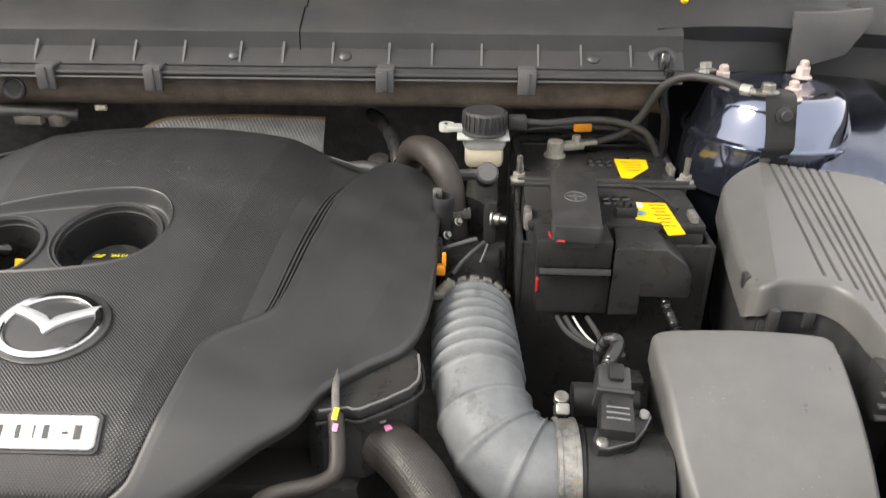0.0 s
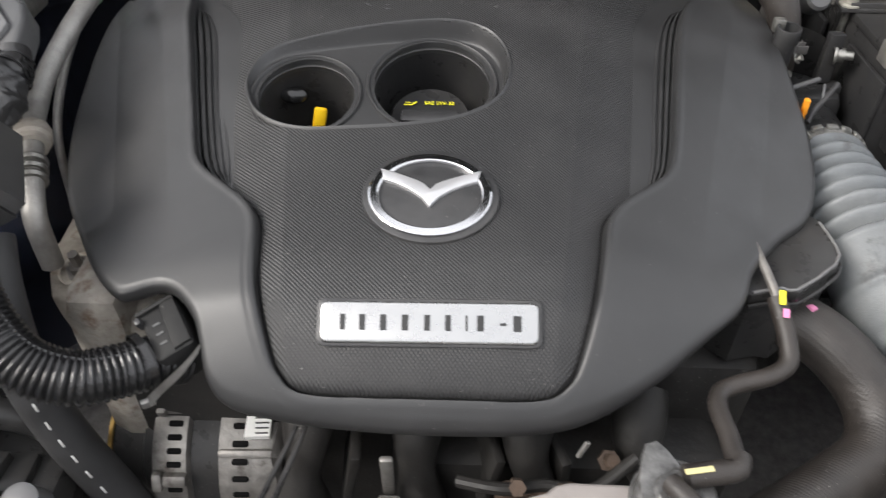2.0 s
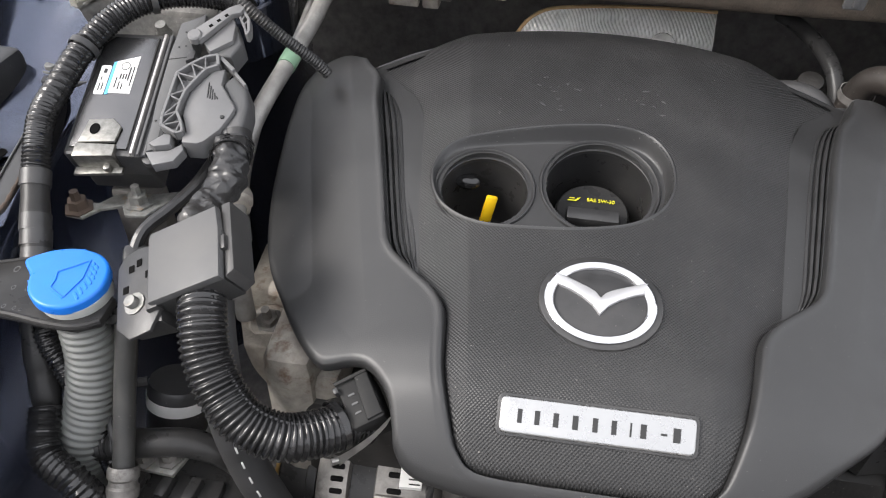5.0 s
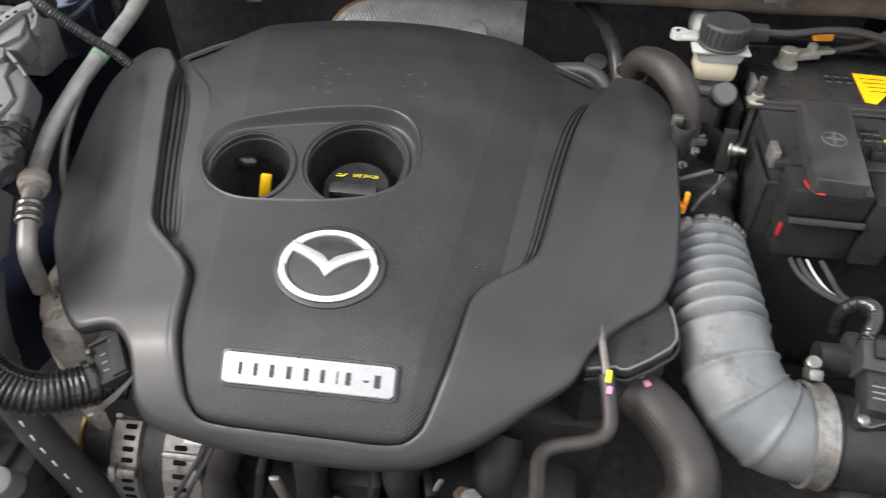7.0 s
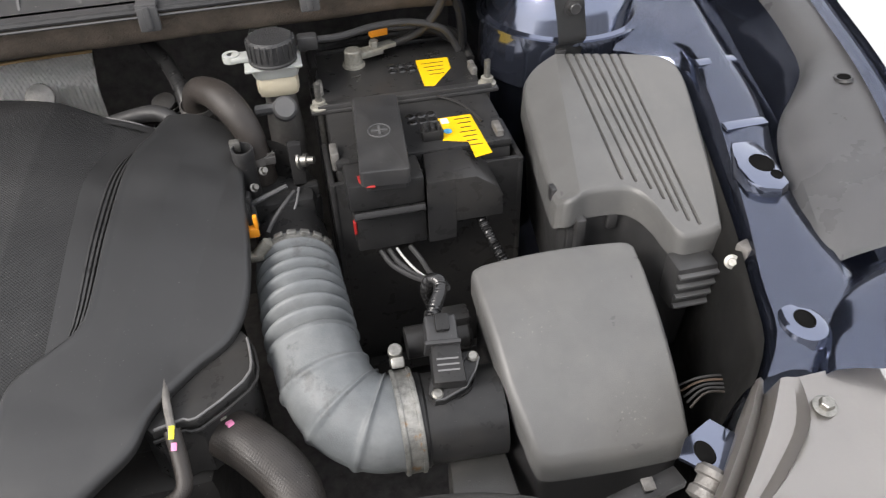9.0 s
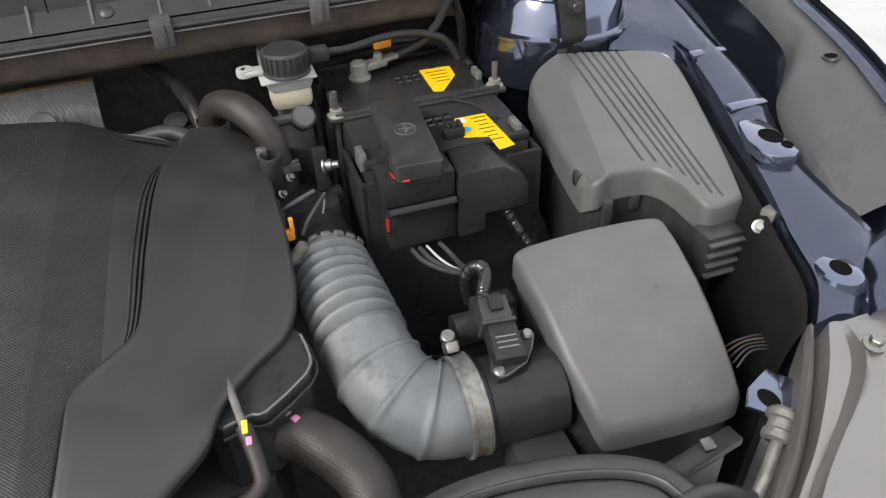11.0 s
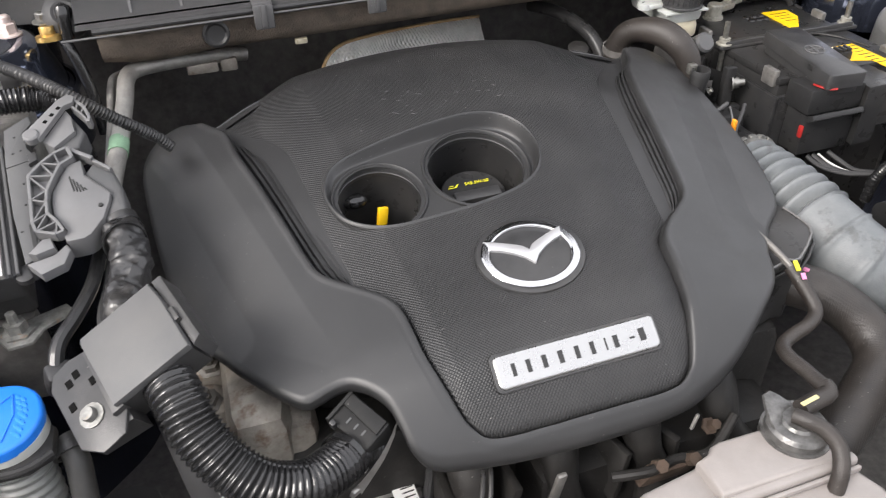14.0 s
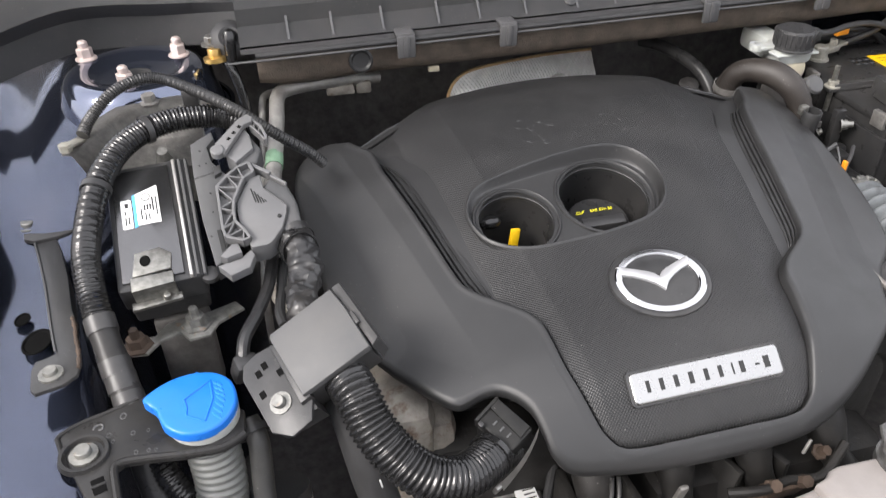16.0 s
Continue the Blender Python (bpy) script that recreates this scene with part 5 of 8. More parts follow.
mb = frame_at((0.4465, 0.050, 0.9215), (1, -0.10, 0), (0.02, -0.32, 1))
part("body", prism([(-0.0135, -0.016), (0.0135, -0.016), (0.0125, 0.020), (-0.0125, 0.020)], -0.010, 0.010, 0.003, mb), SATIN, maf)
for i in range(3):
    part("print_bar", prism([(-0.009, 0.004 - i * 0.005), (0.009, 0.004 - i * 0.005), (0.009, 0.0055 - i * 0.005), (-0.009, 0.0055 - i * 0.005)], 0.0098, 0.0104, 0, mb), GREYP, maf)
plug = part("plug", join(prism(rounded(0.027, 0.028, 0.003), -0.010, 0.012, 0.003, mb @ Matrix.Translation((-0.002, 0.031, 0))), prism(rounded(0.030, 0.004, 0.001), -0.010, 0.013, 0.001, mb @ Matrix.Translation((-0.002, 0.019, 0)))), BLACK, maf)
part("plug_lock", prism(rounded(0.012, 0.016, 0.002), 0.011, 0.016, 0.0015, mb @ Matrix.Translation((-0.001, 0.036, 0))), SATIN, plug)
for s in ((-0.021, -0.001), (0.024, 0.0)):
    part("screw", lathe([(0, 0.003), (0.0035, 0.003), (0.005, 0.0015), (0.005, 0)], m @ Matrix.Translation((s[0], s[1], 0.005)), 16), STEEL, maf, "bright screw")
for i in range(4):
    part("wire", sweep([(0.441 + i * 0.002, 0.090, 0.934), (0.445 + i * 0.0025, 0.103, 0.937), (0.452 + i * 0.002, 0.116, 0.938), (0.455, 0.124, 0.938)], 0.0018, 6), RUBBER if i != 1 else WPRINT, maf)

# throttle side clutter between cover and battery
thr = thing("throttle_body", "black and dirty metal throttle body behind the intake hose", "throttle body", (0.33, 0.27, 0.85))
part("housing", join(lathe([(0.036, 0), (0.036, 0.045), (0.03, 0.05), (0, 0.05)], frame_at((0.334, 0.238, 0.903), (0, 0, 1), (0, 1, 0)), 32), box((0.33, 0.31, 0.90), (0.07, 0.06, 0.09), 0.01)), SATIN, thr)
part("motor", lathe([(0.0, 0.05), (0.02, 0.05), (0.022, 0.045), (0.022, 0)], frame_at((0.345, 0.295, 0.885), (1, 0, 0), (0.1, 0.2, 1)), 24), SATIN, thr)
part("vent_pipe", join(lathe([(0.0098, -0.085), (0.0100, -0.012), (0.0108, -0.010), (0.0108, 0.0), (0.0102, 0.002), (0.0088, 0.002), (0.0080, -0.03), (0, -0.032)], frame_at((0.302, 0.300, 1.000), (1, 0, 0), (0, -0.10, 1)), 32)), BLACK, thr, "open black pipe end")
part("pipe_tab", box((0.2955, 0.309, 1.000), (0.010, 0.008, 0.012), 0.0015), STEEL, thr, "small steel tab")
part("shroud", skin([[(0.313 + 0.034 * math.sin(a), 0.318 + 0.012 * math.cos(a * 1.3), 0.992 - 0.5 * dz - 0.006 * a) for a in (0.0, 0.4, 0.8, 1.2, 1.57)] for dz in (0, 0.03, 0.06, 0.10, 0.14)], 0.003, 0.006), SATIN, thr)
part("post", join(box((0.3515, 0.312, 0.955), (0.014, 0.010, 0.075), 0.002), box((0.3565, 0.308, 0.925), (0.026, 0.014, 0.04), 0.003)), SATIN, thr)
part("bolt", join(lathe([(0, 0.016), (0.004, 0.016), (0.0042, 0.009), (0.0065, 0.009), (0.0068, 0.003), (0.0095, 0.002), (0.0095, 0)], frame_at((0.354, 0.310, 0.9723), (0, 0, 1), (0.9, -0.35, 0.1)), 12)), STEEL, thr, "zinc bolt")
part("arm", join(sweep([(0.300, 0.279, 0.949), (0.308, 0.277, 0.954), (0.322, 0.281, 0.957), (0.3375, 0.288, 0.9585)], 0.0026, 10, 0.003), box((0.301, 0.279, 0.935), (0.006, 0.006, 0.03), 0.002)), MIDP, thr, "grey lever arm")
for x, y, z in ((0.289, 0.303, 0.972), (0.317, 0.300, 0.972), (0.306, 0.288, 0.962), (0.290, 0.285, 0.945)):
    part("bolt", lathe([(0, 0.005), (0.003, 0.005), (0.0033, 0.004), (0.0033, 0.0015), (0.0048, 0.001), (0.0048, 0)], frame_at((x, y, z), (1, 0, 0), (0.5, -0.4, 0.5)), 8), STEEL, thr, "dull small bolt")
part("orange_lock", join(box((0.3005, 0.232, 0.952), (0.013, 0.008, 0.011), 0.002), box((0.3055, 0.232, 0.963), (0.004, 0.006, 0.014), 0.001)), ORANGE, thr, "orange connector lock")
part("spring_wire", sweep([(0.283 + 0.004 * math.cos(k * 1.25), 0.27 + 0.004 * math.sin(k * 1.25), 0.945 + k * 0.0022) for k in range(14)], 0.0014, 6, 0.003), STEEL, thr, "bright spring wire")
part("plug_row", join(*[box((0.294 + 0.002 * (i % 2), 0.262 + 0.02 * i, 0.950), (0.012, 0.014, 0.022), 0.003) for i in range(3)]), BLACK, thr)
part("guide", skin([[(0.349, 0.297, 0.948), (0.349, 0.300, 0.93)], [(0.343, 0.280, 0.938), (0.344, 0.284, 0.92)], [(0.330, 0.262, 0.927), (0.332, 0.266, 0.91)], [(0.314, 0.250, 0.915), (0.316, 0.254, 0.90)]], 0.003, 0.005), BLACK, thr)
part("guide_rim", sweep([(0.349, 0.296, 0.949), (0.343, 0.279, 0.939), (0.330, 0.261, 0.928), (0.314, 0.249, 0.916)], 0.0014, 6, 0.004), GREYP, thr)
part("wire", sweep([(0.345, 0.268, 0.965), (0.333, 0.255, 0.960), (0.322, 0.246, 0.952), (0.314, 0.236, 0.945)], 0.0024, 8), RUBBER, thr)
solid("clip_boss", join(lathe([(0, 0.014), (0.010, 0.014), (0.0125, 0.011), (0.0125, -0.006), (0, -0.006)], frame_at((0.348, 0.372, 0.997), (1, 0, 0), (0.05, -0.8, 0.6)), 28), sweep([(0.318, 0.385, 0.992), (0.335, 0.382, 0.994), (0.348, 0.378, 0.994)], 0.006, 10)), MIDP, "round grey rubber bump on the intake bracket", "grommet")

# breather hose and brake fluid reservoir
bh = thing("breather_hose", "thick brown rubber breather hose bent over the engine", "hose", (0.28, 0.37, 1.0))
part("hose", sweep([(0.256, 0.412, 0.965), (0.256, 0.410, 0.992), (0.260, 0.402, 1.012), (0.270, 0.388, 1.022), (0.286, 0.366, 1.024), (0.300, 0.346, 1.014), (0.310, 0.334, 0.993), (0.313, 0.328, 0.96), (0.314, 0.328, 0.92)], lambda s, t: 0.0150 + 0.0010 * math.cos(s * 60), 28, 0.004), BROWNR, bh)
part("spring_clamp", clip_ring((0.256, 0.410, 0.992), (0.05, -0.15, 1), 0.0166, 0.008, 0.001), VOID, bh, "dark spring clamp")
part("branch_hose", sweep([(0.198, 0.545, 1.012), (0.212, 0.515, 1.014), (0.226, 0.485, 1.010), (0.238, 0.450, 1.0), (0.244, 0.425, 0.98), (0.246, 0.41, 0.95)], 0.0085, 16), SATIN, bh, "thin black branch hose")
part("union", lathe([(0.008, -0.02), (0.012, -0.018), (0.012, -0.008), (0.015, -0.006), (0.015, 0.002), (0.011, 0.004), (0.011, 0.012), (0.013, 0.013), (0.013, 0.018), (0, 0.020)], frame_at((0.220, 0.445, 0.972), (1, 0, 0), (-0.1, -0.35, 0.9)), 20), SOOT, bh, "sooty metal union")
part("union_spring", sweep([(0.220 + 0.0155 * math.cos(k * 0.8), 0.445 + 0.0155 * math.sin(k * 0.8), 0.969 + k * 0.0008) for k in range(16)], 0.0012, 6, 0.003), CASE, bh, "wire spring clip")
part("spring_clamp", clip_ring((0.3125, 0.329, 0.972), (0.1, -0.1, -1), 0.0166, 0.008, 0.001), VOID, bh, "dark spring clamp")
for k in (-1, 1):
    part("clamp_ear", box((0.326, 0.318 + 0.004 * k, 0.974), (0.010, 0.002, 0.008), 0.0005), VOID, bh)
solid("vacuum_hose", sweep([(0.13, 0.44, 0.96), (0.17, 0.44, 0.972), (0.21, 0.43, 0.980), (0.235, 0.41, 0.97), (0.25, 0.39, 0.94)], 0.009, 14), RUBBER, "black rubber vacuum hose", "hose")
res = thing("brake_fluid_reservoir", "white translucent brake fluid reservoir with a black cap", "fluid reservoir", (0.345, 0.44, 0.90))
rcap = part("cap", join(lathe([(0.0, 0.013), (0.022, 0.013), (0.0245, 0.010), (0.0245, -0.010), (0.0255, -0.011), (0.0255, -0.013)], Matrix.Translation((0.3445, 0.417, 1.046)), 40)), CRACK, res, "ribbed black screw cap with a crackled top")
for i in range(24):
    an = i * math.pi / 12
    part("grip_rib", box((0.3445 + 0.0248 * math.cos(an), 0.417 + 0.0248 * math.sin(an), 1.048), (0.0022, 0.0022, 0.018), 0.0006, pose(0, 0, 0, 0, 0, math.degrees(an))), RUBBER, rcap)
part("tank", join(box((0.345, 0.425, 1.026), (0.050, 0.042, 0.026), 0.008), box((0.338, 0.47, 1.024), (0.035, 0.06, 0.030), 0.008)), CLEAR, res)
part("fluid_tank", box((0.345, 0.425, 1.004), (0.045, 0.038, 0.026), 0.008), FLUID, res, "yellowish lower tank with fluid")
part("flange", box((0.3435, 0.424, 1.029), (0.060, 0.048, 0.003), 0.001), CLEAR, res)
part("ear", join(box((0.312, 0.428, 1.034), (0.022, 0.018, 0.006), 0.002), lathe([(0.004, 0.004), (0.009, 0.004), (0.0095, 0.0), (0.009, -0.004), (0.004, -0.004)], Matrix.Translation((0.301, 0.430, 1.034)), 20)), CLEAR, res)
part("stand", lathe([(0.016, 0), (0.02, -0.05), (0.02, -0.12)], Matrix.Translation((0.345, 0.43, 0.995)), 20), VOID, res)
part("sensor_plug", join(box((0.383, 0.434, 1.040), (0.022, 0.016, 0.016), 0.003), sweep([(0.393, 0.436, 1.040), (0.42, 0.445, 1.036), (0.46, 0.46, 1.036), (0.50, 0.465, 1.034), (0.54, 0.468, 1.02), (0.56, 0.47, 0.99)], 0.0042, 10)), RUBBER, res, "black plug and cable")
solid("pipe_clip", box((0.466, 0.476, 1.022), (0.022, 0.008, 0.010), 0.002, pose(0, 0, 0, 0, 0, 10)), ORANGE, "orange plastic clip on the rear cables", "clip")
solid("rear_cable", sweep([(0.40, 0.50, 1.01), (0.44, 0.49, 1.018), (0.48, 0.485, 1.02), (0.53, 0.49, 1.01), (0.58, 0.50, 0.97)], 0.0035, 8), RUBBER, "black cable behind the battery", "cable")
solid("loom_right", sweep([(0.555, 0.45, 1.10), (0.552, 0.455, 1.07), (0.560, 0.46, 1.04), (0.565, 0.47, 1.0), (0.56, 0.48, 0.96)], 0.0055, 10), GLOSSY, "taped black wiring loom", "wiring loom")

# loose cables in front of the battery
for i, (mat, dx) in enumerate(((RUBBER, 0.0), (RUBBER, 0.008), (WPRINT, 0.016), (RUBBER, 0.03))):
    solid("battery_cable", sweep([(0.42 + dx, 0.232, 0.902), (0.428 + dx, 0.216, 0.895), (0.445 + dx * 0.6, 0.196, 0.893), (0.462 + dx * 0.3, 0.172, 0.902), (0.47, 0.15, 0.914)], 0.0028 if mat is RUBBER else 0.0013, 8), mat,
          "thin white lead under the fuse block" if mat is WPRINT else "black battery lead under the fuse block", "cable", "battery leads")
solid("battery_conduit", sweep([(0.520, 0.236, 0.935), (0.525, 0.222, 0.922), (0.533, 0.20, 0.905), (0.545, 0.17, 0.885)], ribbed(0.0062, 0.0015, 0.0032), 14, 0.0008), GLOSSY, "thin black corrugated conduit", "conduit")
solid("sensor_loom", sweep([(0.442, 0.092, 0.934), (0.449, 0.106, 0.938), (0.457, 0.122, 0.940), (0.459, 0.136, 0.938), (0.454, 0.148, 0.930), (0.452, 0.160, 0.905), (0.46, 0.17, 0.87)], ribbed(0.0066, 0.001, 0.003), 12, 0.001), GLOSSY, "black loom to the air flow sensor", "wiring loom")

# ---- right wing furniture ----
solid("wing_gusset", prism([(0.763, 0.197), (0.788, 0.197), (0.789, 0.163), (0.782, 0.124), (0.770, 0.116), (0.756, 0.121), (0.747, 0.134), (0.747, 0.158)], 0.975, 0.9965, 0.004), PAINT, "navy painted gusset with two holes", "bracket")
for x, y, z, r in ((0.773, 0.157, 0.9965, 0.0095), (0.7765, 0.137, 0.9965, 0.0045), (0.720, -0.008, 0.9690, 0.0068)):
    solid("body_hole", lathe([(0, 0.0002), (r * 0.97, 0.0002), (r, 0.0010), (r * 1.12, 0.0010), (r * 1.16, 0)], Matrix.Translation((x, y, z)), 24, 1.25), HOLE_SHADE, "black disc standing for the shade in a punched wing hole", "hole", "body holes")
solid("hole_flange", lathe([(0, 0.004), (0.014, 0.004), (0.0175, 0.002), (0.020, -0.006)], pose(0.7195, -0.008, 0.9648, 0, 0, 0), 32, 1.2), PAINT, "navy painted flange round a body hole", "flange")
for x, y, z in ((0.7765, 0.216, 1.0005), (0.7960, 0.318, 1.0155)):
    solid("wing_joint", box((x + 0.012, y, z), (0.046, 0.012, 0.004), 0.0015, pose(0, 0, 0, 8, 0, 2)), PAINT, "painted overlap of two wing panels", "panel joint")
cornerbolt = copy_thing(zb, pose(0.7075, 0.076, 0.958, 40, -40, 0) @ Matrix.Scale(0.55, 4))
solid("wing_tab", box((0.722, 0.081, 0.962), (0.014, 0.014, 0.018), 0.002, pose(0, 0, 0, 0, 0, 20)), VOID, "steel tab with a bolt", "bracket")
plain("wing_trim_right", skin([
    [(0.915, 0.56, 1.060), (0.920, 0.56, 1.074), (0.94, 0.56, 1.077), (0.965, 0.56, 1.072)],
    [(0.905, 0.40, 1.035), (0.910, 0.40, 1.050), (0.925, 0.40, 1.056), (0.945, 0.40, 1.055)],
    [(0.898, 0.330, 1.022), (0.903, 0.330, 1.038), (0.918, 0.330, 1.046), (0.936, 0.330, 1.048)],
    [(0.888, 0.283, 1.010), (0.894, 0.283, 1.026), (0.910, 0.283, 1.038), (0.927, 0.283, 1.041)],
    [(0.856, 0.246, 1.000), (0.862, 0.246, 1.016), (0.887, 0.244, 1.032), (0.917, 0.242, 1.036)],
    [(0.826, 0.215, 0.995), (0.832, 0.215, 1.011), (0.865, 0.213, 1.028), (0.911, 0.210, 1.032)],
    [(0.807, 0.180, 0.986), (0.813, 0.180, 1.003), (0.850, 0.180, 1.020), (0.900, 0.175, 1.025)],
    [(0.792, 0.130, 0.975), (0.798, 0.130, 0.993), (0.836, 0.130, 1.009), (0.884, 0.125, 1.013)],
    [(0.775, 0.075, 0.965), (0.782, 0.075, 0.983), (0.826, 0.070, 0.998), (0.872, 0.065, 1.002)],
    [(0.772, 0.045, 0.955), (0.780, 0.042, 0.970), (0.825, 0.040, 0.982), (0.866, 0.038, 0.987)],
], 0.004, 0.012), TRIM, "grey plastic trim along the wing", "trim")
pin = thing("trim_fixing", "moulded cup in the wing trim, blackened as shade, with a dark oval hole", "fixing", (0.889, 0.224, 1.03))
# cup is black, not trim grey, painting in the shade of its recess
part("cup", lathe([(0.0045, 0.0), (0.0060, 0.0008), (0.0072, 0.0008), (0.0082, -0.002)], pose(0.889, 0.222, 1.0340, -10, -10), 28, 1.4), BLACK, pin)
part("hole", lathe([(0, 0.0012), (0.0052, 0.0012), (0.0056, -0.001)], pose(0.889, 0.221, 1.0340, -12, -14), 20, 1.5), HOLE_SHADE, pin)
plain("headlamp_right", skin([[(0.784, 0.028, 0.94), (0.79, 0.030, 0.962), (0.83, 0.034, 0.975), (0.90, 0.03, 0.975)], [(0.752, 0.008, 0.94), (0.758, 0.006, 0.966), (0.82, 0.0, 0.985), (0.91, -0.02, 0.98)], [(0.730, -0.020, 0.94), (0.737, -0.022, 0.966), (0.80, -0.04, 0.98), (0.90, -0.06, 0.975)], [(0.716, -0.050, 0.93), (0.724, -0.052, 0.958), (0.80, -0.08, 0.965), (0.90, -0.1, 0.95)]], 0.004, 0.010), PAINT, "glossy dark headlamp housing", "headlamp")
fz = lambda y: 0.950 + 0.15 * (y + 0.05)
STATIONS = ([(.662, -.042), (.669, -.043), (.674, -.0435), (.682, -.0445), (.692, -.0455), (.697, -.046), (.702, -.0465), (.76, -.046)],
            [(.639, -.068), (.647, -.071), (.651, -.0725), (.658, -.075), (.674, -.080), (.681, -.084), (.688, -.088), (.75, -.095)],
            [(.609, -.100), (.617, -.1035), (.621, -.105), (.627, -.107), (.640, -.110), (.649, -.113), (.658, -.116), (.72, -.140)],
            [(.580, -.128), (.588, -.1315), (.592, -.133), (.597, -.134), (.604, -.136), (.612, -.138), (.620, -.141), (.69, -.175)],
            [(.550, -.152), (.557, -.156), (.561, -.157), (.565, -.158), (.571, -.160), (.578, -.163), (.585, -.167), (.66, -.215)],
            [(.500, -.190), (.507, -.194), (.511, -.196), (.516, -.198), (.524, -.201), (.532, -.204), (.540, -.208), (.62, -.26)])
front = plain("front_panel_right", skin([
    [(s[0][0] - 0.001, s[0][1], fz(s[0][1]) - 0.05)] + [(x, y, fz(y) + d) for (x, y), d in zip(s, (0.0, 0.0, -0.018, 0.001, 0.0, 0.008 if k else 0.0, 0.001, 0.002))] for k, s in enumerate(STATIONS)
], 0.003, 0.010), FRONTM, "bare steel front panel with a pressed channel", "front panel")
copy_thing(zb, pose(0.700, -0.074, 0.949, 8) @ Matrix.Scale(0.75, 4))
PIPE_LINE = [(0.605, -0.098, 0.930), (0.592, -0.108, 0.922), (0.572, -0.124, 0.912), (0.553, -0.138, 0.897), (0.541, -0.150, 0.875), (0.536, -0.162, 0.84), (0.534, -0.170, 0.79)]
nozzle = thing("filler_pipe", "dull steel pipe with a collared end by the front panel", "pipe", (0.59, -0.12, 0.85))
part("pipe", sweep(PIPE_LINE, 0.0048, 14), CASE, nozzle)
part("collar", lathe([(0, 0.012), (0.009, 0.012), (0.012, 0.009), (0.012, 0.004), (0.009, 0.003), (0.009, -0.004), (0.011, -0.006), (0.011, -0.012), (0.007, -0.014)], frame_at((0.599, -0.100, 0.927), (0, 0, 1), (0.7, 0.6, 0.5)), 16), CASE, nozzle)
pb = thing("pipe_bracket", "navy painted bracket with a hole", "bracket", (0.62, -0.08, 0.92))
part("plate", prism([(0.592, -0.072), (0.604, -0.058), (0.630, -0.046), (0.642, -0.062), (0.640, -0.085), (0.612, -0.095)], 0.918, 0.921, 0.0008), PAINT, pb)
part("hole", lathe([(0, 0.0002), (0.0062, 0.0002), (0.0068, 0.0008), (0.0075, 0)], Matrix.Translation((0.612, -0.073, 0.9212)), 20, 1.4), HOLE_SHADE, pb)
for i, mat in enumerate((RUBBER, RUST, RUBBER, RUBBER, BROWNR)):
    solid("headlamp_wire", sweep([(0.645, 0.02 - i * 0.006, 0.875), (0.660, 0.015 - i * 0.004, 0.888), (0.685, 0.012 - i * 0.005, 0.886), (0.70, 0.004 - i * 0.003, 0.87)], 0.0011, 6), mat, "thin loose wire behind the air box", "wire", "headlamp wires")
# matt black sheet added so the wing's inner wall reads dark
LINE_R = ((0.742, 0.350), (0.744, 0.281), (0.732, 0.224), (0.718, 0.164), (0.702, 0.10), (0.684, 0.04), (0.668, -0.01), (0.640, -0.045))
plain("inner_black_sheet_right", skin([[(x, y, 0.56), (x, y, 0.80), (x + 0.004, y, 0.90), (x + 0.012, y, 0.945 + 0.11 * y), (x + 0.020, y, 0.957 + 0.12 * y)] for x, y in LINE_R], 0.003, 0.02), MATTB, "black sheet added over the inner wing wall beside the air box", "liner")

solid("corner_plate", prism([(0.7264, 1.078), (0.7939, 1.100), (0.8192, 1.1437), (0.813, 1.1569), (0.77, 1.152), (0.7204, 1.1508)], -0.003, 0.003, 0.002, pose(0, 0.548, 0, 90)), COWL, "grey plastic plate at the cowl corner", "plate")
solid("washer_tube", sweep([(0.64, 0.60, 1.167), (0.692, 0.60, 1.157), (0.735, 0.592, 1.146), (0.762, 0.590, 1.139), (0.785, 0.592, 1.139), (0.819, 0.597, 1.149)], 0.0085, 14), BROWNR, "grey rubber tube along the cowl corner", "tube")
solid("cowl_fastener", lathe([(0, 0.006), (0.004, 0.005), (0.005, 0)], pose(0.585, 0.545, 1.163, 60), 12), YELLOWP, "small amber plastic fastener on the cowl", "fastener")

# ---- front of the bay ----
rh = thing("radiator_hose", "thick brownish rubber radiator hose with a double bend", "hose", (0.28, -0.02, 0.82))
RH = [(0.247, 0.078, 0.880), (0.259, 0.061, 0.886), (0.283, 0.038, 0.883), (0.304, 0.015, 0.869), (0.3115, -0.008, 0.856), (0.303, -0.030, 0.846), (0.277, -0.047, 0.838), (0.240, -0.066, 0.826), (0.205, -0.080, 0.808), (0.18, -0.092, 0.785)]
part("hose", sweep(RH, lambda s, t: 0.0218 + 0.0006 * math.exp(-((s - 0.012) / 0.004) ** 2), 36, 0.003), BRAID, rh)
part("hose_end", clip_ring((0.2485, 0.0755, 0.881), (0.5, -0.85, 0.1), 0.0228, 0.004, 0.0010), RUBBER, rh, "cut rubber end")
clampr = thing("hose_clamp", "rusty spring clamp with paint marks on the radiator hose", "clamp", (0.258, 0.060, 0.886))
part("band", clip_ring((0.2575, 0.061, 0.8855), (0.55, -0.80, 0.05), 0.0228, 0.008, 0.001), BROWNR, clampr)
for i, (x, y, z, mat) in enumerate(((0.256, 0.064, 0.909, ORANGE), (0.262, 0.056, 0.909, LEAD), (0.268, 0.049, 0.907, PINK), (0.249, 0.069, 0.905, LEAD))):
    part("paint_mark", box((x, y, z), (0.006, 0.006, 0.003), 0.001, pose(0, 0, 0, 0, 10, 30)), mat, clampr, "bright paint mark")

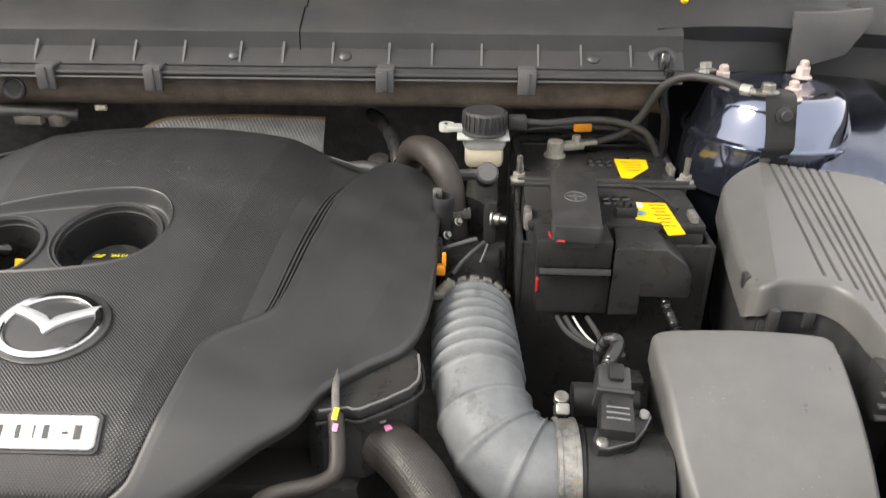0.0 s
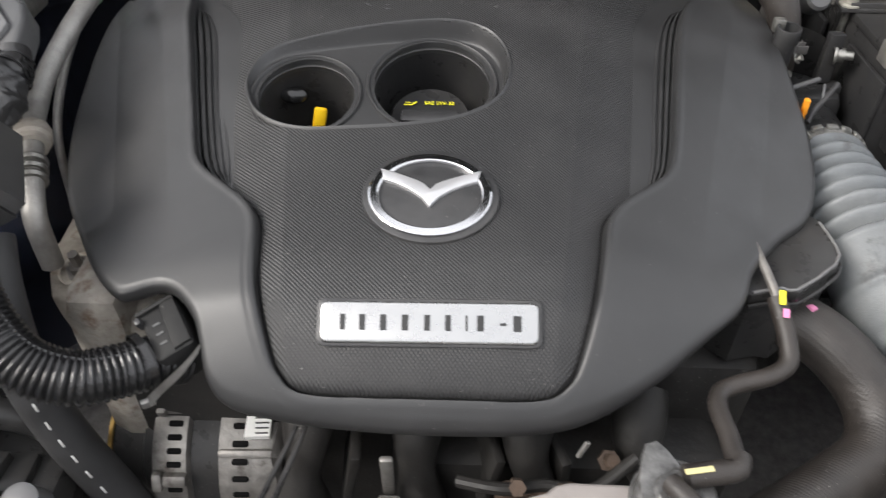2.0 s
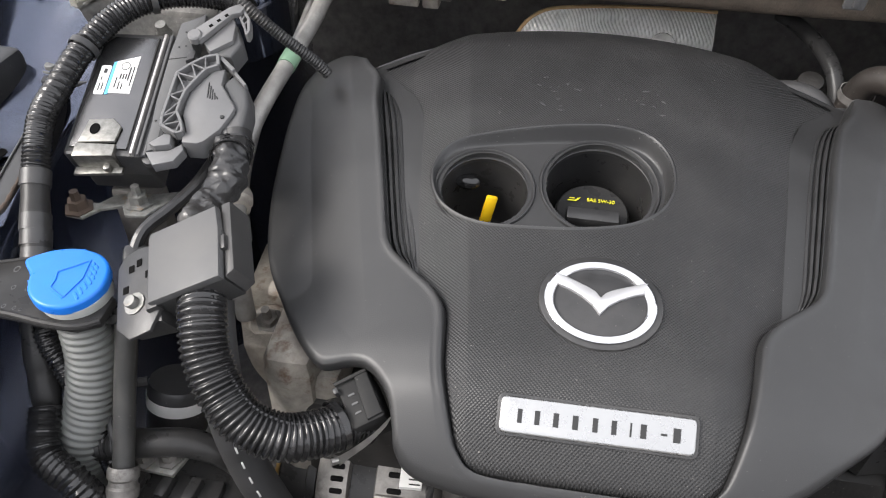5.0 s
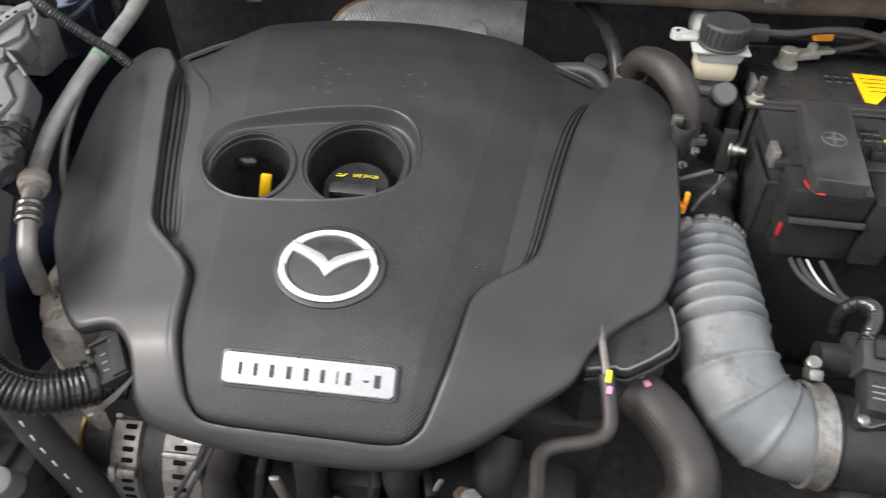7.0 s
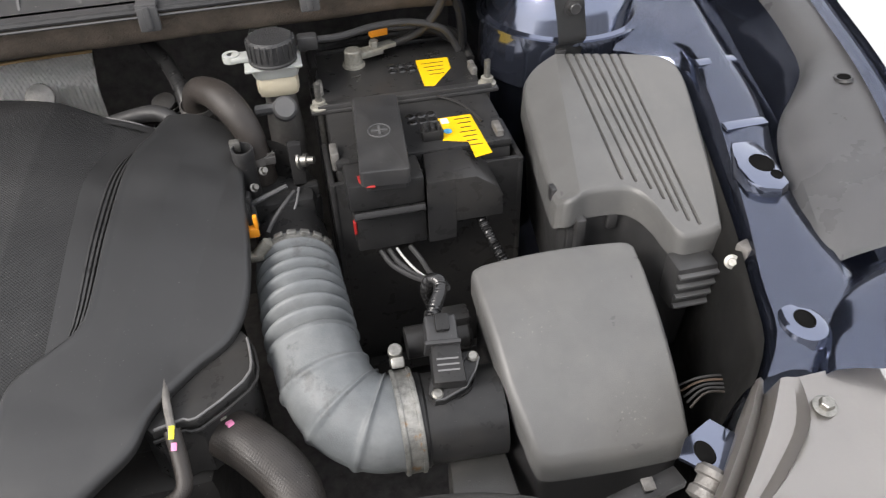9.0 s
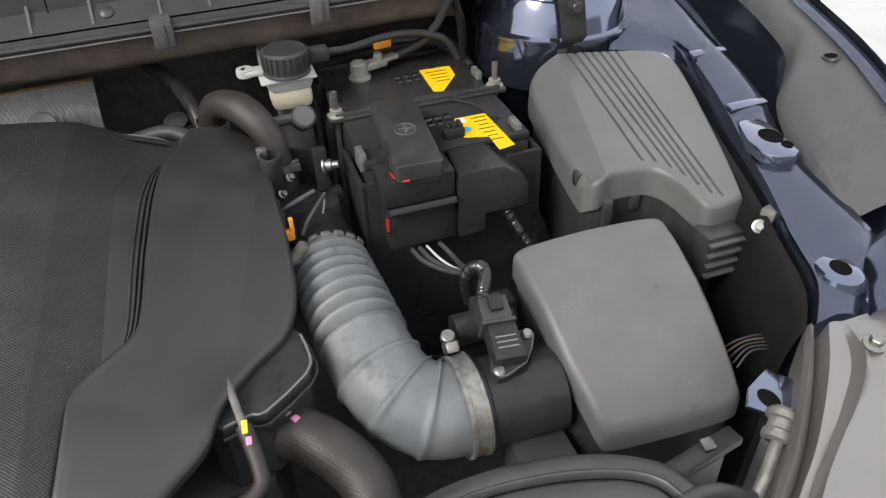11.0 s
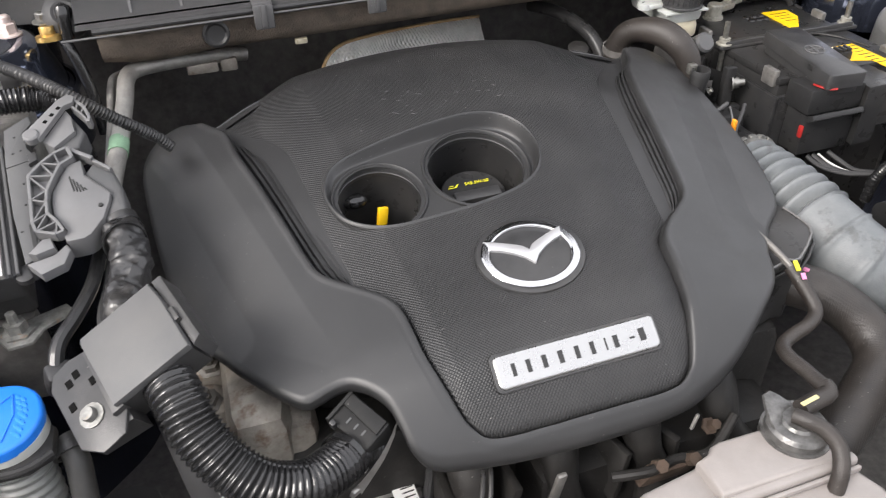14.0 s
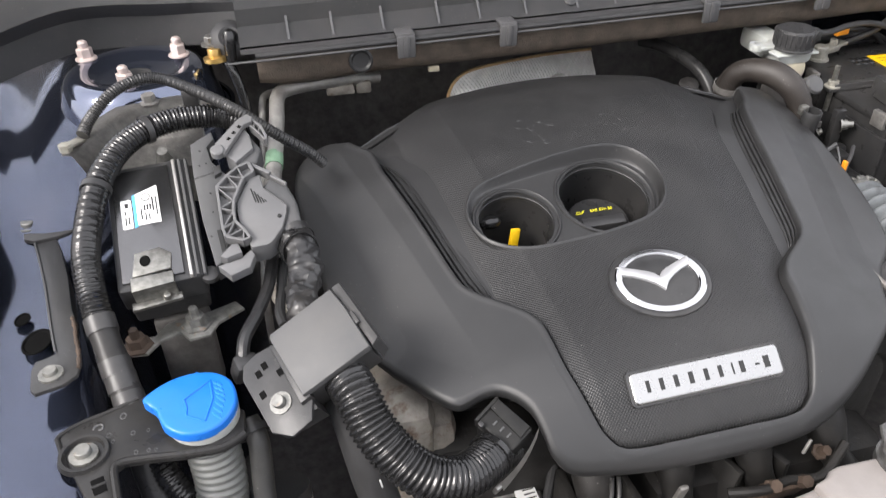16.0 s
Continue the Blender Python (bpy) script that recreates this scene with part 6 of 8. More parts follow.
TAG = material("cream_tag", (0.62, 0.56, 0.28), 0.6, vary=0.2, bump=0.05)
pipe = thing("vent_pipe", "dull metal pipe bent round the cover into a rubber elbow", "pipe", (0.20, -0.03, 0.85))
part("pipe", sweep([(0.222, 0.105, 0.945), (0.2245, 0.075, 0.942), (0.2275, 0.050, 0.938), (0.2310, 0.028, 0.931)], 0.0032, 10), CASE, pipe)
part("rubber", sweep([(0.2300, 0.033, 0.9325), (0.2345, 0.010, 0.918), (0.2340, -0.004, 0.909), (0.222, -0.012, 0.905), (0.200, -0.018, 0.903), (0.187, -0.024, 0.902), (0.182, -0.036, 0.902), (0.182, -0.060, 0.905), (0.181, -0.079, 0.907)], 0.0062, 14, 0.003), BROWNR, pipe, "grey-brown rubber hose")
part("elbow", sweep([(0.183, -0.076, 0.907), (0.180, -0.084, 0.907), (0.165, -0.087, 0.907), (0.149, -0.090, 0.907)], 0.0072, 14), BROWNR, pipe, "grey-brown rubber elbow")
part("elbow_mark", box((0.1555, -0.0900, 0.9142), (0.017, 0.0036, 0.001), 0.0003, pose(0, 0, 0, 0, 0, 10)), TAG, pipe, "pale yellow paint strip")
tag = part("tag", box((0.2312, 0.0275, 0.9375), (0.0042, 0.010, 0.0012), 0.0003, pose(0, 0, 0, 28, 0, -8)), YPRINT, pipe, "yellow tag")
part("tag_end", box((0.2322, 0.018, 0.9325), (0.0042, 0.006, 0.0012), 0.0003, pose(0, 0, 0, 35, 0, -8)), PINK, pipe, "pink tag end")

tank = thing("radiator_tank", "beige plastic radiator top tank with a pressure cap", "radiator tank", (0.09, -0.16, 0.60))
TOP = [(0.060, -0.0940), (0.0715, -0.0905), (0.0770, -0.0855), (0.0860, -0.0832), (0.150, -0.0838), (0.1625, -0.0885), (0.1680, -0.0985), (0.1705, -0.126), (0.060, -0.127)]
part("body", prism(TOP, 0.80, 0.8885, 0.004, None, 3), BEIGE, tank)
part("low_body", prism([(0.0005, -0.108), (0.0045, -0.1025), (0.013, -0.0990), (0.056, -0.0930), (0.074, -0.0895), (0.080, -0.127), (-0.005, -0.128)], 0.79, 0.8790, 0.005, None, 3), BEIGE, tank)
part("front_body", prism([(-0.012, -0.126), (0.174, -0.124), (0.184, -0.150), (0.186, -0.30), (-0.020, -0.30)], 0.78, 0.8755, 0.006, None, 3), BEIGE, tank)
part("seam", join(box((0.083, -0.1275, 0.8800), (0.186, 0.0095, 0.010), 0.0035, pose(0, 0, 0, 0, -1.2, 0.6), 3), box((0.083, -0.1345, 0.8770), (0.186, 0.004, 0.006), 0.0018, pose(0, 0, 0, 0, -1.2, 0.6))), BEIGE, tank)
for i in range(6):
    part("dimple", lathe([(0.0052, 0.0), (0.0045, 0.0008), (0.003, 0.0003), (0, 0)], Matrix.Translation((0.022 + i * 0.026, -0.150 - 0.006 * (i % 2), 0.8755)), 16), BEIGE, tank)
cap = thing("pressure_cap", "dull metal radiator pressure cap with a wing tab", "radiator cap", (0.137, -0.098, 0.89))
m = pose(0.1450, -0.0955, 0.8945, 2, 0, 0)
part("cap", join(lathe([(0, 0.009), (0.012, 0.009), (0.014, 0.007), (0.021, 0.006), (0.0235, 0.003), (0.0235, -0.006)], m, 40), lathe([(0.0, 0.0), (0.026, 0.0), (0.026, -0.008)], Matrix.Translation((0.1450, -0.0955, 0.8905)), 40)), CAPM, cap)
part("wing", prism([(-0.018, -0.006), (0.014, -0.008), (0.013, 0.006), (0.008, 0.018), (0.0035, 0.0245), (-0.0035, 0.0245), (-0.009, 0.018), (-0.015, 0.006)], 0, 0.003, 0.0012, pose(0.1390, -0.0900, 0.8985, 26, 0, 18)), CAPM, cap, "cast wing tab")
part("overflow_hose", sweep([(0.1395, -0.0945, 0.9085), (0.1440, -0.1020, 0.9095), (0.1530, -0.1120, 0.9065), (0.1575, -0.1250, 0.8990), (0.1520, -0.1370, 0.8890), (0.1480, -0.142, 0.874)], 0.0062, 14), BROWNR, cap, "grey-brown rubber overflow hose")

# air duct to the filter box
duct = thing("air_intake_duct", "black plastic air intake duct with a lipped seam", "air duct", (0.42, -0.10, 0.80))
BACK_D = [(0.304, -0.108), (0.3085, -0.088), (0.320, -0.070), (0.345, -0.058), (0.385, -0.0545), (0.425, -0.0575), (0.460, -0.066), (0.492, -0.080), (0.513, -0.098), (0.521, -0.118)]
line = smooth_line(BACK_D, 0.006)
cen = np.array((0.415, -0.16))


def duct_row(out, z, dz=0.0):
    row = []
    for p in line:
        d = p - cen
        d = d / np.hypot(*d)
        row.append((p[0] + d[0] * out, p[1] + d[1] * out, z + dz))
    return row


part("upper_shell", loft([duct_row(0.001, 0.86), duct_row(0.002, 0.895), duct_row(0.0015, 0.908), duct_row(-0.001, 0.9165), duct_row(-0.0080, 0.9210), duct_row(-0.0185, 0.9225), duct_row(-0.0195, 0.9215), duct_row(-0.0197, 0.916)]), DUCTP, duct, angle=60)
part("seam_lip", loft([duct_row(-0.0194, 0.918), duct_row(-0.0198, 0.9245), duct_row(-0.0212, 0.9255), duct_row(-0.0228, 0.9245), duct_row(-0.0230, 0.916)]), DUCTP, duct, angle=60)
part("seam_groove", loft([duct_row(-0.0229, 0.9175), duct_row(-0.0240, 0.9165), duct_row(-0.0253, 0.9175)]), HOLE_SHADE, duct, angle=60)
part("lower_shell", loft([duct_row(-0.0250, 0.914), duct_row(-0.0254, 0.9195), duct_row(-0.0290, 0.9215), duct_row(-0.0390, 0.9215), duct_row(-0.045, 0.9195), duct_row(-0.07, 0.915)] + [[(cen[0] + (p[0] - cen[0]) * 0.72, -0.20 + 0.5 * (p[1] + 0.12), 0.907) for p in line], [(cen[0] + (p[0] - cen[0]) * 0.72, -0.31, 0.885) for p in line]]), DUCTP, duct, angle=60)
part("side_shell", loft([duct_row(-0.026, 0.917), duct_row(-0.024, 0.87), duct_row(-0.024, 0.80)]), BLACK, duct, angle=60)
solid("duct_bar", sweep([(0.36, -0.205, 0.925), (0.42, -0.165, 0.930), (0.47, -0.14, 0.927), (0.50, -0.128, 0.92), (0.53, -0.125, 0.915), (0.555, -0.135, 0.905)], 0.0062, 12), BLACK, "black bonnet support rod lying over the duct", "support rod")
lever = thing("latch_bracket", "black plastic bracket with a steel clip behind the duct", "bracket", (0.57, -0.05, 0.80))
part("beam", join(box((0.565, -0.055, 0.838), (0.12, 0.018, 0.010), 0.002, pose(0, 0, 0, 0, 0, 12)), box((0.565, -0.055, 0.80), (0.09, 0.012, 0.07), 0.002, pose(0, 0, 0, 0, 0, 12))), BLACK, lever)
part("clip", join(box((0.592, -0.047, 0.845), (0.011, 0.011, 0.003), 0.001, pose(0, 0, 0, 15)), box((0.590, -0.053, 0.833), (0.010, 0.003, 0.02), 0.001)), CASE, lever, "steel clip")

# alternator
alt = thing("alternator", "grimy aluminium alternator with slotted end casings", "alternator", (-0.19, 0.055, 0.62))
ax = frame_at((-0.228, 0.055, 0.715), (0, 0, 1), (1, 0.03, 0)) @ Matrix.Diagonal((1.13, 1.13, 1, 1))
part("pulley", lathe([(0, -0.040), (0.040, -0.040), (0.043, -0.036), (0.043, -0.012), (0.046, -0.010), (0.046, -0.002), (0.03, 0.0), (0, 0.0)], ax, 40), SATIN, alt)
part("pulley_edge", lathe([(0.041, -0.041), (0.0445, -0.041), (0.0445, -0.038), (0.041, -0.038)], ax, 40), BRASS, alt)
part("end_casing", lathe([(0.02, -0.002), (0.050, 0.0), (0.061, 0.003), (0.0640, 0.008), (0.0640, 0.031), (0.058, 0.034)], ax, 56), CASE, alt)
part("stator", lathe([(0.057, 0.032), (0.0600, 0.034), (0.0600, 0.056), (0.057, 0.058)], ax, 56), SATIN, alt, "dark steel stator ring")
part("end_casing", lathe([(0.058, 0.055), (0.0640, 0.057), (0.0640, 0.085), (0.061, 0.104), (0.05, 0.115), (0, 0.117)], ax, 56), CASE, alt)
for i in range(8):
    lug = join(box((0, 0, 0.019), (0.012, 0.010, 0.027), 0.003), box((0.004, 0, 0.010), (0.008, 0.014, 0.008), 0.002))
    lug.transform(ax @ Matrix.Rotation(2 * math.pi * (i + 0.35) / 8, 4, "Z") @ Matrix.Translation((0.0635, 0, 0)))
    part("casing_lug", lug, CASE, alt)
for i in range(42):
    sl = box((0, 0, 0), (0.008, 0.0050, 0.0125), 0.0020)
    sl.transform(ax @ Matrix.Rotation(2 * math.pi * i / 42, 4, "Z") @ Matrix.Translation((0.0612, 0, 0.0215)))
    part("vent_slot", sl, HOLE_SHADE, alt, "black inset standing for the shade in a vent slot")
for i in range(32):
    sl = box((0, 0, 0), (0.008, 0.0052, 0.014), 0.0022)
    sl.transform(ax @ Matrix.Rotation(2 * math.pi * (i + 0.4) / 32, 4, "Z") @ Matrix.Translation((0.0614, 0, 0.074)))
    part("vent_slot", sl, HOLE_SHADE, alt, "black inset standing for the shade in a vent slot")
for i in range(9):
    rb = box((0, 0, 0), (0.006, 0.006, 0.05), 0.002)
    rb.transform(ax @ Matrix.Rotation(2 * math.pi * (i + 0.1) / 9, 4, "Z") @ Matrix.Translation((0.0645, 0, 0.082)))
    part("casing_rib", rb, CASE, alt)
lm = frame_at((-0.1385, 0.022, 0.7835), (1, 0.06, 0), (0, -0.12, 1))
st = part("label", prism([(-0.010, -0.0095), (0.010, -0.0095), (0.010, 0.0095), (-0.010, 0.0095)], -0.004, 0.0006, 0, lm), WHITE, alt, "white paper label")
for i in range(4):
    part("print_bar", prism([(-0.003 + 0.0005 * i, 0.0075 - i * 0.0045), (0.0085, 0.0075 - i * 0.0045), (0.0085, 0.0062 - i * 0.0045), (-0.003 + 0.0005 * i, 0.0062 - i * 0.0045)], 0.0005, 0.0009, 0, lm), INK, st)
part("mount_ear", box((-0.150, 0.085, 0.768), (0.05, 0.03, 0.016), 0.004, pose(0, 0, 0, -18)), CASE, alt)
part("cable", sweep([(-0.145, -0.005, 0.66), (-0.128, 0.01, 0.74), (-0.112, 0.03, 0.80), (-0.10, 0.05, 0.84)], 0.005, 10), RUBBER, alt, "black cable")

# drive side hoses and mount
mount = thing("engine_mount", "dirty rust-stained aluminium engine mount with studs", "engine mount", (-0.25, 0.05, 0.80))
part("casting", skin([
    [(-0.326, 0.215, 0.862), (-0.30, 0.215, 0.868), (-0.26, 0.215, 0.868), (-0.215, 0.215, 0.862)],
    [(-0.322, 0.165, 0.866), (-0.30, 0.165, 0.869), (-0.26, 0.165, 0.869), (-0.215, 0.165, 0.864)],
    [(-0.317, 0.118, 0.867), (-0.298, 0.118, 0.869), (-0.258, 0.118, 0.869), (-0.215, 0.118, 0.866)],
    [(-0.304, 0.086, 0.866), (-0.288, 0.084, 0.868), (-0.252, 0.084, 0.868), (-0.214, 0.080, 0.866)],
    [(-0.300, 0.078, 0.860), (-0.286, 0.076, 0.862), (-0.250, 0.075, 0.862), (-0.214, 0.073, 0.860)],
    [(-0.292, 0.072, 0.842), (-0.280, 0.070, 0.842), (-0.248, 0.069, 0.842), (-0.215, 0.068, 0.842)],
    [(-0.282, 0.070, 0.826), (-0.270, 0.068, 0.822), (-0.246, 0.067, 0.819), (-0.217, 0.066, 0.817)],
], 0.010, 0.008), ALUD, mount)
part("boss", join(lathe([(0.022, -0.01), (0.021, 0.0), (0.017, 0.004), (0, 0.004)], frame_at((-0.2850, 0.1050, 0.868), (1, 0, 0), (0, -0.25, 1)), 28), lathe([(0.024, -0.01), (0.02, 0.003), (0, 0.004)], frame_at((-0.2800, 0.1480, 0.868), (1, 0, 0), (0, -0.2, 1)), 28)), ALUD, mount)
part("recess_ring", lathe([(0.005, 0.001), (0.0065, 0.0018), (0.008, 0.0005)], frame_at((-0.318, 0.140, 0.862), (1, 0, 0), (-0.4, -0.4, 1)), 24), ALUD, mount)
part("recess_ring", lathe([(0.005, 0.001), (0.0065, 0.0018), (0.008, 0.0005)], frame_at((-0.246, 0.0665, 0.838), (1, 0, 0), (0, -1, 0.15)), 24), ALUD, mount)
for x, y, z in ((-0.2850, 0.1050, 0.871), (-0.2800, 0.1480, 0.871)):
    part("nut", lathe([(0, 0.022), (0.0042, 0.022), (0.0045, 0.009), (0.0085, 0.009), (0.009, 0.003), (0.013, 0.002), (0.013, 0)], frame_at((x, y, z), (1, 0, 0), (0, -0.25, 1)), 6), CASE, mount, "grimy stud nut")
CH = [(-0.300, 0.045, 0.955), (-0.292, 0.02, 0.93), (-0.283, -0.002, 0.88), (-0.270, -0.012, 0.82), (-0.245, -0.02, 0.75), (-0.21, -0.03, 0.66)]
cool = thing("coolant_hose", "black rubber coolant hose with pale printed dashes", "hose", (-0.26, -0.01, 0.80))
part("hose", sweep(CH, 0.0165, 24), RUBBER, cool)
line = smooth_line(CH, 0.009)
for i, p in enumerate(line[7:30]):
    if i % 2 == 0:
        q = line[8 + i] - line[7 + i]
        out = np.array((0.35, -0.85, 0.40))
        out = out - q * (out @ q) / (q @ q)
        c = p + 0.0165 * out / np.linalg.norm(out)
        part("print_dash", box((0, 0, 0), (0.0016, 0.0075, 0.0006), 0.0002, Matrix()), WPRINT, cool, "pale printed dash").matrix_basis = frame_at(tuple(c), tuple(np.cross(q, out)), tuple(out))


# ---- control unit side ----
COND = [(-0.297, 0.030, 0.984), (-0.289, 0.008, 0.978), (-0.281, -0.012, 0.962), (-0.267, -0.028, 0.944), (-0.247, -0.040, 0.928), (-0.221, -0.039, 0.915), (-0.199, -0.025, 0.906), (-0.184, -0.010, 0.898), (-0.171, 0.002, 0.888)]
cond = thing("wiring_conduit", "shiny black corrugated wiring conduit", "conduit", (-0.24, -0.02, 0.92))
part("corrugated_tube", sweep(COND, ribbed(0.0182, 0.0024, 0.0044, 0, 0, 0.6), 28, 0.0007), GLOSSY, cond, angle=60)
part("split_seam", sweep([(p[0] + 0.0085, p[1] + 0.004, p[2] + 0.0135) for p in COND], 0.0016, 6, 0.004), GLOSSY, cond, "raised split seam")
part("tape_end", clip_ring((-0.1885, -0.0145, 0.9035), (0.72, 0.69, -0.1), 0.0186, 0.005, 0.001), GLOSSY, cond, "band of black tape")
con = thing("conduit_end", "black plastic conduit clamp at the engine cover", "connector", (-0.172, 0.0, 0.92))
m = frame_at((-0.1735, -0.001, 0.9215), (0.80, 0.50, 0.10), (-0.13, -0.36, 0.92))
part("shell", prism(rounded(0.027, 0.040, 0.003), -0.038, 0.0, 0.0025, m), MATTB, con)
part("hood", prism([(0.000, -0.0180), (0.0125, -0.0175), (0.0125, 0.0178), (0.002, 0.0192)], -0.020, 0.0024, 0.0014, m), MATTB, con)
part("hinge_lip", prism([(-0.0135, 0.0165), (0.0130, 0.0170), (0.0130, 0.0200), (-0.0145, 0.0195)], -0.012, 0.0032, 0.0008, m), MATTB, con)
part("latch_post", box((0, 0, 0), (0.004, 0.005, 0.010), 0.001, None), BLACK, con).matrix_basis = m @ Matrix.Translation((-0.0140, 0.0125, 0.0))
for i in range(2):
    for k in range(3):
        part("print_bar", prism([(-0.007 + i * 0.008, -0.010 + k * 0.0075), (-0.002 + i * 0.008, -0.010 + k * 0.0075), (-0.002 + i * 0.008, -0.0085 + k * 0.0075), (-0.007 + i * 0.008, -0.0085 + k * 0.0075)], -0.0002, 0.0006, 0, m), MIDP, con)
part("stay", join(skin([[(-0.146, -0.010, 0.922), (-0.150, -0.016, 0.914)], [(-0.158, -0.021, 0.911), (-0.161, -0.025, 0.902)], [(-0.172, -0.029, 0.900), (-0.174, -0.032, 0.891)], [(-0.184, -0.031, 0.888), (-0.183, -0.034, 0.880)]], 0.0016, 0.004), box((-0.186, -0.030, 0.880), (0.009, 0.004, 0.010), 0.001, pose(0, 0, 0, 20, 0, 30))), ALU, con, "bent aluminium stay")

hbox = thing("harness_box", "grey plastic harness box on a bracket beside the cover", "junction box", (-0.31, 0.04, 0.96))
o = Vector((-0.3115, 0.0405, 1.0085))
ux = (Vector((-0.273, 0.02, 1.015)) - Vector((-0.325, 0.007, 0.989))).normalized()
uy = (Vector((-0.349, 0.062, 1.003)) - Vector((-0.325, 0.007, 0.989))).normalized()
m = frame_at(o, ux, ux.cross(uy))
LIDP = [(-0.0305, -0.0300), (0.0300, -0.0315), (0.0315, 0.0100), (0.0300, 0.0300), (-0.0280, 0.0300), (-0.0300, 0.0260)]
lid = part("lid", prism(LIDP, -0.006, 0.0005, 0.0014, m), MIDP, hbox, "matt grey lid")
part("body", prism([(x * 0.97, y * 0.97) for x, y in LIDP], -0.034, -0.006, 0.001, m), BLACK, hbox)
part("latch", prism([(0.030, -0.008), (0.0345, -0.008), (0.0345, 0.004), (0.030, 0.004)], -0.012, -0.002, 0.001, m), BLACK, hbox)
part("side_wall", prism([(0.0310, -0.030), (0.0385, -0.026), (0.0385, 0.034), (0.0310, 0.034)], -0.032, -0.006, 0.001, m), BLACK, hbox)
br = part("bracket", join(prism([(-0.066, 0.018), (-0.060, 0.028), (-0.047, 0.030), (-0.030, 0.027), (-0.026, -0.030), (-0.036, -0.046), (-0.054, -0.047), (-0.066, -0.034)], -0.012, -0.009, 0.0012, m),
                          prism([(-0.036, -0.032), (-0.026, -0.032), (-0.026, 0.024), (-0.034, 0.024)], -0.012, -0.004, 0.002, m), prism([(-0.064, -0.034), (-0.028, -0.040), (-0.030, 0.020), (-0.060, 0.020)], -0.034, -0.012, 0.002, m)), BLACK, hbox, "dirty black bracket plate with slots")
for x, y in ((-0.053, 0.013), (-0.046, 0.016), (-0.058, -0.004), (-0.038, 0.003)):
    part("slot", prism([(x - 0.002, y - 0.003), (x + 0.0026, y - 0.003), (x + 0.0026, y + 0.003), (x - 0.002, y + 0.003)], -0.0092, -0.0085, 0, m), HOLE_SHADE, br)
part("bolt", lathe([(0, 0.008), (0.0055, 0.008), (0.006, 0.007), (0.006, 0.002), (0.0105, 0.0015), (0.0105, 0)], m @ Matrix.Translation((-0.049, -0.019, -0.009)) @ Matrix.Scale(0.85, 4), 12), CLAMP, br, "weathered flange bolt")
part("foot", box((-0.335, 0.04, 0.955), (0.03, 0.03, 0.02), 0.002), BLACK, hbox)

# taped looms between the plugs and the harness box
def crinkle(bm, deep, size):
    """Loose folds pressed into a mesh, deep metres, size metres apart."""
    bm.normal_update()
    for v, n in [(v, v.normal.copy()) for v in bm.verts]:
        q = v.co / size
        v.co += n * deep * (noise.noise(q) + 0.5 * abs(noise.noise(q * 2.3)))
    return bm


solid("taped_loom", crinkle(sweep([(-0.322, 0.168, 1.012), (-0.314, 0.150, 1.020), (-0.311, 0.130, 1.008), (-0.318, 0.105, 1.004), (-0.318, 0.080, 1.006), (-0.312, 0.062, 0.998)], lambda s, t: 0.0140 + 0.0015 * math.sin(s * 60), 32, 0.0012), 0.0045, 0.011), TAPE, "black taped wiring loom", "wiring loom")
solid("loom_strand", sweep([(-0.338, 0.175, 1.0), (-0.345, 0.14, 0.992), (-0.356, 0.11, 0.988), (-0.368, 0.085, 0.984), (-0.372, 0.07, 0.972)], 0.0055, 10), TAPE, "black cable branching from the loom", "cable")
solid("loom_strand", sweep([(-0.330, 0.172, 0.995), (-0.335, 0.14, 0.985), (-0.338, 0.11, 0.985), (-0.335, 0.085, 0.99)], 0.0045, 10), RUBBER, "black cable branching from the loom", "cable")
solid("loom_plug", box((-0.371, 0.070, 0.966), (0.020, 0.016, 0.024), 0.004, pose(0, 0, 0, 20, 10, 20)), BLACK, "black rubber boot at the loom end", "cable boot")
for i in range(3):
    solid("loom_tape", clip_ring((-0.3155 + 0.001 * i, 0.158 - i * 0.006, 1.017 + i * 0.0012), (0.35, -1, 0.25), 0.0158, 0.0035, 0.0008), GLOSSY, "band of black tape round the loom", "tape", "loom tape bands")

# engine control unit
ecu = thing("engine_control_unit", "dark aluminium engine control unit with a black frame", "control unit", (-0.43, 0.21, 0.96))
E = frame_at((-0.4385, 0.217, 1.0245), (0.996, 0.087, 0.02), Vector((0.996, 0.087, 0.02)).cross(Vector((-0.085, 0.93, 0.357))))
part("body", prism(rounded(0.072, 0.138, 0.004), -0.026, 0.002, 0.003, E), BLACK, ecu)
face = part("face", prism([(-0.031, -0.062), (0.020, -0.063), (0.020, 0.062), (-0.022, 0.062), (-0.031, 0.052)], 0.001, 0.0045, 0.0012, E), ECUM, ecu, "plain dark aluminium face")
lab = part("sticker", prism([(-0.0120, -0.004), (0.0078, -0.004), (0.0078, 0.039), (-0.0120, 0.032)], 0.0044, 0.0050, 0, E), WHITE, face, "white sticker with a blue stripe")
part("stripe", prism([(-0.0148, -0.006), (-0.0120, -0.005), (-0.0120, 0.032), (-0.0148, 0.031)], 0.0044, 0.0051, 0, E), LBLUE, lab, "blue stripe")
part("sticker", prism(rounded(0.0092, 0.033, 0.0015), 0.0044, 0.0050, 0, E @ Matrix.Translation((-0.0205, 0.0105, 0))), WHITE, face, "white sticker")
part("print_ring", ring(ellipse(-0.0030, 0.027, 0.0042, 0.0046, 20), ellipse(-0.0030, 0.027, 0.0034, 0.0038, 20), 0.0048, 0.0053, E), INK, lab)
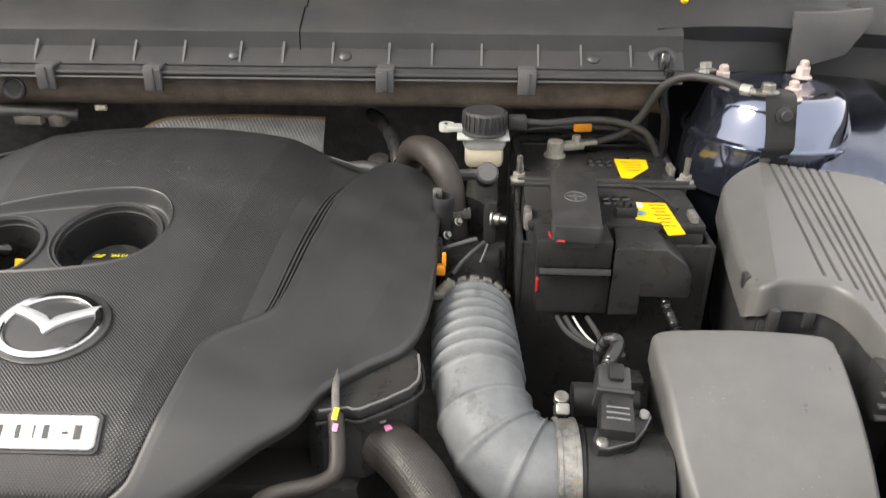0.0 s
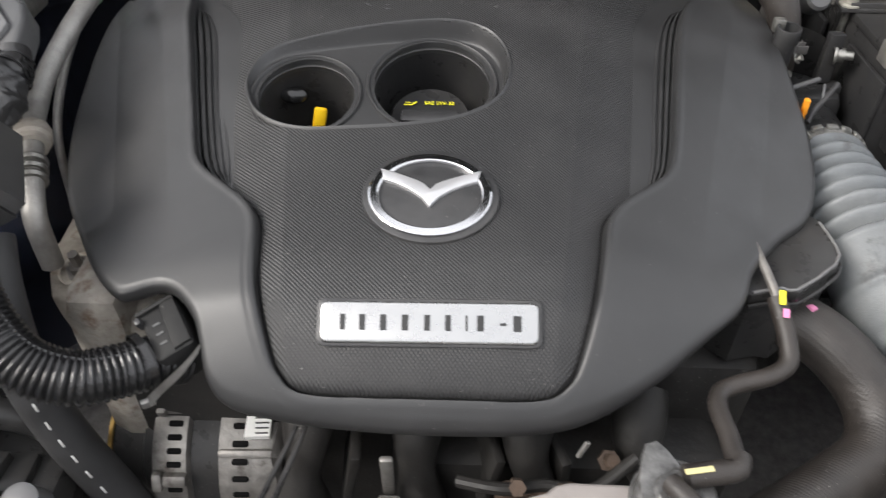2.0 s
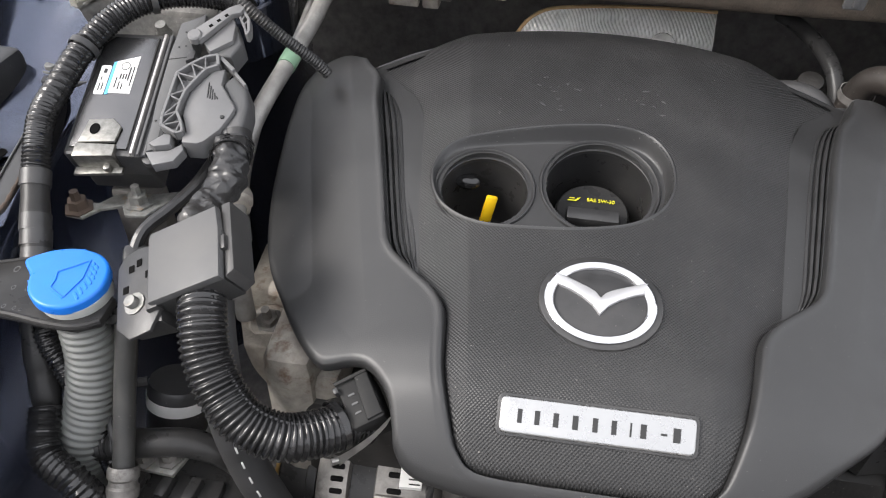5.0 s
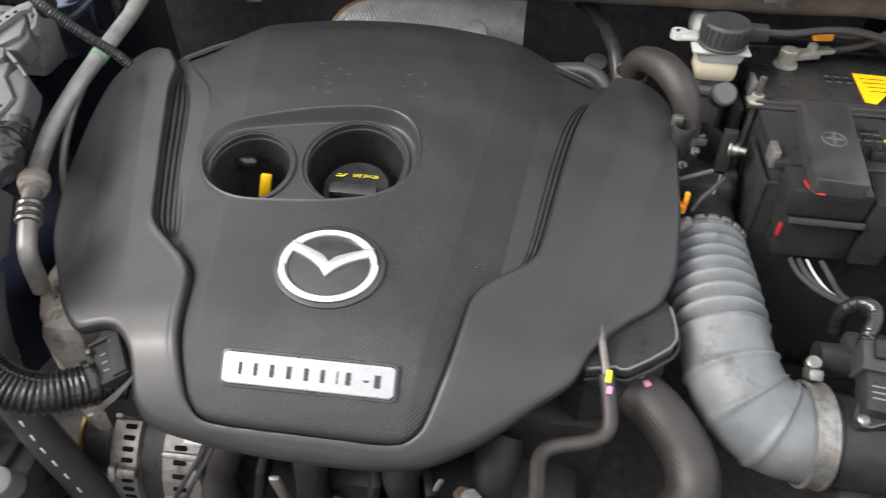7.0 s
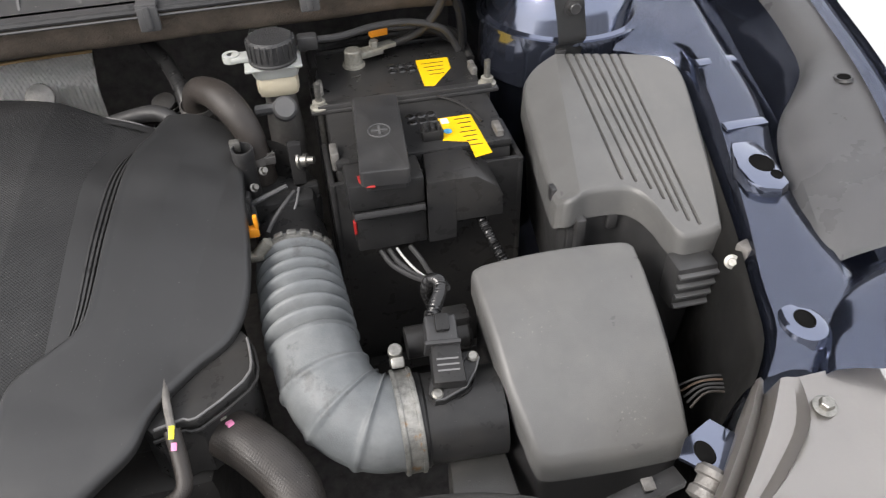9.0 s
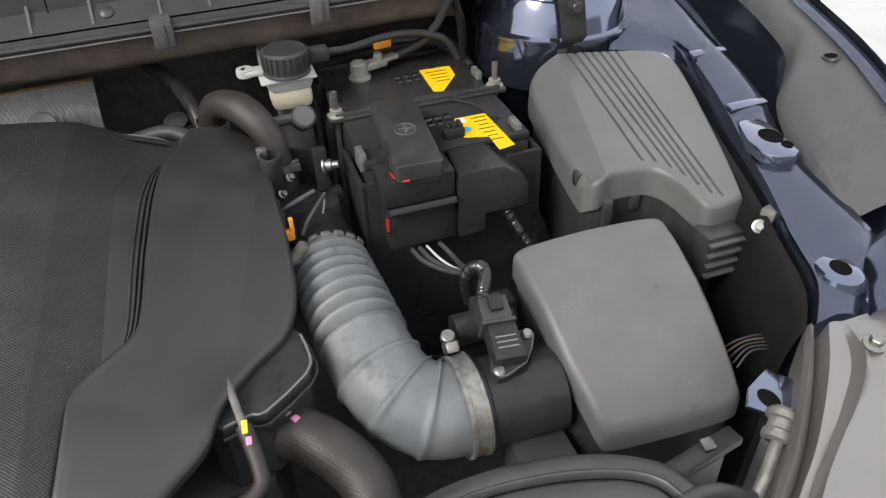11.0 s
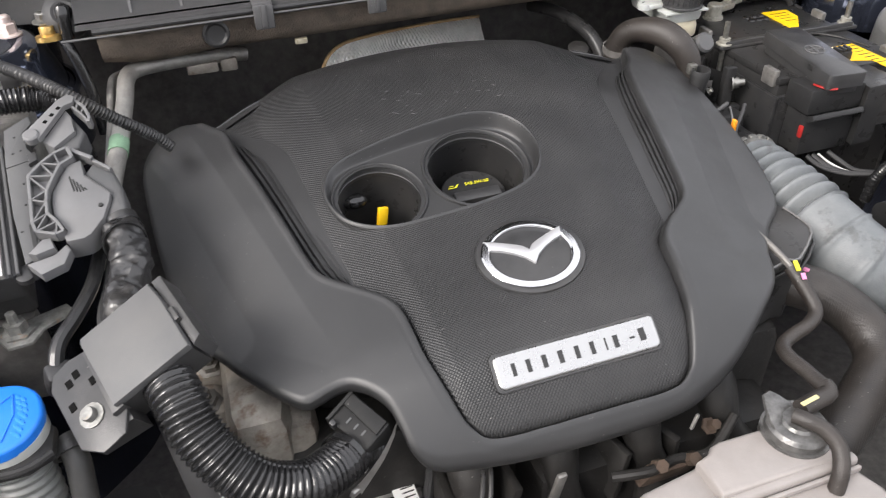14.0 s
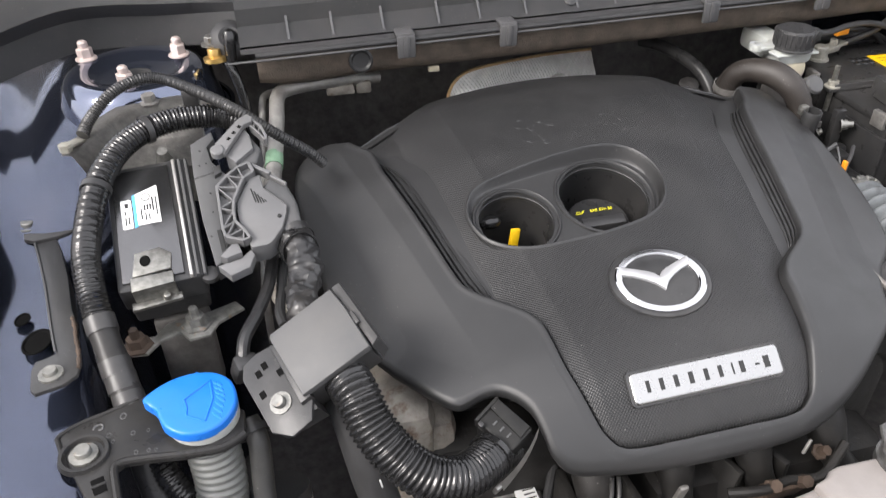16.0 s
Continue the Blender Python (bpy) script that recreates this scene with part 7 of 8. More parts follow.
for x0, y0, w, h in ((-0.0055, 0.012, 0.0013, 0.006), (-0.0030, 0.012, 0.0013, 0.006), (-0.0005, 0.012, 0.0013, 0.006), (0.0018, 0.010, 0.0013, 0.016), (0.0050, 0.004, 0.0010, 0.022), (-0.0085, 0.002, 0.0010, 0.012), (-0.0050, 0.000, 0.0010, 0.009), (-0.0020, 0.000, 0.0010, 0.007), (-0.0222, -0.002, 0.001, 0.009), (-0.0195, -0.001, 0.001, 0.008), (-0.0222, 0.010, 0.001, 0.004), (-0.0215, 0.018, 0.003, 0.005)):
    part("print_bar", prism([(x0, y0), (x0 + w, y0), (x0 + w, y0 + h), (x0, y0 + h)], 0.0049, 0.0053, 0, E), INK, lab)
for i in range(3):
    x = 0.024 + i * 0.0055
    part("fin", prism([(x, -0.068), (x + 0.003, -0.068), (x + 0.003, 0.066), (x, 0.066)], -0.010, 0.006 - i * 0.001, 0.0008, E), GALV if i == 0 else MIDP, ecu)
tab = part("mount_tab", join(prism([(-0.022, -0.060), (0.010, -0.058), (0.012, -0.042), (0.003, -0.034), (-0.018, -0.036)], 0.006, 0.0085, 0.001, E), prism([(-0.024, -0.074), (0.011, -0.072), (0.011, -0.060), (-0.024, -0.060)], -0.012, 0.0075, 0.001, E),
                             prism([(-0.028, -0.081), (0.014, -0.078), (0.014, -0.071), (-0.028, -0.073)], -0.014, -0.0105, 0.001, E)), STEEL, ecu, "bent zinc mounting tab")
part("tab_hole", lathe([(0, 0.0), (0.0034, 0.0), (0.004, 0.0006), (0.0044, 0)], E @ Matrix.Translation((-0.010, -0.046, 0.009)), 20, 1.3), HOLE_SHADE, tab)
part("tab_screw", lathe([(0, 0.004), (0.003, 0.003), (0.004, 0)], E @ Matrix.Translation((0.002, -0.075, -0.008)), 12), STEEL, tab)
part("lower_case", prism(rounded(0.066, 0.13, 0.004), -0.055, -0.024, 0.002, E), BLACK, ecu)
part("boss", lathe([(0, 0.006), (0.004, 0.006), (0.0075, 0.005), (0.008, 0)], E @ Matrix.Translation((0.040, -0.066, -0.006)), 20), BLACK, ecu)
part("top_stud", lathe([(0, 0.012), (0.005, 0.012), (0.006, 0.004), (0.008, 0)], E @ Matrix.Translation((0.018, 0.076, -0.004)), 12), STEEL, ecu)


def bar(p, q, w, z0, z1, m):
    """A straight strip of width w from p to q in a plane."""
    d = Vector((q[0] - p[0], q[1] - p[1])).normalized() * (w / 2)
    return prism([(p[0] + d.y, p[1] - d.x), (q[0] + d.y, q[1] - d.x), (q[0] - d.y, q[1] + d.x), (p[0] - d.y, p[1] + d.x)], z0, z1, 0.0004, m, 1)


PL = frame_at((-0.350, 0.200, 1.050), (1, 0, 0), (0, -0.37, 1))
plug = thing("ecu_plug", "large grey wiring plug with a trussed locking lever", "plug", (-0.35, 0.2, 1.03), "control unit plugs")
part("shell", prism([(-0.0118, -0.018), (-0.0112, -0.0066), (0.0005, 0.0189), (0.0109, 0.0219), (0.0129, 0.0050), (0.0311, -0.0171), (0.0297, -0.0254), (0.0245, -0.0410), (0.0151, -0.0540), (0.0101, -0.0570), (-0.0026, -0.0575), (-0.0044, -0.0517), (-0.0022, -0.0469), (-0.0108, -0.0294)], -0.022, 0.0, 0.0014, PL), GREYP, plug)
part("hood", prism([(0.0105, 0.0085), (0.0190, 0.0210), (0.0350, 0.0060), (0.0398, -0.0099), (0.0420, -0.0424), (0.0285, -0.0440), (0.0235, -0.0400), (0.0300, -0.0200)], -0.028, -0.0035, 0.004, PL, 3), MIDP, plug, "darker grey cable hood")
part("panel_line", bar((0.0129, 0.0048), (0.0305, -0.0168), 0.0010, -0.001, 0.0006, PL), MIDP, plug)
for k in range(5):
    part("grille_slot", bar((0.0018 + 0.0026 * k, 0.0062 - 0.0035 * k), (0.0050 + 0.0023 * k, -0.0100 - 0.0008 * k + 0.0012 * max(0, k - 2)), 0.0013, -0.0005, 0.0005, PL), INK, plug, "dark grille slot")
part("pin", lathe([(0, 0.0014), (0.0016, 0.0012), (0.002, 0)], PL @ Matrix.Translation((0.0235, -0.0285, 0)), 12), INK, plug)
OUT_L = [(0.0024, 0.0333), (-0.0075, 0.0295), (-0.0174, 0.0209), (-0.0267, 0.0095), (-0.0255, -0.0149), (-0.0244, -0.0372), (-0.0222, -0.0462), (-0.0083, -0.0520)]
IN_L = [(0.0060, 0.0222), (-0.0034, 0.0163), (-0.0083, 0.0056), (-0.0136, -0.0081), (-0.0144, -0.0193), (-0.0139, -0.0306), (-0.0075, -0.0400), (-0.0030, -0.0500)]
lever = part("lever", join(*[bar(p, q, 0.0024, -0.004, 0.0055, PL) for line in (OUT_L, IN_L) for p, q in zip(line, line[1:])], bar(OUT_L[-1], IN_L[-1], 0.0022, -0.004, 0.0055, PL), bar(OUT_L[0], IN_L[0], 0.003, -0.004, 0.0055, PL), bar((0.0050, 0.0320), (0.0200, 0.0200), 0.0034, -0.006, 0.003, PL), bar((0.0200, 0.0200), (0.0330, 0.0075), 0.0026, -0.008, 0.0, PL)), GREYP, plug, "pale grey trussed locking lever")
part("web", join(*[prism([a0, b0, b1, a1], -0.004, -0.0015, 0, PL) for a0, b0, a1, b1 in zip(OUT_L, IN_L, OUT_L[1:], IN_L[1:])]), GREYP, lever)
for k in range(1, 7):
    part("truss_bar", bar(OUT_L[k], IN_L[k], 0.0014, -0.003, 0.0050, PL), GREYP, lever)
    part("truss_bar", bar(OUT_L[k + 1] if k < 7 else OUT_L[7], IN_L[k], 0.0014, -0.003, 0.0050, PL), GREYP, lever)
part("lever_foot", prism([(-0.0293, -0.0625), (-0.0194, -0.0516), (-0.0135, -0.0515), (-0.0110, -0.0614), (-0.0240, -0.0650)], -0.010, 0.001, 0.0012, PL), GREYP, plug)
part("lower_lug", prism([(-0.0320, -0.0680), (-0.0130, -0.0640), (-0.0040, -0.0560), (-0.0010, -0.0620), (-0.0060, -0.0740), (-0.0220, -0.0800)], -0.014, -0.004, 0.0015, PL), GREYP, plug)
part("wire_boot", sweep([PL @ Vector((0.034, -0.034, -0.014)), PL @ Vector((0.037, -0.046, -0.016)), PL @ Vector((0.037, -0.058, -0.022))], 0.0125, 18), TAPE, plug, "black taped wire exit")
for k in range(4):
    part("boot_tie", clip_ring(tuple(PL @ Vector((0.0368, -0.042 - 0.0045 * k, -0.0155 - 0.0012 * k))), (0.05, -0.95, -0.40), 0.0131, 0.0016, 0.0007), GLOSSY, plug, "shiny wrap")
small = thing("ecu_plug", "smaller grey wiring plug with a slotted lever arm", "plug", (-0.35, 0.26, 1.04), "control unit plugs")
part("shell", prism([(-0.0168, 0.0491), (0.0018, 0.0807), (0.0059, 0.0730), (0.0082, 0.0547), (-0.0085, 0.0396)], -0.018, 0.0, 0.0014, PL), GREYP, small)
part("hood", prism([(0.0040, 0.0790), (0.0150, 0.0570), (0.0095, 0.0400), (-0.0064, 0.0395), (-0.0102, 0.0455), (0.0066, 0.0608)], -0.026, -0.0045, 0.003, PL, 3), MIDP, small, "darker grey cable hood")
arm = part("lever_arm", prism([(-0.0252, 0.0594), (-0.0028, 0.0871), (0.0055, 0.0927), (0.0111, 0.0887), (0.0095, 0.0823), (0.0022, 0.0792), (-0.0178, 0.0456)], 0.001, 0.0065, 0.0009, PL), GREYP, small, "pale grey lever arm")
part("pivot", lathe([(0, 0.0012), (0.0052, 0.0012), (0.0064, 0.0), (0.0064, -0.006)], PL @ Matrix.Translation((-0.0233, 0.0510, 0.0072)), 24), GREYP, arm)
for k in range(3):
    part("arm_slot", bar((-0.0135 + 0.0052 * k, 0.0620 + 0.0068 * k), (-0.0112 + 0.0052 * k, 0.0650 + 0.0068 * k), 0.0034, 0.0060, 0.0068, PL), HOLE_SHADE, arm)
hook_line = [(0.0095, 0.0880), (0.0172, 0.0785), (0.0210, 0.0650), (0.0200, 0.0600)]
part("hook", join(*[bar(p, q, 0.0026, -0.006, 0.004, PL) for p, q in zip(hook_line, hook_line[1:])], bar((0.0080, 0.0810), (0.0165, 0.0680), 0.0020, -0.006, 0.003, PL), bar((0.0165, 0.0680), (0.0195, 0.0605), 0.0020, -0.006, 0.003, PL), bar((0.0125, 0.0840), (0.0110, 0.0775), 0.0016, -0.005, 0.003, PL), bar((0.0172, 0.0785), (0.0145, 0.0715), 0.0016, -0.005, 0.003, PL)), GREYP, arm)
base = part("plug_header", prism([(-0.0494, 0.0759), (-0.0295, 0.0898), (-0.0275, 0.0800), (-0.0342, 0.0703), (-0.0310, 0.0522), (-0.0252, 0.0427), (-0.0150, 0.0293), (-0.0150, 0.0100), (-0.0220, -0.0269), (-0.0240, -0.0600), (-0.0341, -0.0658), (-0.0426, -0.0153), (-0.0481, 0.0389)], -0.030, -0.008, 0.0016, PL), MIDP, ecu, "flat grey plug header")
part("header_joint", bar((-0.0470, 0.0330), (-0.0250, 0.0390), 0.0010, -0.0085, -0.0075, PL), INK, base)
for x, y in ((-0.041, 0.066), (-0.036, 0.050), (-0.042, 0.048), (-0.034, 0.014), (-0.033, -0.008), (-0.036, -0.034)):
    part("header_pin", lathe([(0, 0.0004), (0.0009, 0.0004), (0.0010, 0)], PL @ Matrix.Translation((x, y, -0.008)), 8), INK, base)
part("header_tab", prism([(-0.0290, 0.0300), (-0.0225, 0.0340), (-0.0235, 0.0430), (-0.0300, 0.0420)], -0.010, -0.004, 0.001, PL), BLACK, base)
part("header_slot", bar((-0.0292, -0.0280), (-0.0262, -0.0520), 0.0040, -0.0095, -0.0074, PL), INK, base)

cast = thing("ecu_bracket", "speckled grey cast bracket plate behind the control unit", "bracket", (-0.45, 0.34, 1.0))
part("plate", skin([
    [(-0.5184, 0.2966, 1.062), (-0.505, 0.345, 1.064), (-0.4872, 0.3733, 1.066), (-0.4584, 0.4052, 1.066), (-0.4159, 0.4007, 1.066), (-0.378, 0.372, 1.064)],
    [(-0.508, 0.290, 1.064), (-0.492, 0.332, 1.067), (-0.474, 0.358, 1.068), (-0.450, 0.386, 1.068), (-0.418, 0.384, 1.068), (-0.386, 0.360, 1.066)],
    [(-0.504, 0.288, 1.058), (-0.486, 0.325, 1.060), (-0.468, 0.348, 1.060), (-0.446, 0.370, 1.060), (-0.419, 0.368, 1.060), (-0.390, 0.346, 1.058)],
    [(-0.500, 0.288, 1.048), (-0.482, 0.314, 1.048), (-0.464, 0.332, 1.048), (-0.445, 0.345, 1.048), (-0.42, 0.343, 1.048), (-0.392, 0.330, 1.048)],
    [(-0.494, 0.285, 1.030), (-0.475, 0.296, 1.030), (-0.457, 0.302, 1.030), (-0.44, 0.305, 1.030), (-0.42, 0.306, 1.030), (-0.395, 0.308, 1.030)],
], 0.004, 0.006), CAST, cast)
part("foot", box((-0.44, 0.36, 1.01), (0.09, 0.05, 0.08), 0.006), CAST, cast)
part("bolt", lathe([(0, 0.009), (0.007, 0.009), (0.007, 0.002), (0.011, 0.001), (0.011, 0)], Matrix.Translation((-0.444, 0.388, 1.067)), 6), CAST, cast)

ML = [(-0.352, 0.318, 1.066), (-0.375, 0.328, 1.070), (-0.410, 0.322, 1.074), (-0.440, 0.308, 1.073), (-0.466, 0.282, 1.066), (-0.484, 0.245, 1.050), (-0.490, 0.205, 1.034), (-0.489, 0.165, 1.022), (-0.483, 0.130, 0.995), (-0.474, 0.100, 0.972), (-0.464, 0.072, 0.950), (-0.455, 0.03, 0.91), (-0.44, -0.01, 0.85)]
loom = thing("main_loom", "shiny black corrugated main wiring loom", "wiring loom", (-0.47, 0.2, 1.0))
part("corrugated_tube", sweep(ML[:9], ribbed(0.0120, 0.0015, 0.0037), 20, 0.0008), GLOSSY, loom, angle=60)
part("taped_tube", sweep(ML[8:], lambda s, t: 0.0116 + 0.0004 * math.sin(s * 210), 20, 0.002), SATIN, loom, "smooth black taped length")
for k in range(5):
    p = ML[8 + k % 3] if k < 3 else ML[10]
    q = [p[j] + (ML[9 + k % 3][j] - p[j]) * (0.2 + 0.25 * (k // 3)) for j in range(3)]
    part("tape_wrap", clip_ring(tuple(q), (0.2, -0.75, -0.55), 0.0121, 0.014, 0.0005), BLACK, loom)
for p, d in (((-0.440, 0.308, 1.073), (-0.8, -0.5, 0)), ((-0.484, 0.245, 1.050), (-0.2, -0.9, -0.35))):
    part("loom_tie", clip_ring(p, d, 0.0126, 0.006, 0.001), BLACK, loom, "black cable tie")
earth = thing("earth_lead", "thin corrugated black lead with a tinned lug", "cable", (-0.45, 0.36, 1.06))
part("conduit", sweep([(-0.499, 0.315, 1.072), (-0.490, 0.335, 1.082), (-0.466, 0.360, 1.096), (-0.432, 0.370, 1.100), (-0.395, 0.345, 1.094), (-0.352, 0.302, 1.084), (-0.318, 0.300, 1.055), (-0.288, 0.308, 1.026), (-0.276, 0.312, 1.01)], ribbed(0.0060, 0.0012, 0.0030), 14, 0.0008), BLACK, earth)
part("lug", join(box((-0.507, 0.303, 1.070), (0.012, 0.028, 0.003), 0.001, pose(0, 0, 0, -12, 0, -20)), lathe([(0, 0.007), (0.006, 0.007), (0.006, 0)], pose(-0.511, 0.293, 1.068), 6)), LEAD, earth, "tinned lug and bolt")
part("clip", box((-0.398, 0.350, 1.084), (0.016, 0.012, 0.018), 0.003), BLACK, earth)

# pipes along the rear
ac = thing("refrigerant_pipe", "dull aluminium refrigerant pipe with a green band", "pipe", (-0.31, 0.40, 0.95))
part("pipe", sweep([(-0.184, 0.520, 1.012), (-0.22, 0.505, 1.020), (-0.262, 0.485, 1.028), (-0.300, 0.466, 1.032), (-0.313, 0.448, 1.030), (-0.318, 0.41, 1.018), (-0.328, 0.335, 1.0), (-0.338, 0.29, 0.983), (-0.343, 0.245, 0.966), (-0.339, 0.205, 0.953), (-0.331, 0.178, 0.948), (-0.321, 0.150, 0.943), (-0.312, 0.125, 0.936), (-0.306, 0.105, 0.92), (-0.304, 0.10, 0.88)], 0.0088, 18), ALU, ac)
part("union_nut", lathe([(0.009, -0.010), (0.0135, -0.009), (0.0150, -0.005), (0.0150, 0.004), (0.0125, 0.006), (0.0125, 0.012), (0.009, 0.013)], frame_at((-0.331, 0.178, 0.948), (0, 0, 1), (0.36, -0.93, -0.15)), 16), ALUD, ac, "corroded union nut")
for i in range(3):
    part("crimp_ring", lathe([(0.009, -0.0035), (0.0112, -0.003), (0.0122, 0), (0.0112, 0.003), (0.009, 0.0035)], frame_at((-0.3205 + 0.0030 * i, 0.149 - 0.0085 * i, 0.9428 - 0.002 * i), (0, 0, 1), (0.33, -0.93, -0.22)), 20), STEEL, ac, "bright crimped ring")
part("band", clip_ring((-0.3268, 0.345, 1.0022), (-0.1, -0.95, -0.2), 0.0089, 0.020, 0.0008), material("green_tape", (0.22, 0.36, 0.24), 0.5), ac, "pale green band")
part("thin_pipe", sweep([(-0.30, 0.49, 1.022), (-0.325, 0.475, 1.024), (-0.332, 0.455, 1.020), (-0.336, 0.40, 1.0), (-0.342, 0.33, 0.98), (-0.350, 0.28, 0.945), (-0.356, 0.25, 0.90), (-0.358, 0.24, 0.84)], 0.0042, 12), ALU, ac, "thin aluminium pipe")
part("bracket", join(box((-0.235, 0.495, 1.012), (0.035, 0.012, 0.012), 0.002), box((-0.205, 0.51, 1.008), (0.02, 0.02, 0.016), 0.003)), ALUD, ac)
solid("rear_pipe_left", sweep([(-0.37, 0.462, 1.088), (-0.358, 0.448, 1.07), (-0.350, 0.44, 1.03), (-0.348, 0.43, 0.98)], 0.0058, 12), GLOSSY, "taped loom dropping behind the strut tower", "wiring loom")
grommet = solid("firewall_plug", lathe([(0, 0.002), (0.009, 0.002), (0.0115, 0.004), (0.014, 0.003), (0.0145, 0)], frame_at((-0.2125, 0.4435, 1.0665), (1, 0, 0), (0, -1, 0.15)), 28), BLACK, "round black rubber plug in the felt pad", "plug")
solid("pad_clip", box((-0.122, 0.462, 1.0395), (0.014, 0.006, 0.007), 0.0015), FLUID, "small cream plastic clip under the felt pad", "clip")
for x, y, z in ((-0.355, 0.463, 1.100), (0.552, 0.480, 1.103)):
    g = thing("wiper_grommet", "black rubber grommet with a loom at the cowl end", "grommet", (x, y, z), "cowl grommets")
    m = frame_at((x, y, z), (1, 0, 0), (0, -0.8, 0.6))
    part("disc", lathe([(0.009, 0.006), (0.012, 0.007), (0.019, 0.004), (0.022, 0.0), (0.022, -0.01)], m, 32), RUBBER, g)
    part("tail", sweep([m @ Vector((0, 0, -0.006)), m @ Vector((0, 0, 0.012)), Vector((x - 0.002, y - 0.012, z - 0.02))], 0.0068, 12), GLOSSY, g)

# washer filler
wash = thing("washer_filler", "washer fluid filler with a bright blue cap", "washer filler", (-0.405, 0.02, 0.80))
CAPL = [tuple(p) for p in smooth_line([(-0.034, 0.024), (-0.046, 0.014), (-0.047, 0.008), (-0.036, -0.004), (-0.028, -0.0225), (-0.012, -0.034), (0.008, -0.0345), (0.025, -0.024), (0.034, -0.004), (0.030, 0.018), (0.016, 0.031), (-0.004, 0.034), (-0.020, 0.031)], 0.003, True)]
mc = pose(-0.4055, 0.033, 0.9725, 6, 3, 0) @ Matrix.Scale(0.84, 4)
capo = part("cap", prism(CAPL, -0.006, 0.005, 0.0035, mc, 4), BLUE, wash, "bright blue snap cap")
GL = [(-0.012, 0.003), (-0.001, 0.0115), (0.0105, 0.0215), (0.013, 0.0), (0.0065, -0.024), (-0.002, -0.0195), (-0.0095, -0.0155), (-0.0095, -0.006)]
for i in range(len(GL)):
    p, q = GL[i], GL[(i + 1) % len(GL)]
    part("glass_mark", sweep([mc @ Vector((*p, 0.0052)), mc @ Vector(((p[0] + q[0]) / 2, (p[1] + q[1]) / 2, 0.0054)), mc @ Vector((*q, 0.0052))], 0.0008, 6, 0.002), BLUE, capo)
for i in range(14):
    part("spray_mark", lathe([(0, 0.0010), (0.0013, 0.0008), (0.0018, 0)], mc @ Matrix.Translation((0.0185 + 0.0035 * (i % 2) - 0.0006 * abs(i - 6), 0.018 - i * 0.0030, 0.005)) @ Matrix.Rotation(0.7, 4, "Z"), 10, 1.9), BLUE, capo)
part("collar", lathe([(0.0, 0.0), (0.0262, 0.0), (0.0268, -0.003), (0.0268, -0.012), (0.022, -0.018)], pose(-0.4035, 0.031, 0.968, 6, 3), 40), CLEAR, wash, "white translucent collar")
part("neck", sweep([(-0.4035, 0.030, 0.958), (-0.403, 0.027, 0.935), (-0.402, 0.018, 0.90), (-0.408, 0.004, 0.86), (-0.418, -0.012, 0.82), (-0.425, -0.02, 0.76)], lambda s, t: 0.0190 + (0.0018 if s > 0.02 else 0.0005) * (0.5 + 0.5 * math.cos(s * 2 * math.pi / 0.0068)), 30, 0.0011), NECK, wash, "ribbed translucent filler neck", 60)
wb = thing("washer_bracket", "black plastic bracket holding the washer filler", "bracket", (-0.44, 0.02, 0.95))
part("plate", prism([(-0.5097, 0.0339), (-0.5106, 0.0419), (-0.4955, 0.0516), (-0.4777, 0.0576), (-0.4554, 0.067), (-0.4319, 0.0703), (-0.3966, 0.0548), (-0.3745, 0.034), (-0.3742, 0.010), (-0.390, 0.001), (-0.4165, 0.001), (-0.4405, 0.004), (-0.4614, 0.005), (-0.4665, 0.0005), (-0.4651, -0.0109), (-0.4614, -0.0287), (-0.4647, -0.0416), (-0.4762, -0.0364), (-0.4834, -0.023), (-0.4967, 0.0048)], 0.9500, 0.9575, 0.0025), SATIN, wb)
part("rim", sweep([(-0.3745, 0.010, 0.9565), (-0.390, 0.001, 0.9565), (-0.4165, 0.001, 0.9565), (-0.4405, 0.004, 0.9565), (-0.4614, 0.005, 0.9565), (-0.4665, 0.0005, 0.9565), (-0.4651, -0.0109, 0.9565), (-0.4614, -0.0287, 0.956)], 0.0028, 8), SATIN, wb)
part("rear_rim", sweep([(-0.4985, 0.004, 0.9565), (-0.5093, 0.0339, 0.9570), (-0.5100, 0.0410, 0.9570), (-0.4955, 0.0508, 0.9570), (-0.4777, 0.0568, 0.9570), (-0.4554, 0.0662, 0.9570)], 0.0020, 8), SATIN, wb)
part("seat_ring", lathe([(0.0125, -0.002), (0.0135, 0.0015), (0.0150, 0.0040), (0.0175, 0.0040), (0.0190, 0)], Matrix.Translation((-0.4890, 0.0175, 0.9565)), 32), SATIN, wb)
part("bolt", lathe([(0, 0.0075), (0.0055, 0.0075), (0.0062, 0.0068), (0.0064, 0.0028), (0.0105, 0.002), (0.0105, 0)], Matrix.Translation((-0.4890, 0.0170, 0.9575)), 12), CLAMP, wb, "weathered flange bolt")
part("slot", box((-0.4752, -0.0138, 0.9575), (0.009, 0.0145, 0.0012), 0.0004, pose(0, 0, 0, 0, 0, 18)), HOLE_SHADE, wb)
part("slot_bar", box((-0.4752, -0.0138, 0.9582), (0.010, 0.0022, 0.0014), 0.0004, pose(0, 0, 0, 0, 0, 18)), SATIN, wb)
part("moulded_mark", sweep([(-0.4857, 0.0405, 0.9577), (-0.4845, 0.0440, 0.9577), (-0.4800, 0.0450, 0.9577), (-0.4790, 0.0405, 0.9577), (-0.4818, 0.0395, 0.9577)], 0.0007, 6), GREYP, wb, "raised moulded mark")

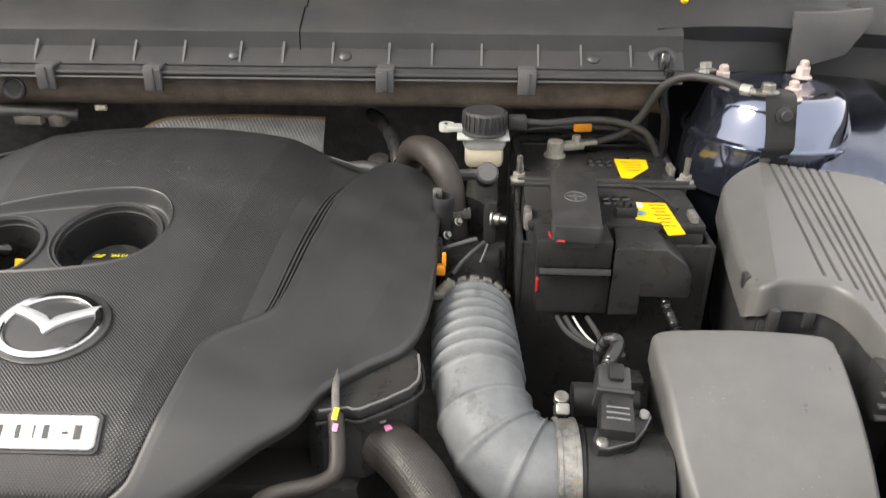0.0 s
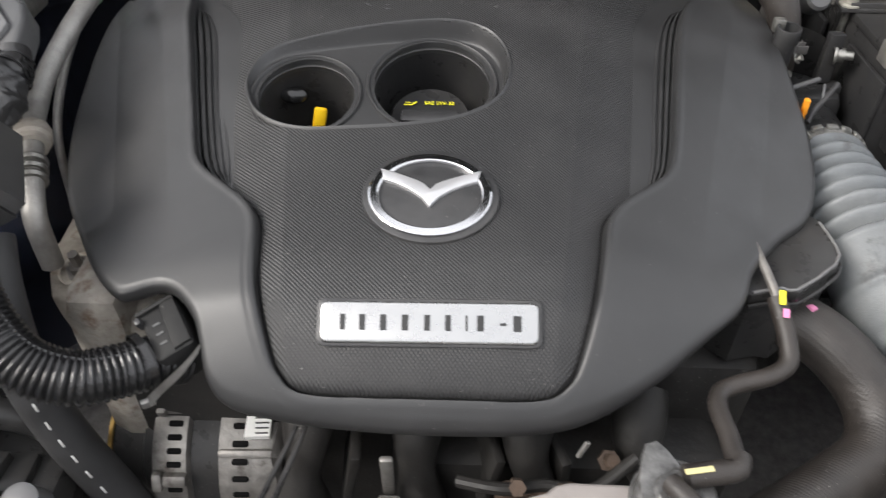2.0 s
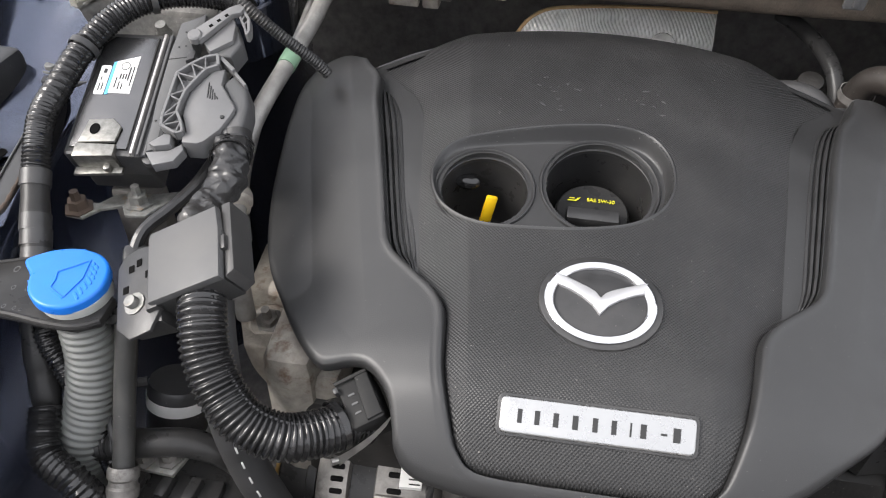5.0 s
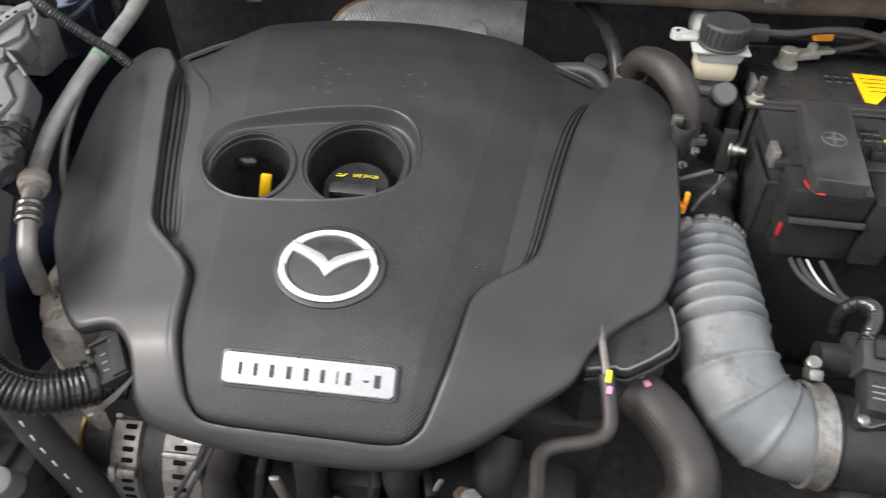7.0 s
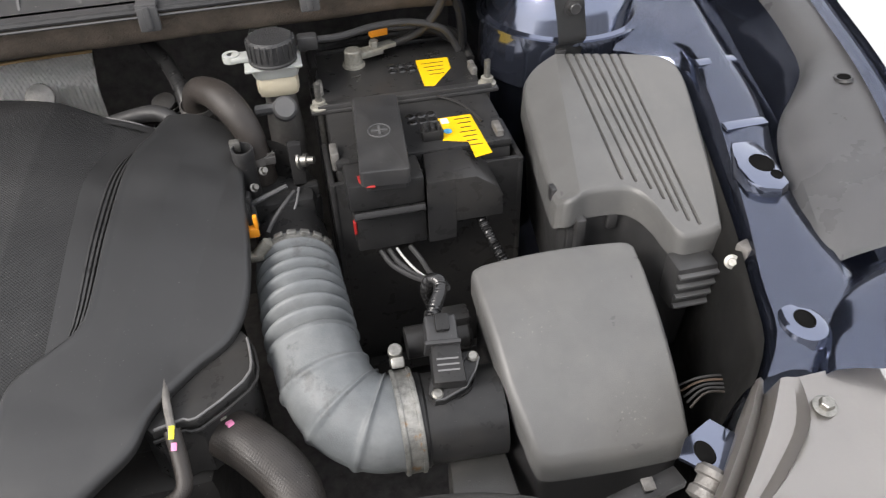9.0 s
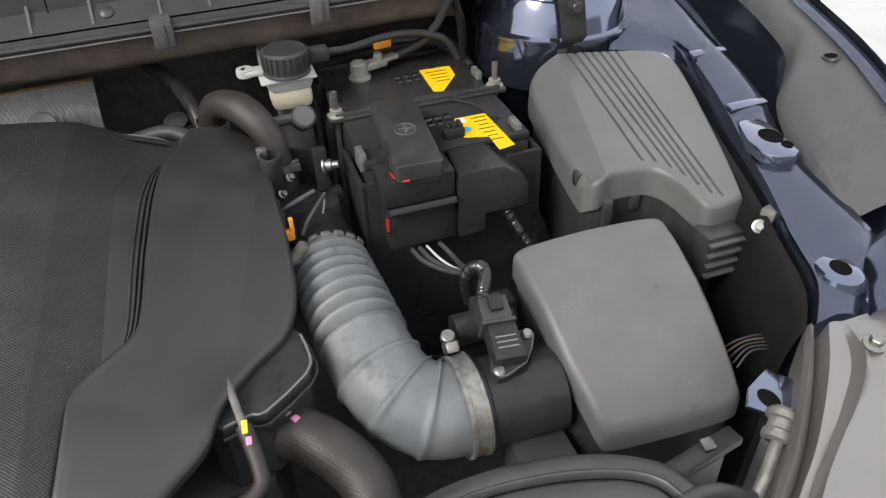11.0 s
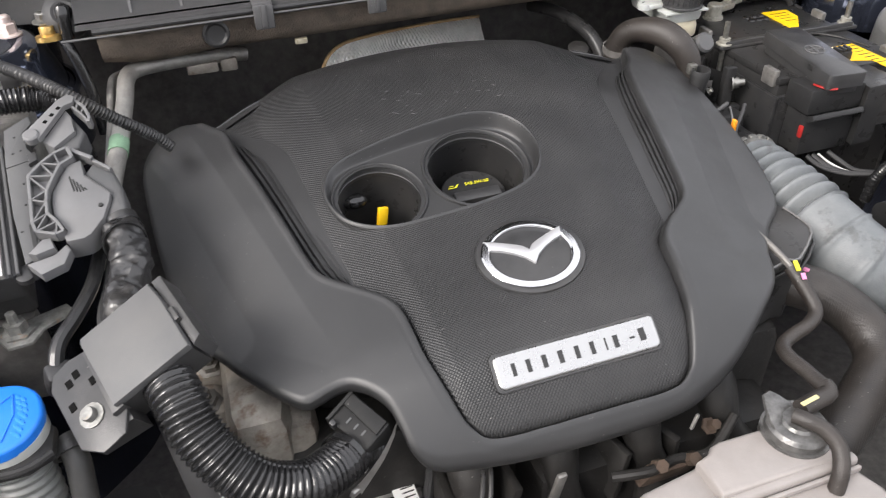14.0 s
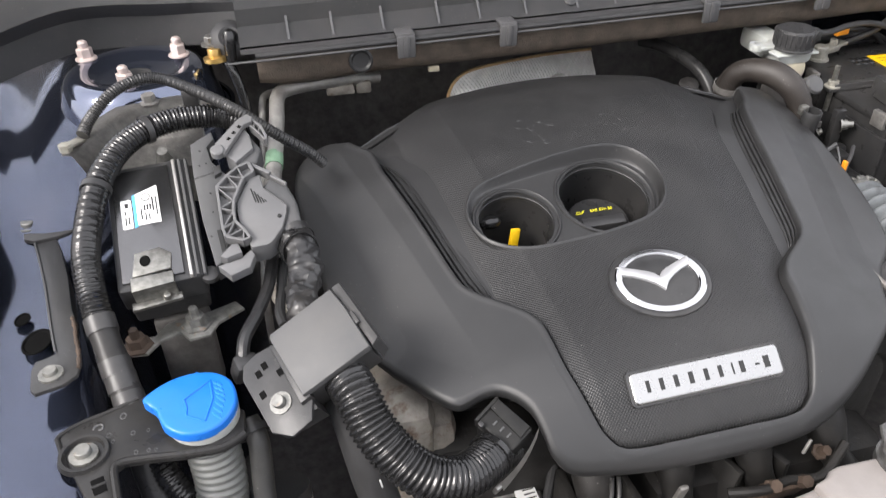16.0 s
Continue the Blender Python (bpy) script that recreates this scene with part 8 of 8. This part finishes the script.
# wing-side stays and hoses
stay = thing("wing_stay", "black steel stay bolted along the painted wing", "bracket", (-0.54, 0.19, 0.97))
part("arm", prism([(-0.5735, 0.2862), (-0.5787, 0.3079), (-0.5713, 0.325), (-0.5465, 0.3382), (-0.5223, 0.3227), (-0.5198, 0.2962), (-0.5333, 0.2874), (-0.5447, 0.2834), (-0.5632, 0.2804)], 0.980, 0.984, 0.0012), BLACK, stay)
part("strap", prism([(-0.5647, 0.2862), (-0.5465, 0.2894), (-0.537, 0.265), (-0.5234, 0.2155), (-0.5125, 0.1648), (-0.5081, 0.1529), (-0.4997, 0.1159), (-0.4955, 0.0946), (-0.4965, 0.0807), (-0.5058, 0.0719), (-0.525, 0.0666), (-0.5292, 0.0719), (-0.5326, 0.0946), (-0.531, 0.1039), (-0.5223, 0.1069), (-0.5169, 0.1102), (-0.526, 0.1442), (-0.543, 0.2121)], 0.977, 0.9805, 0.0010), BLACK, stay)
part("fold", sweep([(-0.5642, 0.284, 0.9812), (-0.5430, 0.2121, 0.9812), (-0.5260, 0.1442, 0.9812), (-0.5172, 0.1115, 0.9812)], 0.0011, 6), MIDP, stay, "pale folded edge")
part("flange", prism([(-0.5465, 0.2880), (-0.537, 0.2640), (-0.5234, 0.2150), (-0.5125, 0.1640), (-0.5145, 0.1640), (-0.5254, 0.2150), (-0.539, 0.2640), (-0.5485, 0.2880)], 0.952, 0.978, 0.0005), BLACK, stay)
part("rusty_edge", sweep([(-0.5109, 0.1546, 0.9802), (-0.5066, 0.140, 0.9804), (-0.5032, 0.1233, 0.9803), (-0.4985, 0.1040, 0.9804), (-0.4965, 0.0878, 0.9802)], lambda s, t: 0.0016 + 0.0008 * math.sin(s * 900) * math.sin(s * 370), 8, 0.0015), RUST, stay, "rusted edge")
part("bolt", lathe([(0, 0.0075), (0.0058, 0.0075), (0.0064, 0.0068), (0.0066, 0.0025), (0.0100, 0.002), (0.0100, 0)], Matrix.Translation((-0.5723, 0.3070, 0.984)), 12), CLAMP, stay, "dull zinc bolt")
part("bolt", lathe([(0, 0.0060), (0.0050, 0.0060), (0.0055, 0.0052), (0.0057, 0.0025), (0.0095, 0.002), (0.0095, 0)], Matrix.Translation((-0.5159, 0.0850, 0.9805)), 12), CLAMP, stay, "dull zinc bolt")
for x, y, r in ((-0.5415, 0.146, 0.0110), (-0.5595, 0.180, 0.0060)):
    solid("body_hole", lathe([(0, 0.0), (r * 0.9, 0.0), (r, 0.0012), (r * 1.12, 0.0012), (r * 1.15, 0)], pose(x, y, 0.9665, 0, -4), 24, 1.3), HOLE_SHADE, "black disc standing for the shade in a punched wing hole", "hole", "body holes")
tower = thing("ecu_lower_bracket", "pale zinc bracket with nuts under the control unit", "bracket", (-0.43, 0.15, 0.95))
part("plate", prism([(-0.474, 0.150), (-0.450, 0.150), (-0.440, 0.165), (-0.405, 0.172), (-0.380, 0.182), (-0.372, 0.170), (-0.395, 0.155), (-0.402, 0.140), (-0.420, 0.138), (-0.428, 0.150), (-0.445, 0.142), (-0.455, 0.128), (-0.472, 0.130)], 0.946, 0.949, 0.001), CLAMP, tower)
for x, y, z, mat in ((-0.414, 0.156, 0.949, CLAMP), (-0.4635, 0.140, 0.948, RUST)):
    part("nut", lathe([(0, 0.020), (0.004, 0.020), (0.0045, 0.011), (0.0085, 0.011), (0.009, 0.003), (0.0135, 0.002), (0.0135, 0)], Matrix.Translation((x, y, z)), 6), mat, tower)
part("post", box((-0.43, 0.185, 0.90), (0.05, 0.02, 0.09), 0.005), VOID, tower)
hose2 = thing("heater_hose", "black rubber hose with a dull metal crimp end", "hose", (-0.36, -0.03, 0.85))
part("hose", sweep([(-0.374, 0.038, 0.940), (-0.368, 0.024, 0.928), (-0.370, 0.006, 0.892), (-0.370, -0.012, 0.862), (-0.368, -0.036, 0.828)], 0.0088, 16), DUCTP, hose2)
part("crimp", lathe([(0.0115, 0), (0.013, 0.004), (0.013, 0.010), (0.0115, 0.012), (0.0115, 0.016), (0.013, 0.018), (0.013, 0.026), (0.010, 0.030)], frame_at((-0.368, -0.034, 0.831), (1, 0, 0), (0.05, -0.6, -0.75)), 20), CASE, hose2, "dull metal crimp")
part("guide", clip_ring((-0.371, 0.031, 0.934), (0.3, -0.8, -0.5), 0.0106, 0.006, 0.003), BLACK, hose2)
solid("lower_loom", sweep([(-0.44, -0.01, 0.86), (-0.43, -0.04, 0.84), (-0.40, -0.055, 0.83), (-0.385, -0.06, 0.80), (-0.39, -0.06, 0.74)], ribbed(0.014, 0.002, 0.005), 16, 0.0012), GLOSSY, "black corrugated loom below the washer filler", "wiring loom")
pump = thing("brake_unit", "black and pale metal hydraulic unit with a paper label", "hydraulic unit", (-0.34, -0.01, 0.70))
part("body", join(box((-0.335, -0.020, 0.735), (0.12, 0.07, 0.10), 0.008), box((-0.34, -0.030, 0.787), (0.09, 0.035, 0.012), 0.004)), SATIN, pump)
part("steel_rim", sweep([(-0.405, -0.046, 0.797), (-0.379, -0.048, 0.800), (-0.354, -0.051, 0.800), (-0.332, -0.054, 0.800), (-0.306, -0.058, 0.800), (-0.294, -0.066, 0.798), (-0.292, -0.075, 0.78)], 0.0032, 10), ALU, pump, "pale folded steel rim")
for i in range(3):
    part("rim_tab", box((-0.372 + 0.030 * i, -0.0465 - 0.003 * i, 0.801), (0.010, 0.008, 0.005), 0.001, pose(0, 0, 0, 0, 0, -8)), ALU, pump, "pale steel tab")
    part("cover_rib", box((-0.366 + 0.024 * i, -0.030, 0.796), (0.010, 0.022, 0.012), 0.002, pose(0, 0, 0, 0, 0, -8)), SATIN, pump)
part("plug_cap", lathe([(0, 0.010), (0.010, 0.010), (0.013, 0.008), (0.0135, 0.0), (0.0135, -0.02)], frame_at((-0.284, -0.060, 0.800), (1, 0, 0), (0.05, -0.35, 0.9)), 24), GREYP, pump, "round pale grey plug")
for x, y in ((-0.366, -0.014), (-0.344, -0.010)):
    part("bolt", lathe([(0, 0.010), (0.006, 0.010), (0.0065, 0.009), (0.0065, 0.003), (0.0105, 0.002), (0.0105, 0)], Matrix.Translation((x, y, 0.807)), 6), CASE, pump, "grimy bolt")
part("bracket", prism([(-0.388, -0.016), (-0.372, -0.022), (-0.336, -0.024), (-0.330, -0.004), (-0.336, 0.004), (-0.380, -0.004)], 0.803, 0.807, 0.001), CLAMP, pump, "pale weathered steel plate")
part("motor", lathe([(0, 0.03), (0.026, 0.03), (0.028, 0.026), (0.028, -0.02)], pose(-0.366, 0.052, 0.795, -20, 5), 28), BLACK, pump)
part("label", lathe([(0.0284, 0.018), (0.0286, 0.018), (0.0286, 0.006), (0.0284, 0.006)], pose(-0.366, 0.052, 0.795, -20, 5), 28), WHITE, pump, "white paper label")
solid("cross_hose", sweep([(-0.420, -0.014, 0.812), (-0.395, -0.012, 0.820), (-0.357, -0.009, 0.828), (-0.327, -0.004, 0.828), (-0.300, 0.000, 0.815), (-0.285, 0.008, 0.78)], lambda s, t: 0.0125 + (0.0012 * math.cos(s * 1200) if s < 0.05 else 0), 16, 0.002), SATIN, "black rubber hose crossing below the conduit", "hose")
solid("thin_hose", sweep([(-0.37, 0.03, 0.86), (-0.385, 0.02, 0.86), (-0.392, 0.0, 0.845), (-0.38, -0.02, 0.83), (-0.36, -0.035, 0.82)], 0.004, 10), RUBBER, "thin looped black hose", "hose")
for i in range(2):
    solid("cover_cable", sweep([(-0.088 + 0.006 * i, -0.036, 0.868), (-0.094 + 0.007 * i, -0.050, 0.860), (-0.104 + 0.008 * i, -0.066, 0.845), (-0.118 + 0.009 * i, -0.080, 0.815), (-0.13, -0.085, 0.77)], 0.0020, 8), SATIN, "thin black cable dropping from the cover's edge", "cable", "cover cables")
plain("wing_trim_left", box((-0.635, 0.10, 0.96), (0.05, 0.42, 0.10), 0.01, pose(0, 0, 0, 0, 0, -4)), BLACK, "black plastic trim beside the painted wing", "trim")

solid("under_loom", sweep([(-0.452, 0.05, 0.935), (-0.4406, 0.0238, 0.912), (-0.4287, 0.0141, 0.890), (-0.4145, 0.0032, 0.862), (-0.400, -0.012, 0.82), (-0.39, -0.02, 0.76)], ribbed(0.0105, 0.0014, 0.0036), 18, 0.0008), GLOSSY, "black corrugated loom passing under the washer bracket", "wiring loom", angle=60)
for x, y, r in ((-0.4649, 0.0499, 0.0026), (-0.4735, 0.0323, 0.0020), (-0.4700, 0.0255, 0.0014), (-0.4561, 0.0304, 0.0018), (-0.4451, 0.0304, 0.0013), (-0.4523, 0.0107, 0.0017), (-0.4434, 0.0104, 0.0015), (-0.4382, 0.0096, 0.0012)):
    solid("water_spot", ring(ellipse(0, 0, r, r * 1.4, 14), ellipse(0, 0, r * 0.62, r * 0.9, 14), 0.0, 0.0003, Matrix.Translation((x, y, 0.9575))), MIDP, "dried water spot on the washer bracket", "water spot", "water spots")
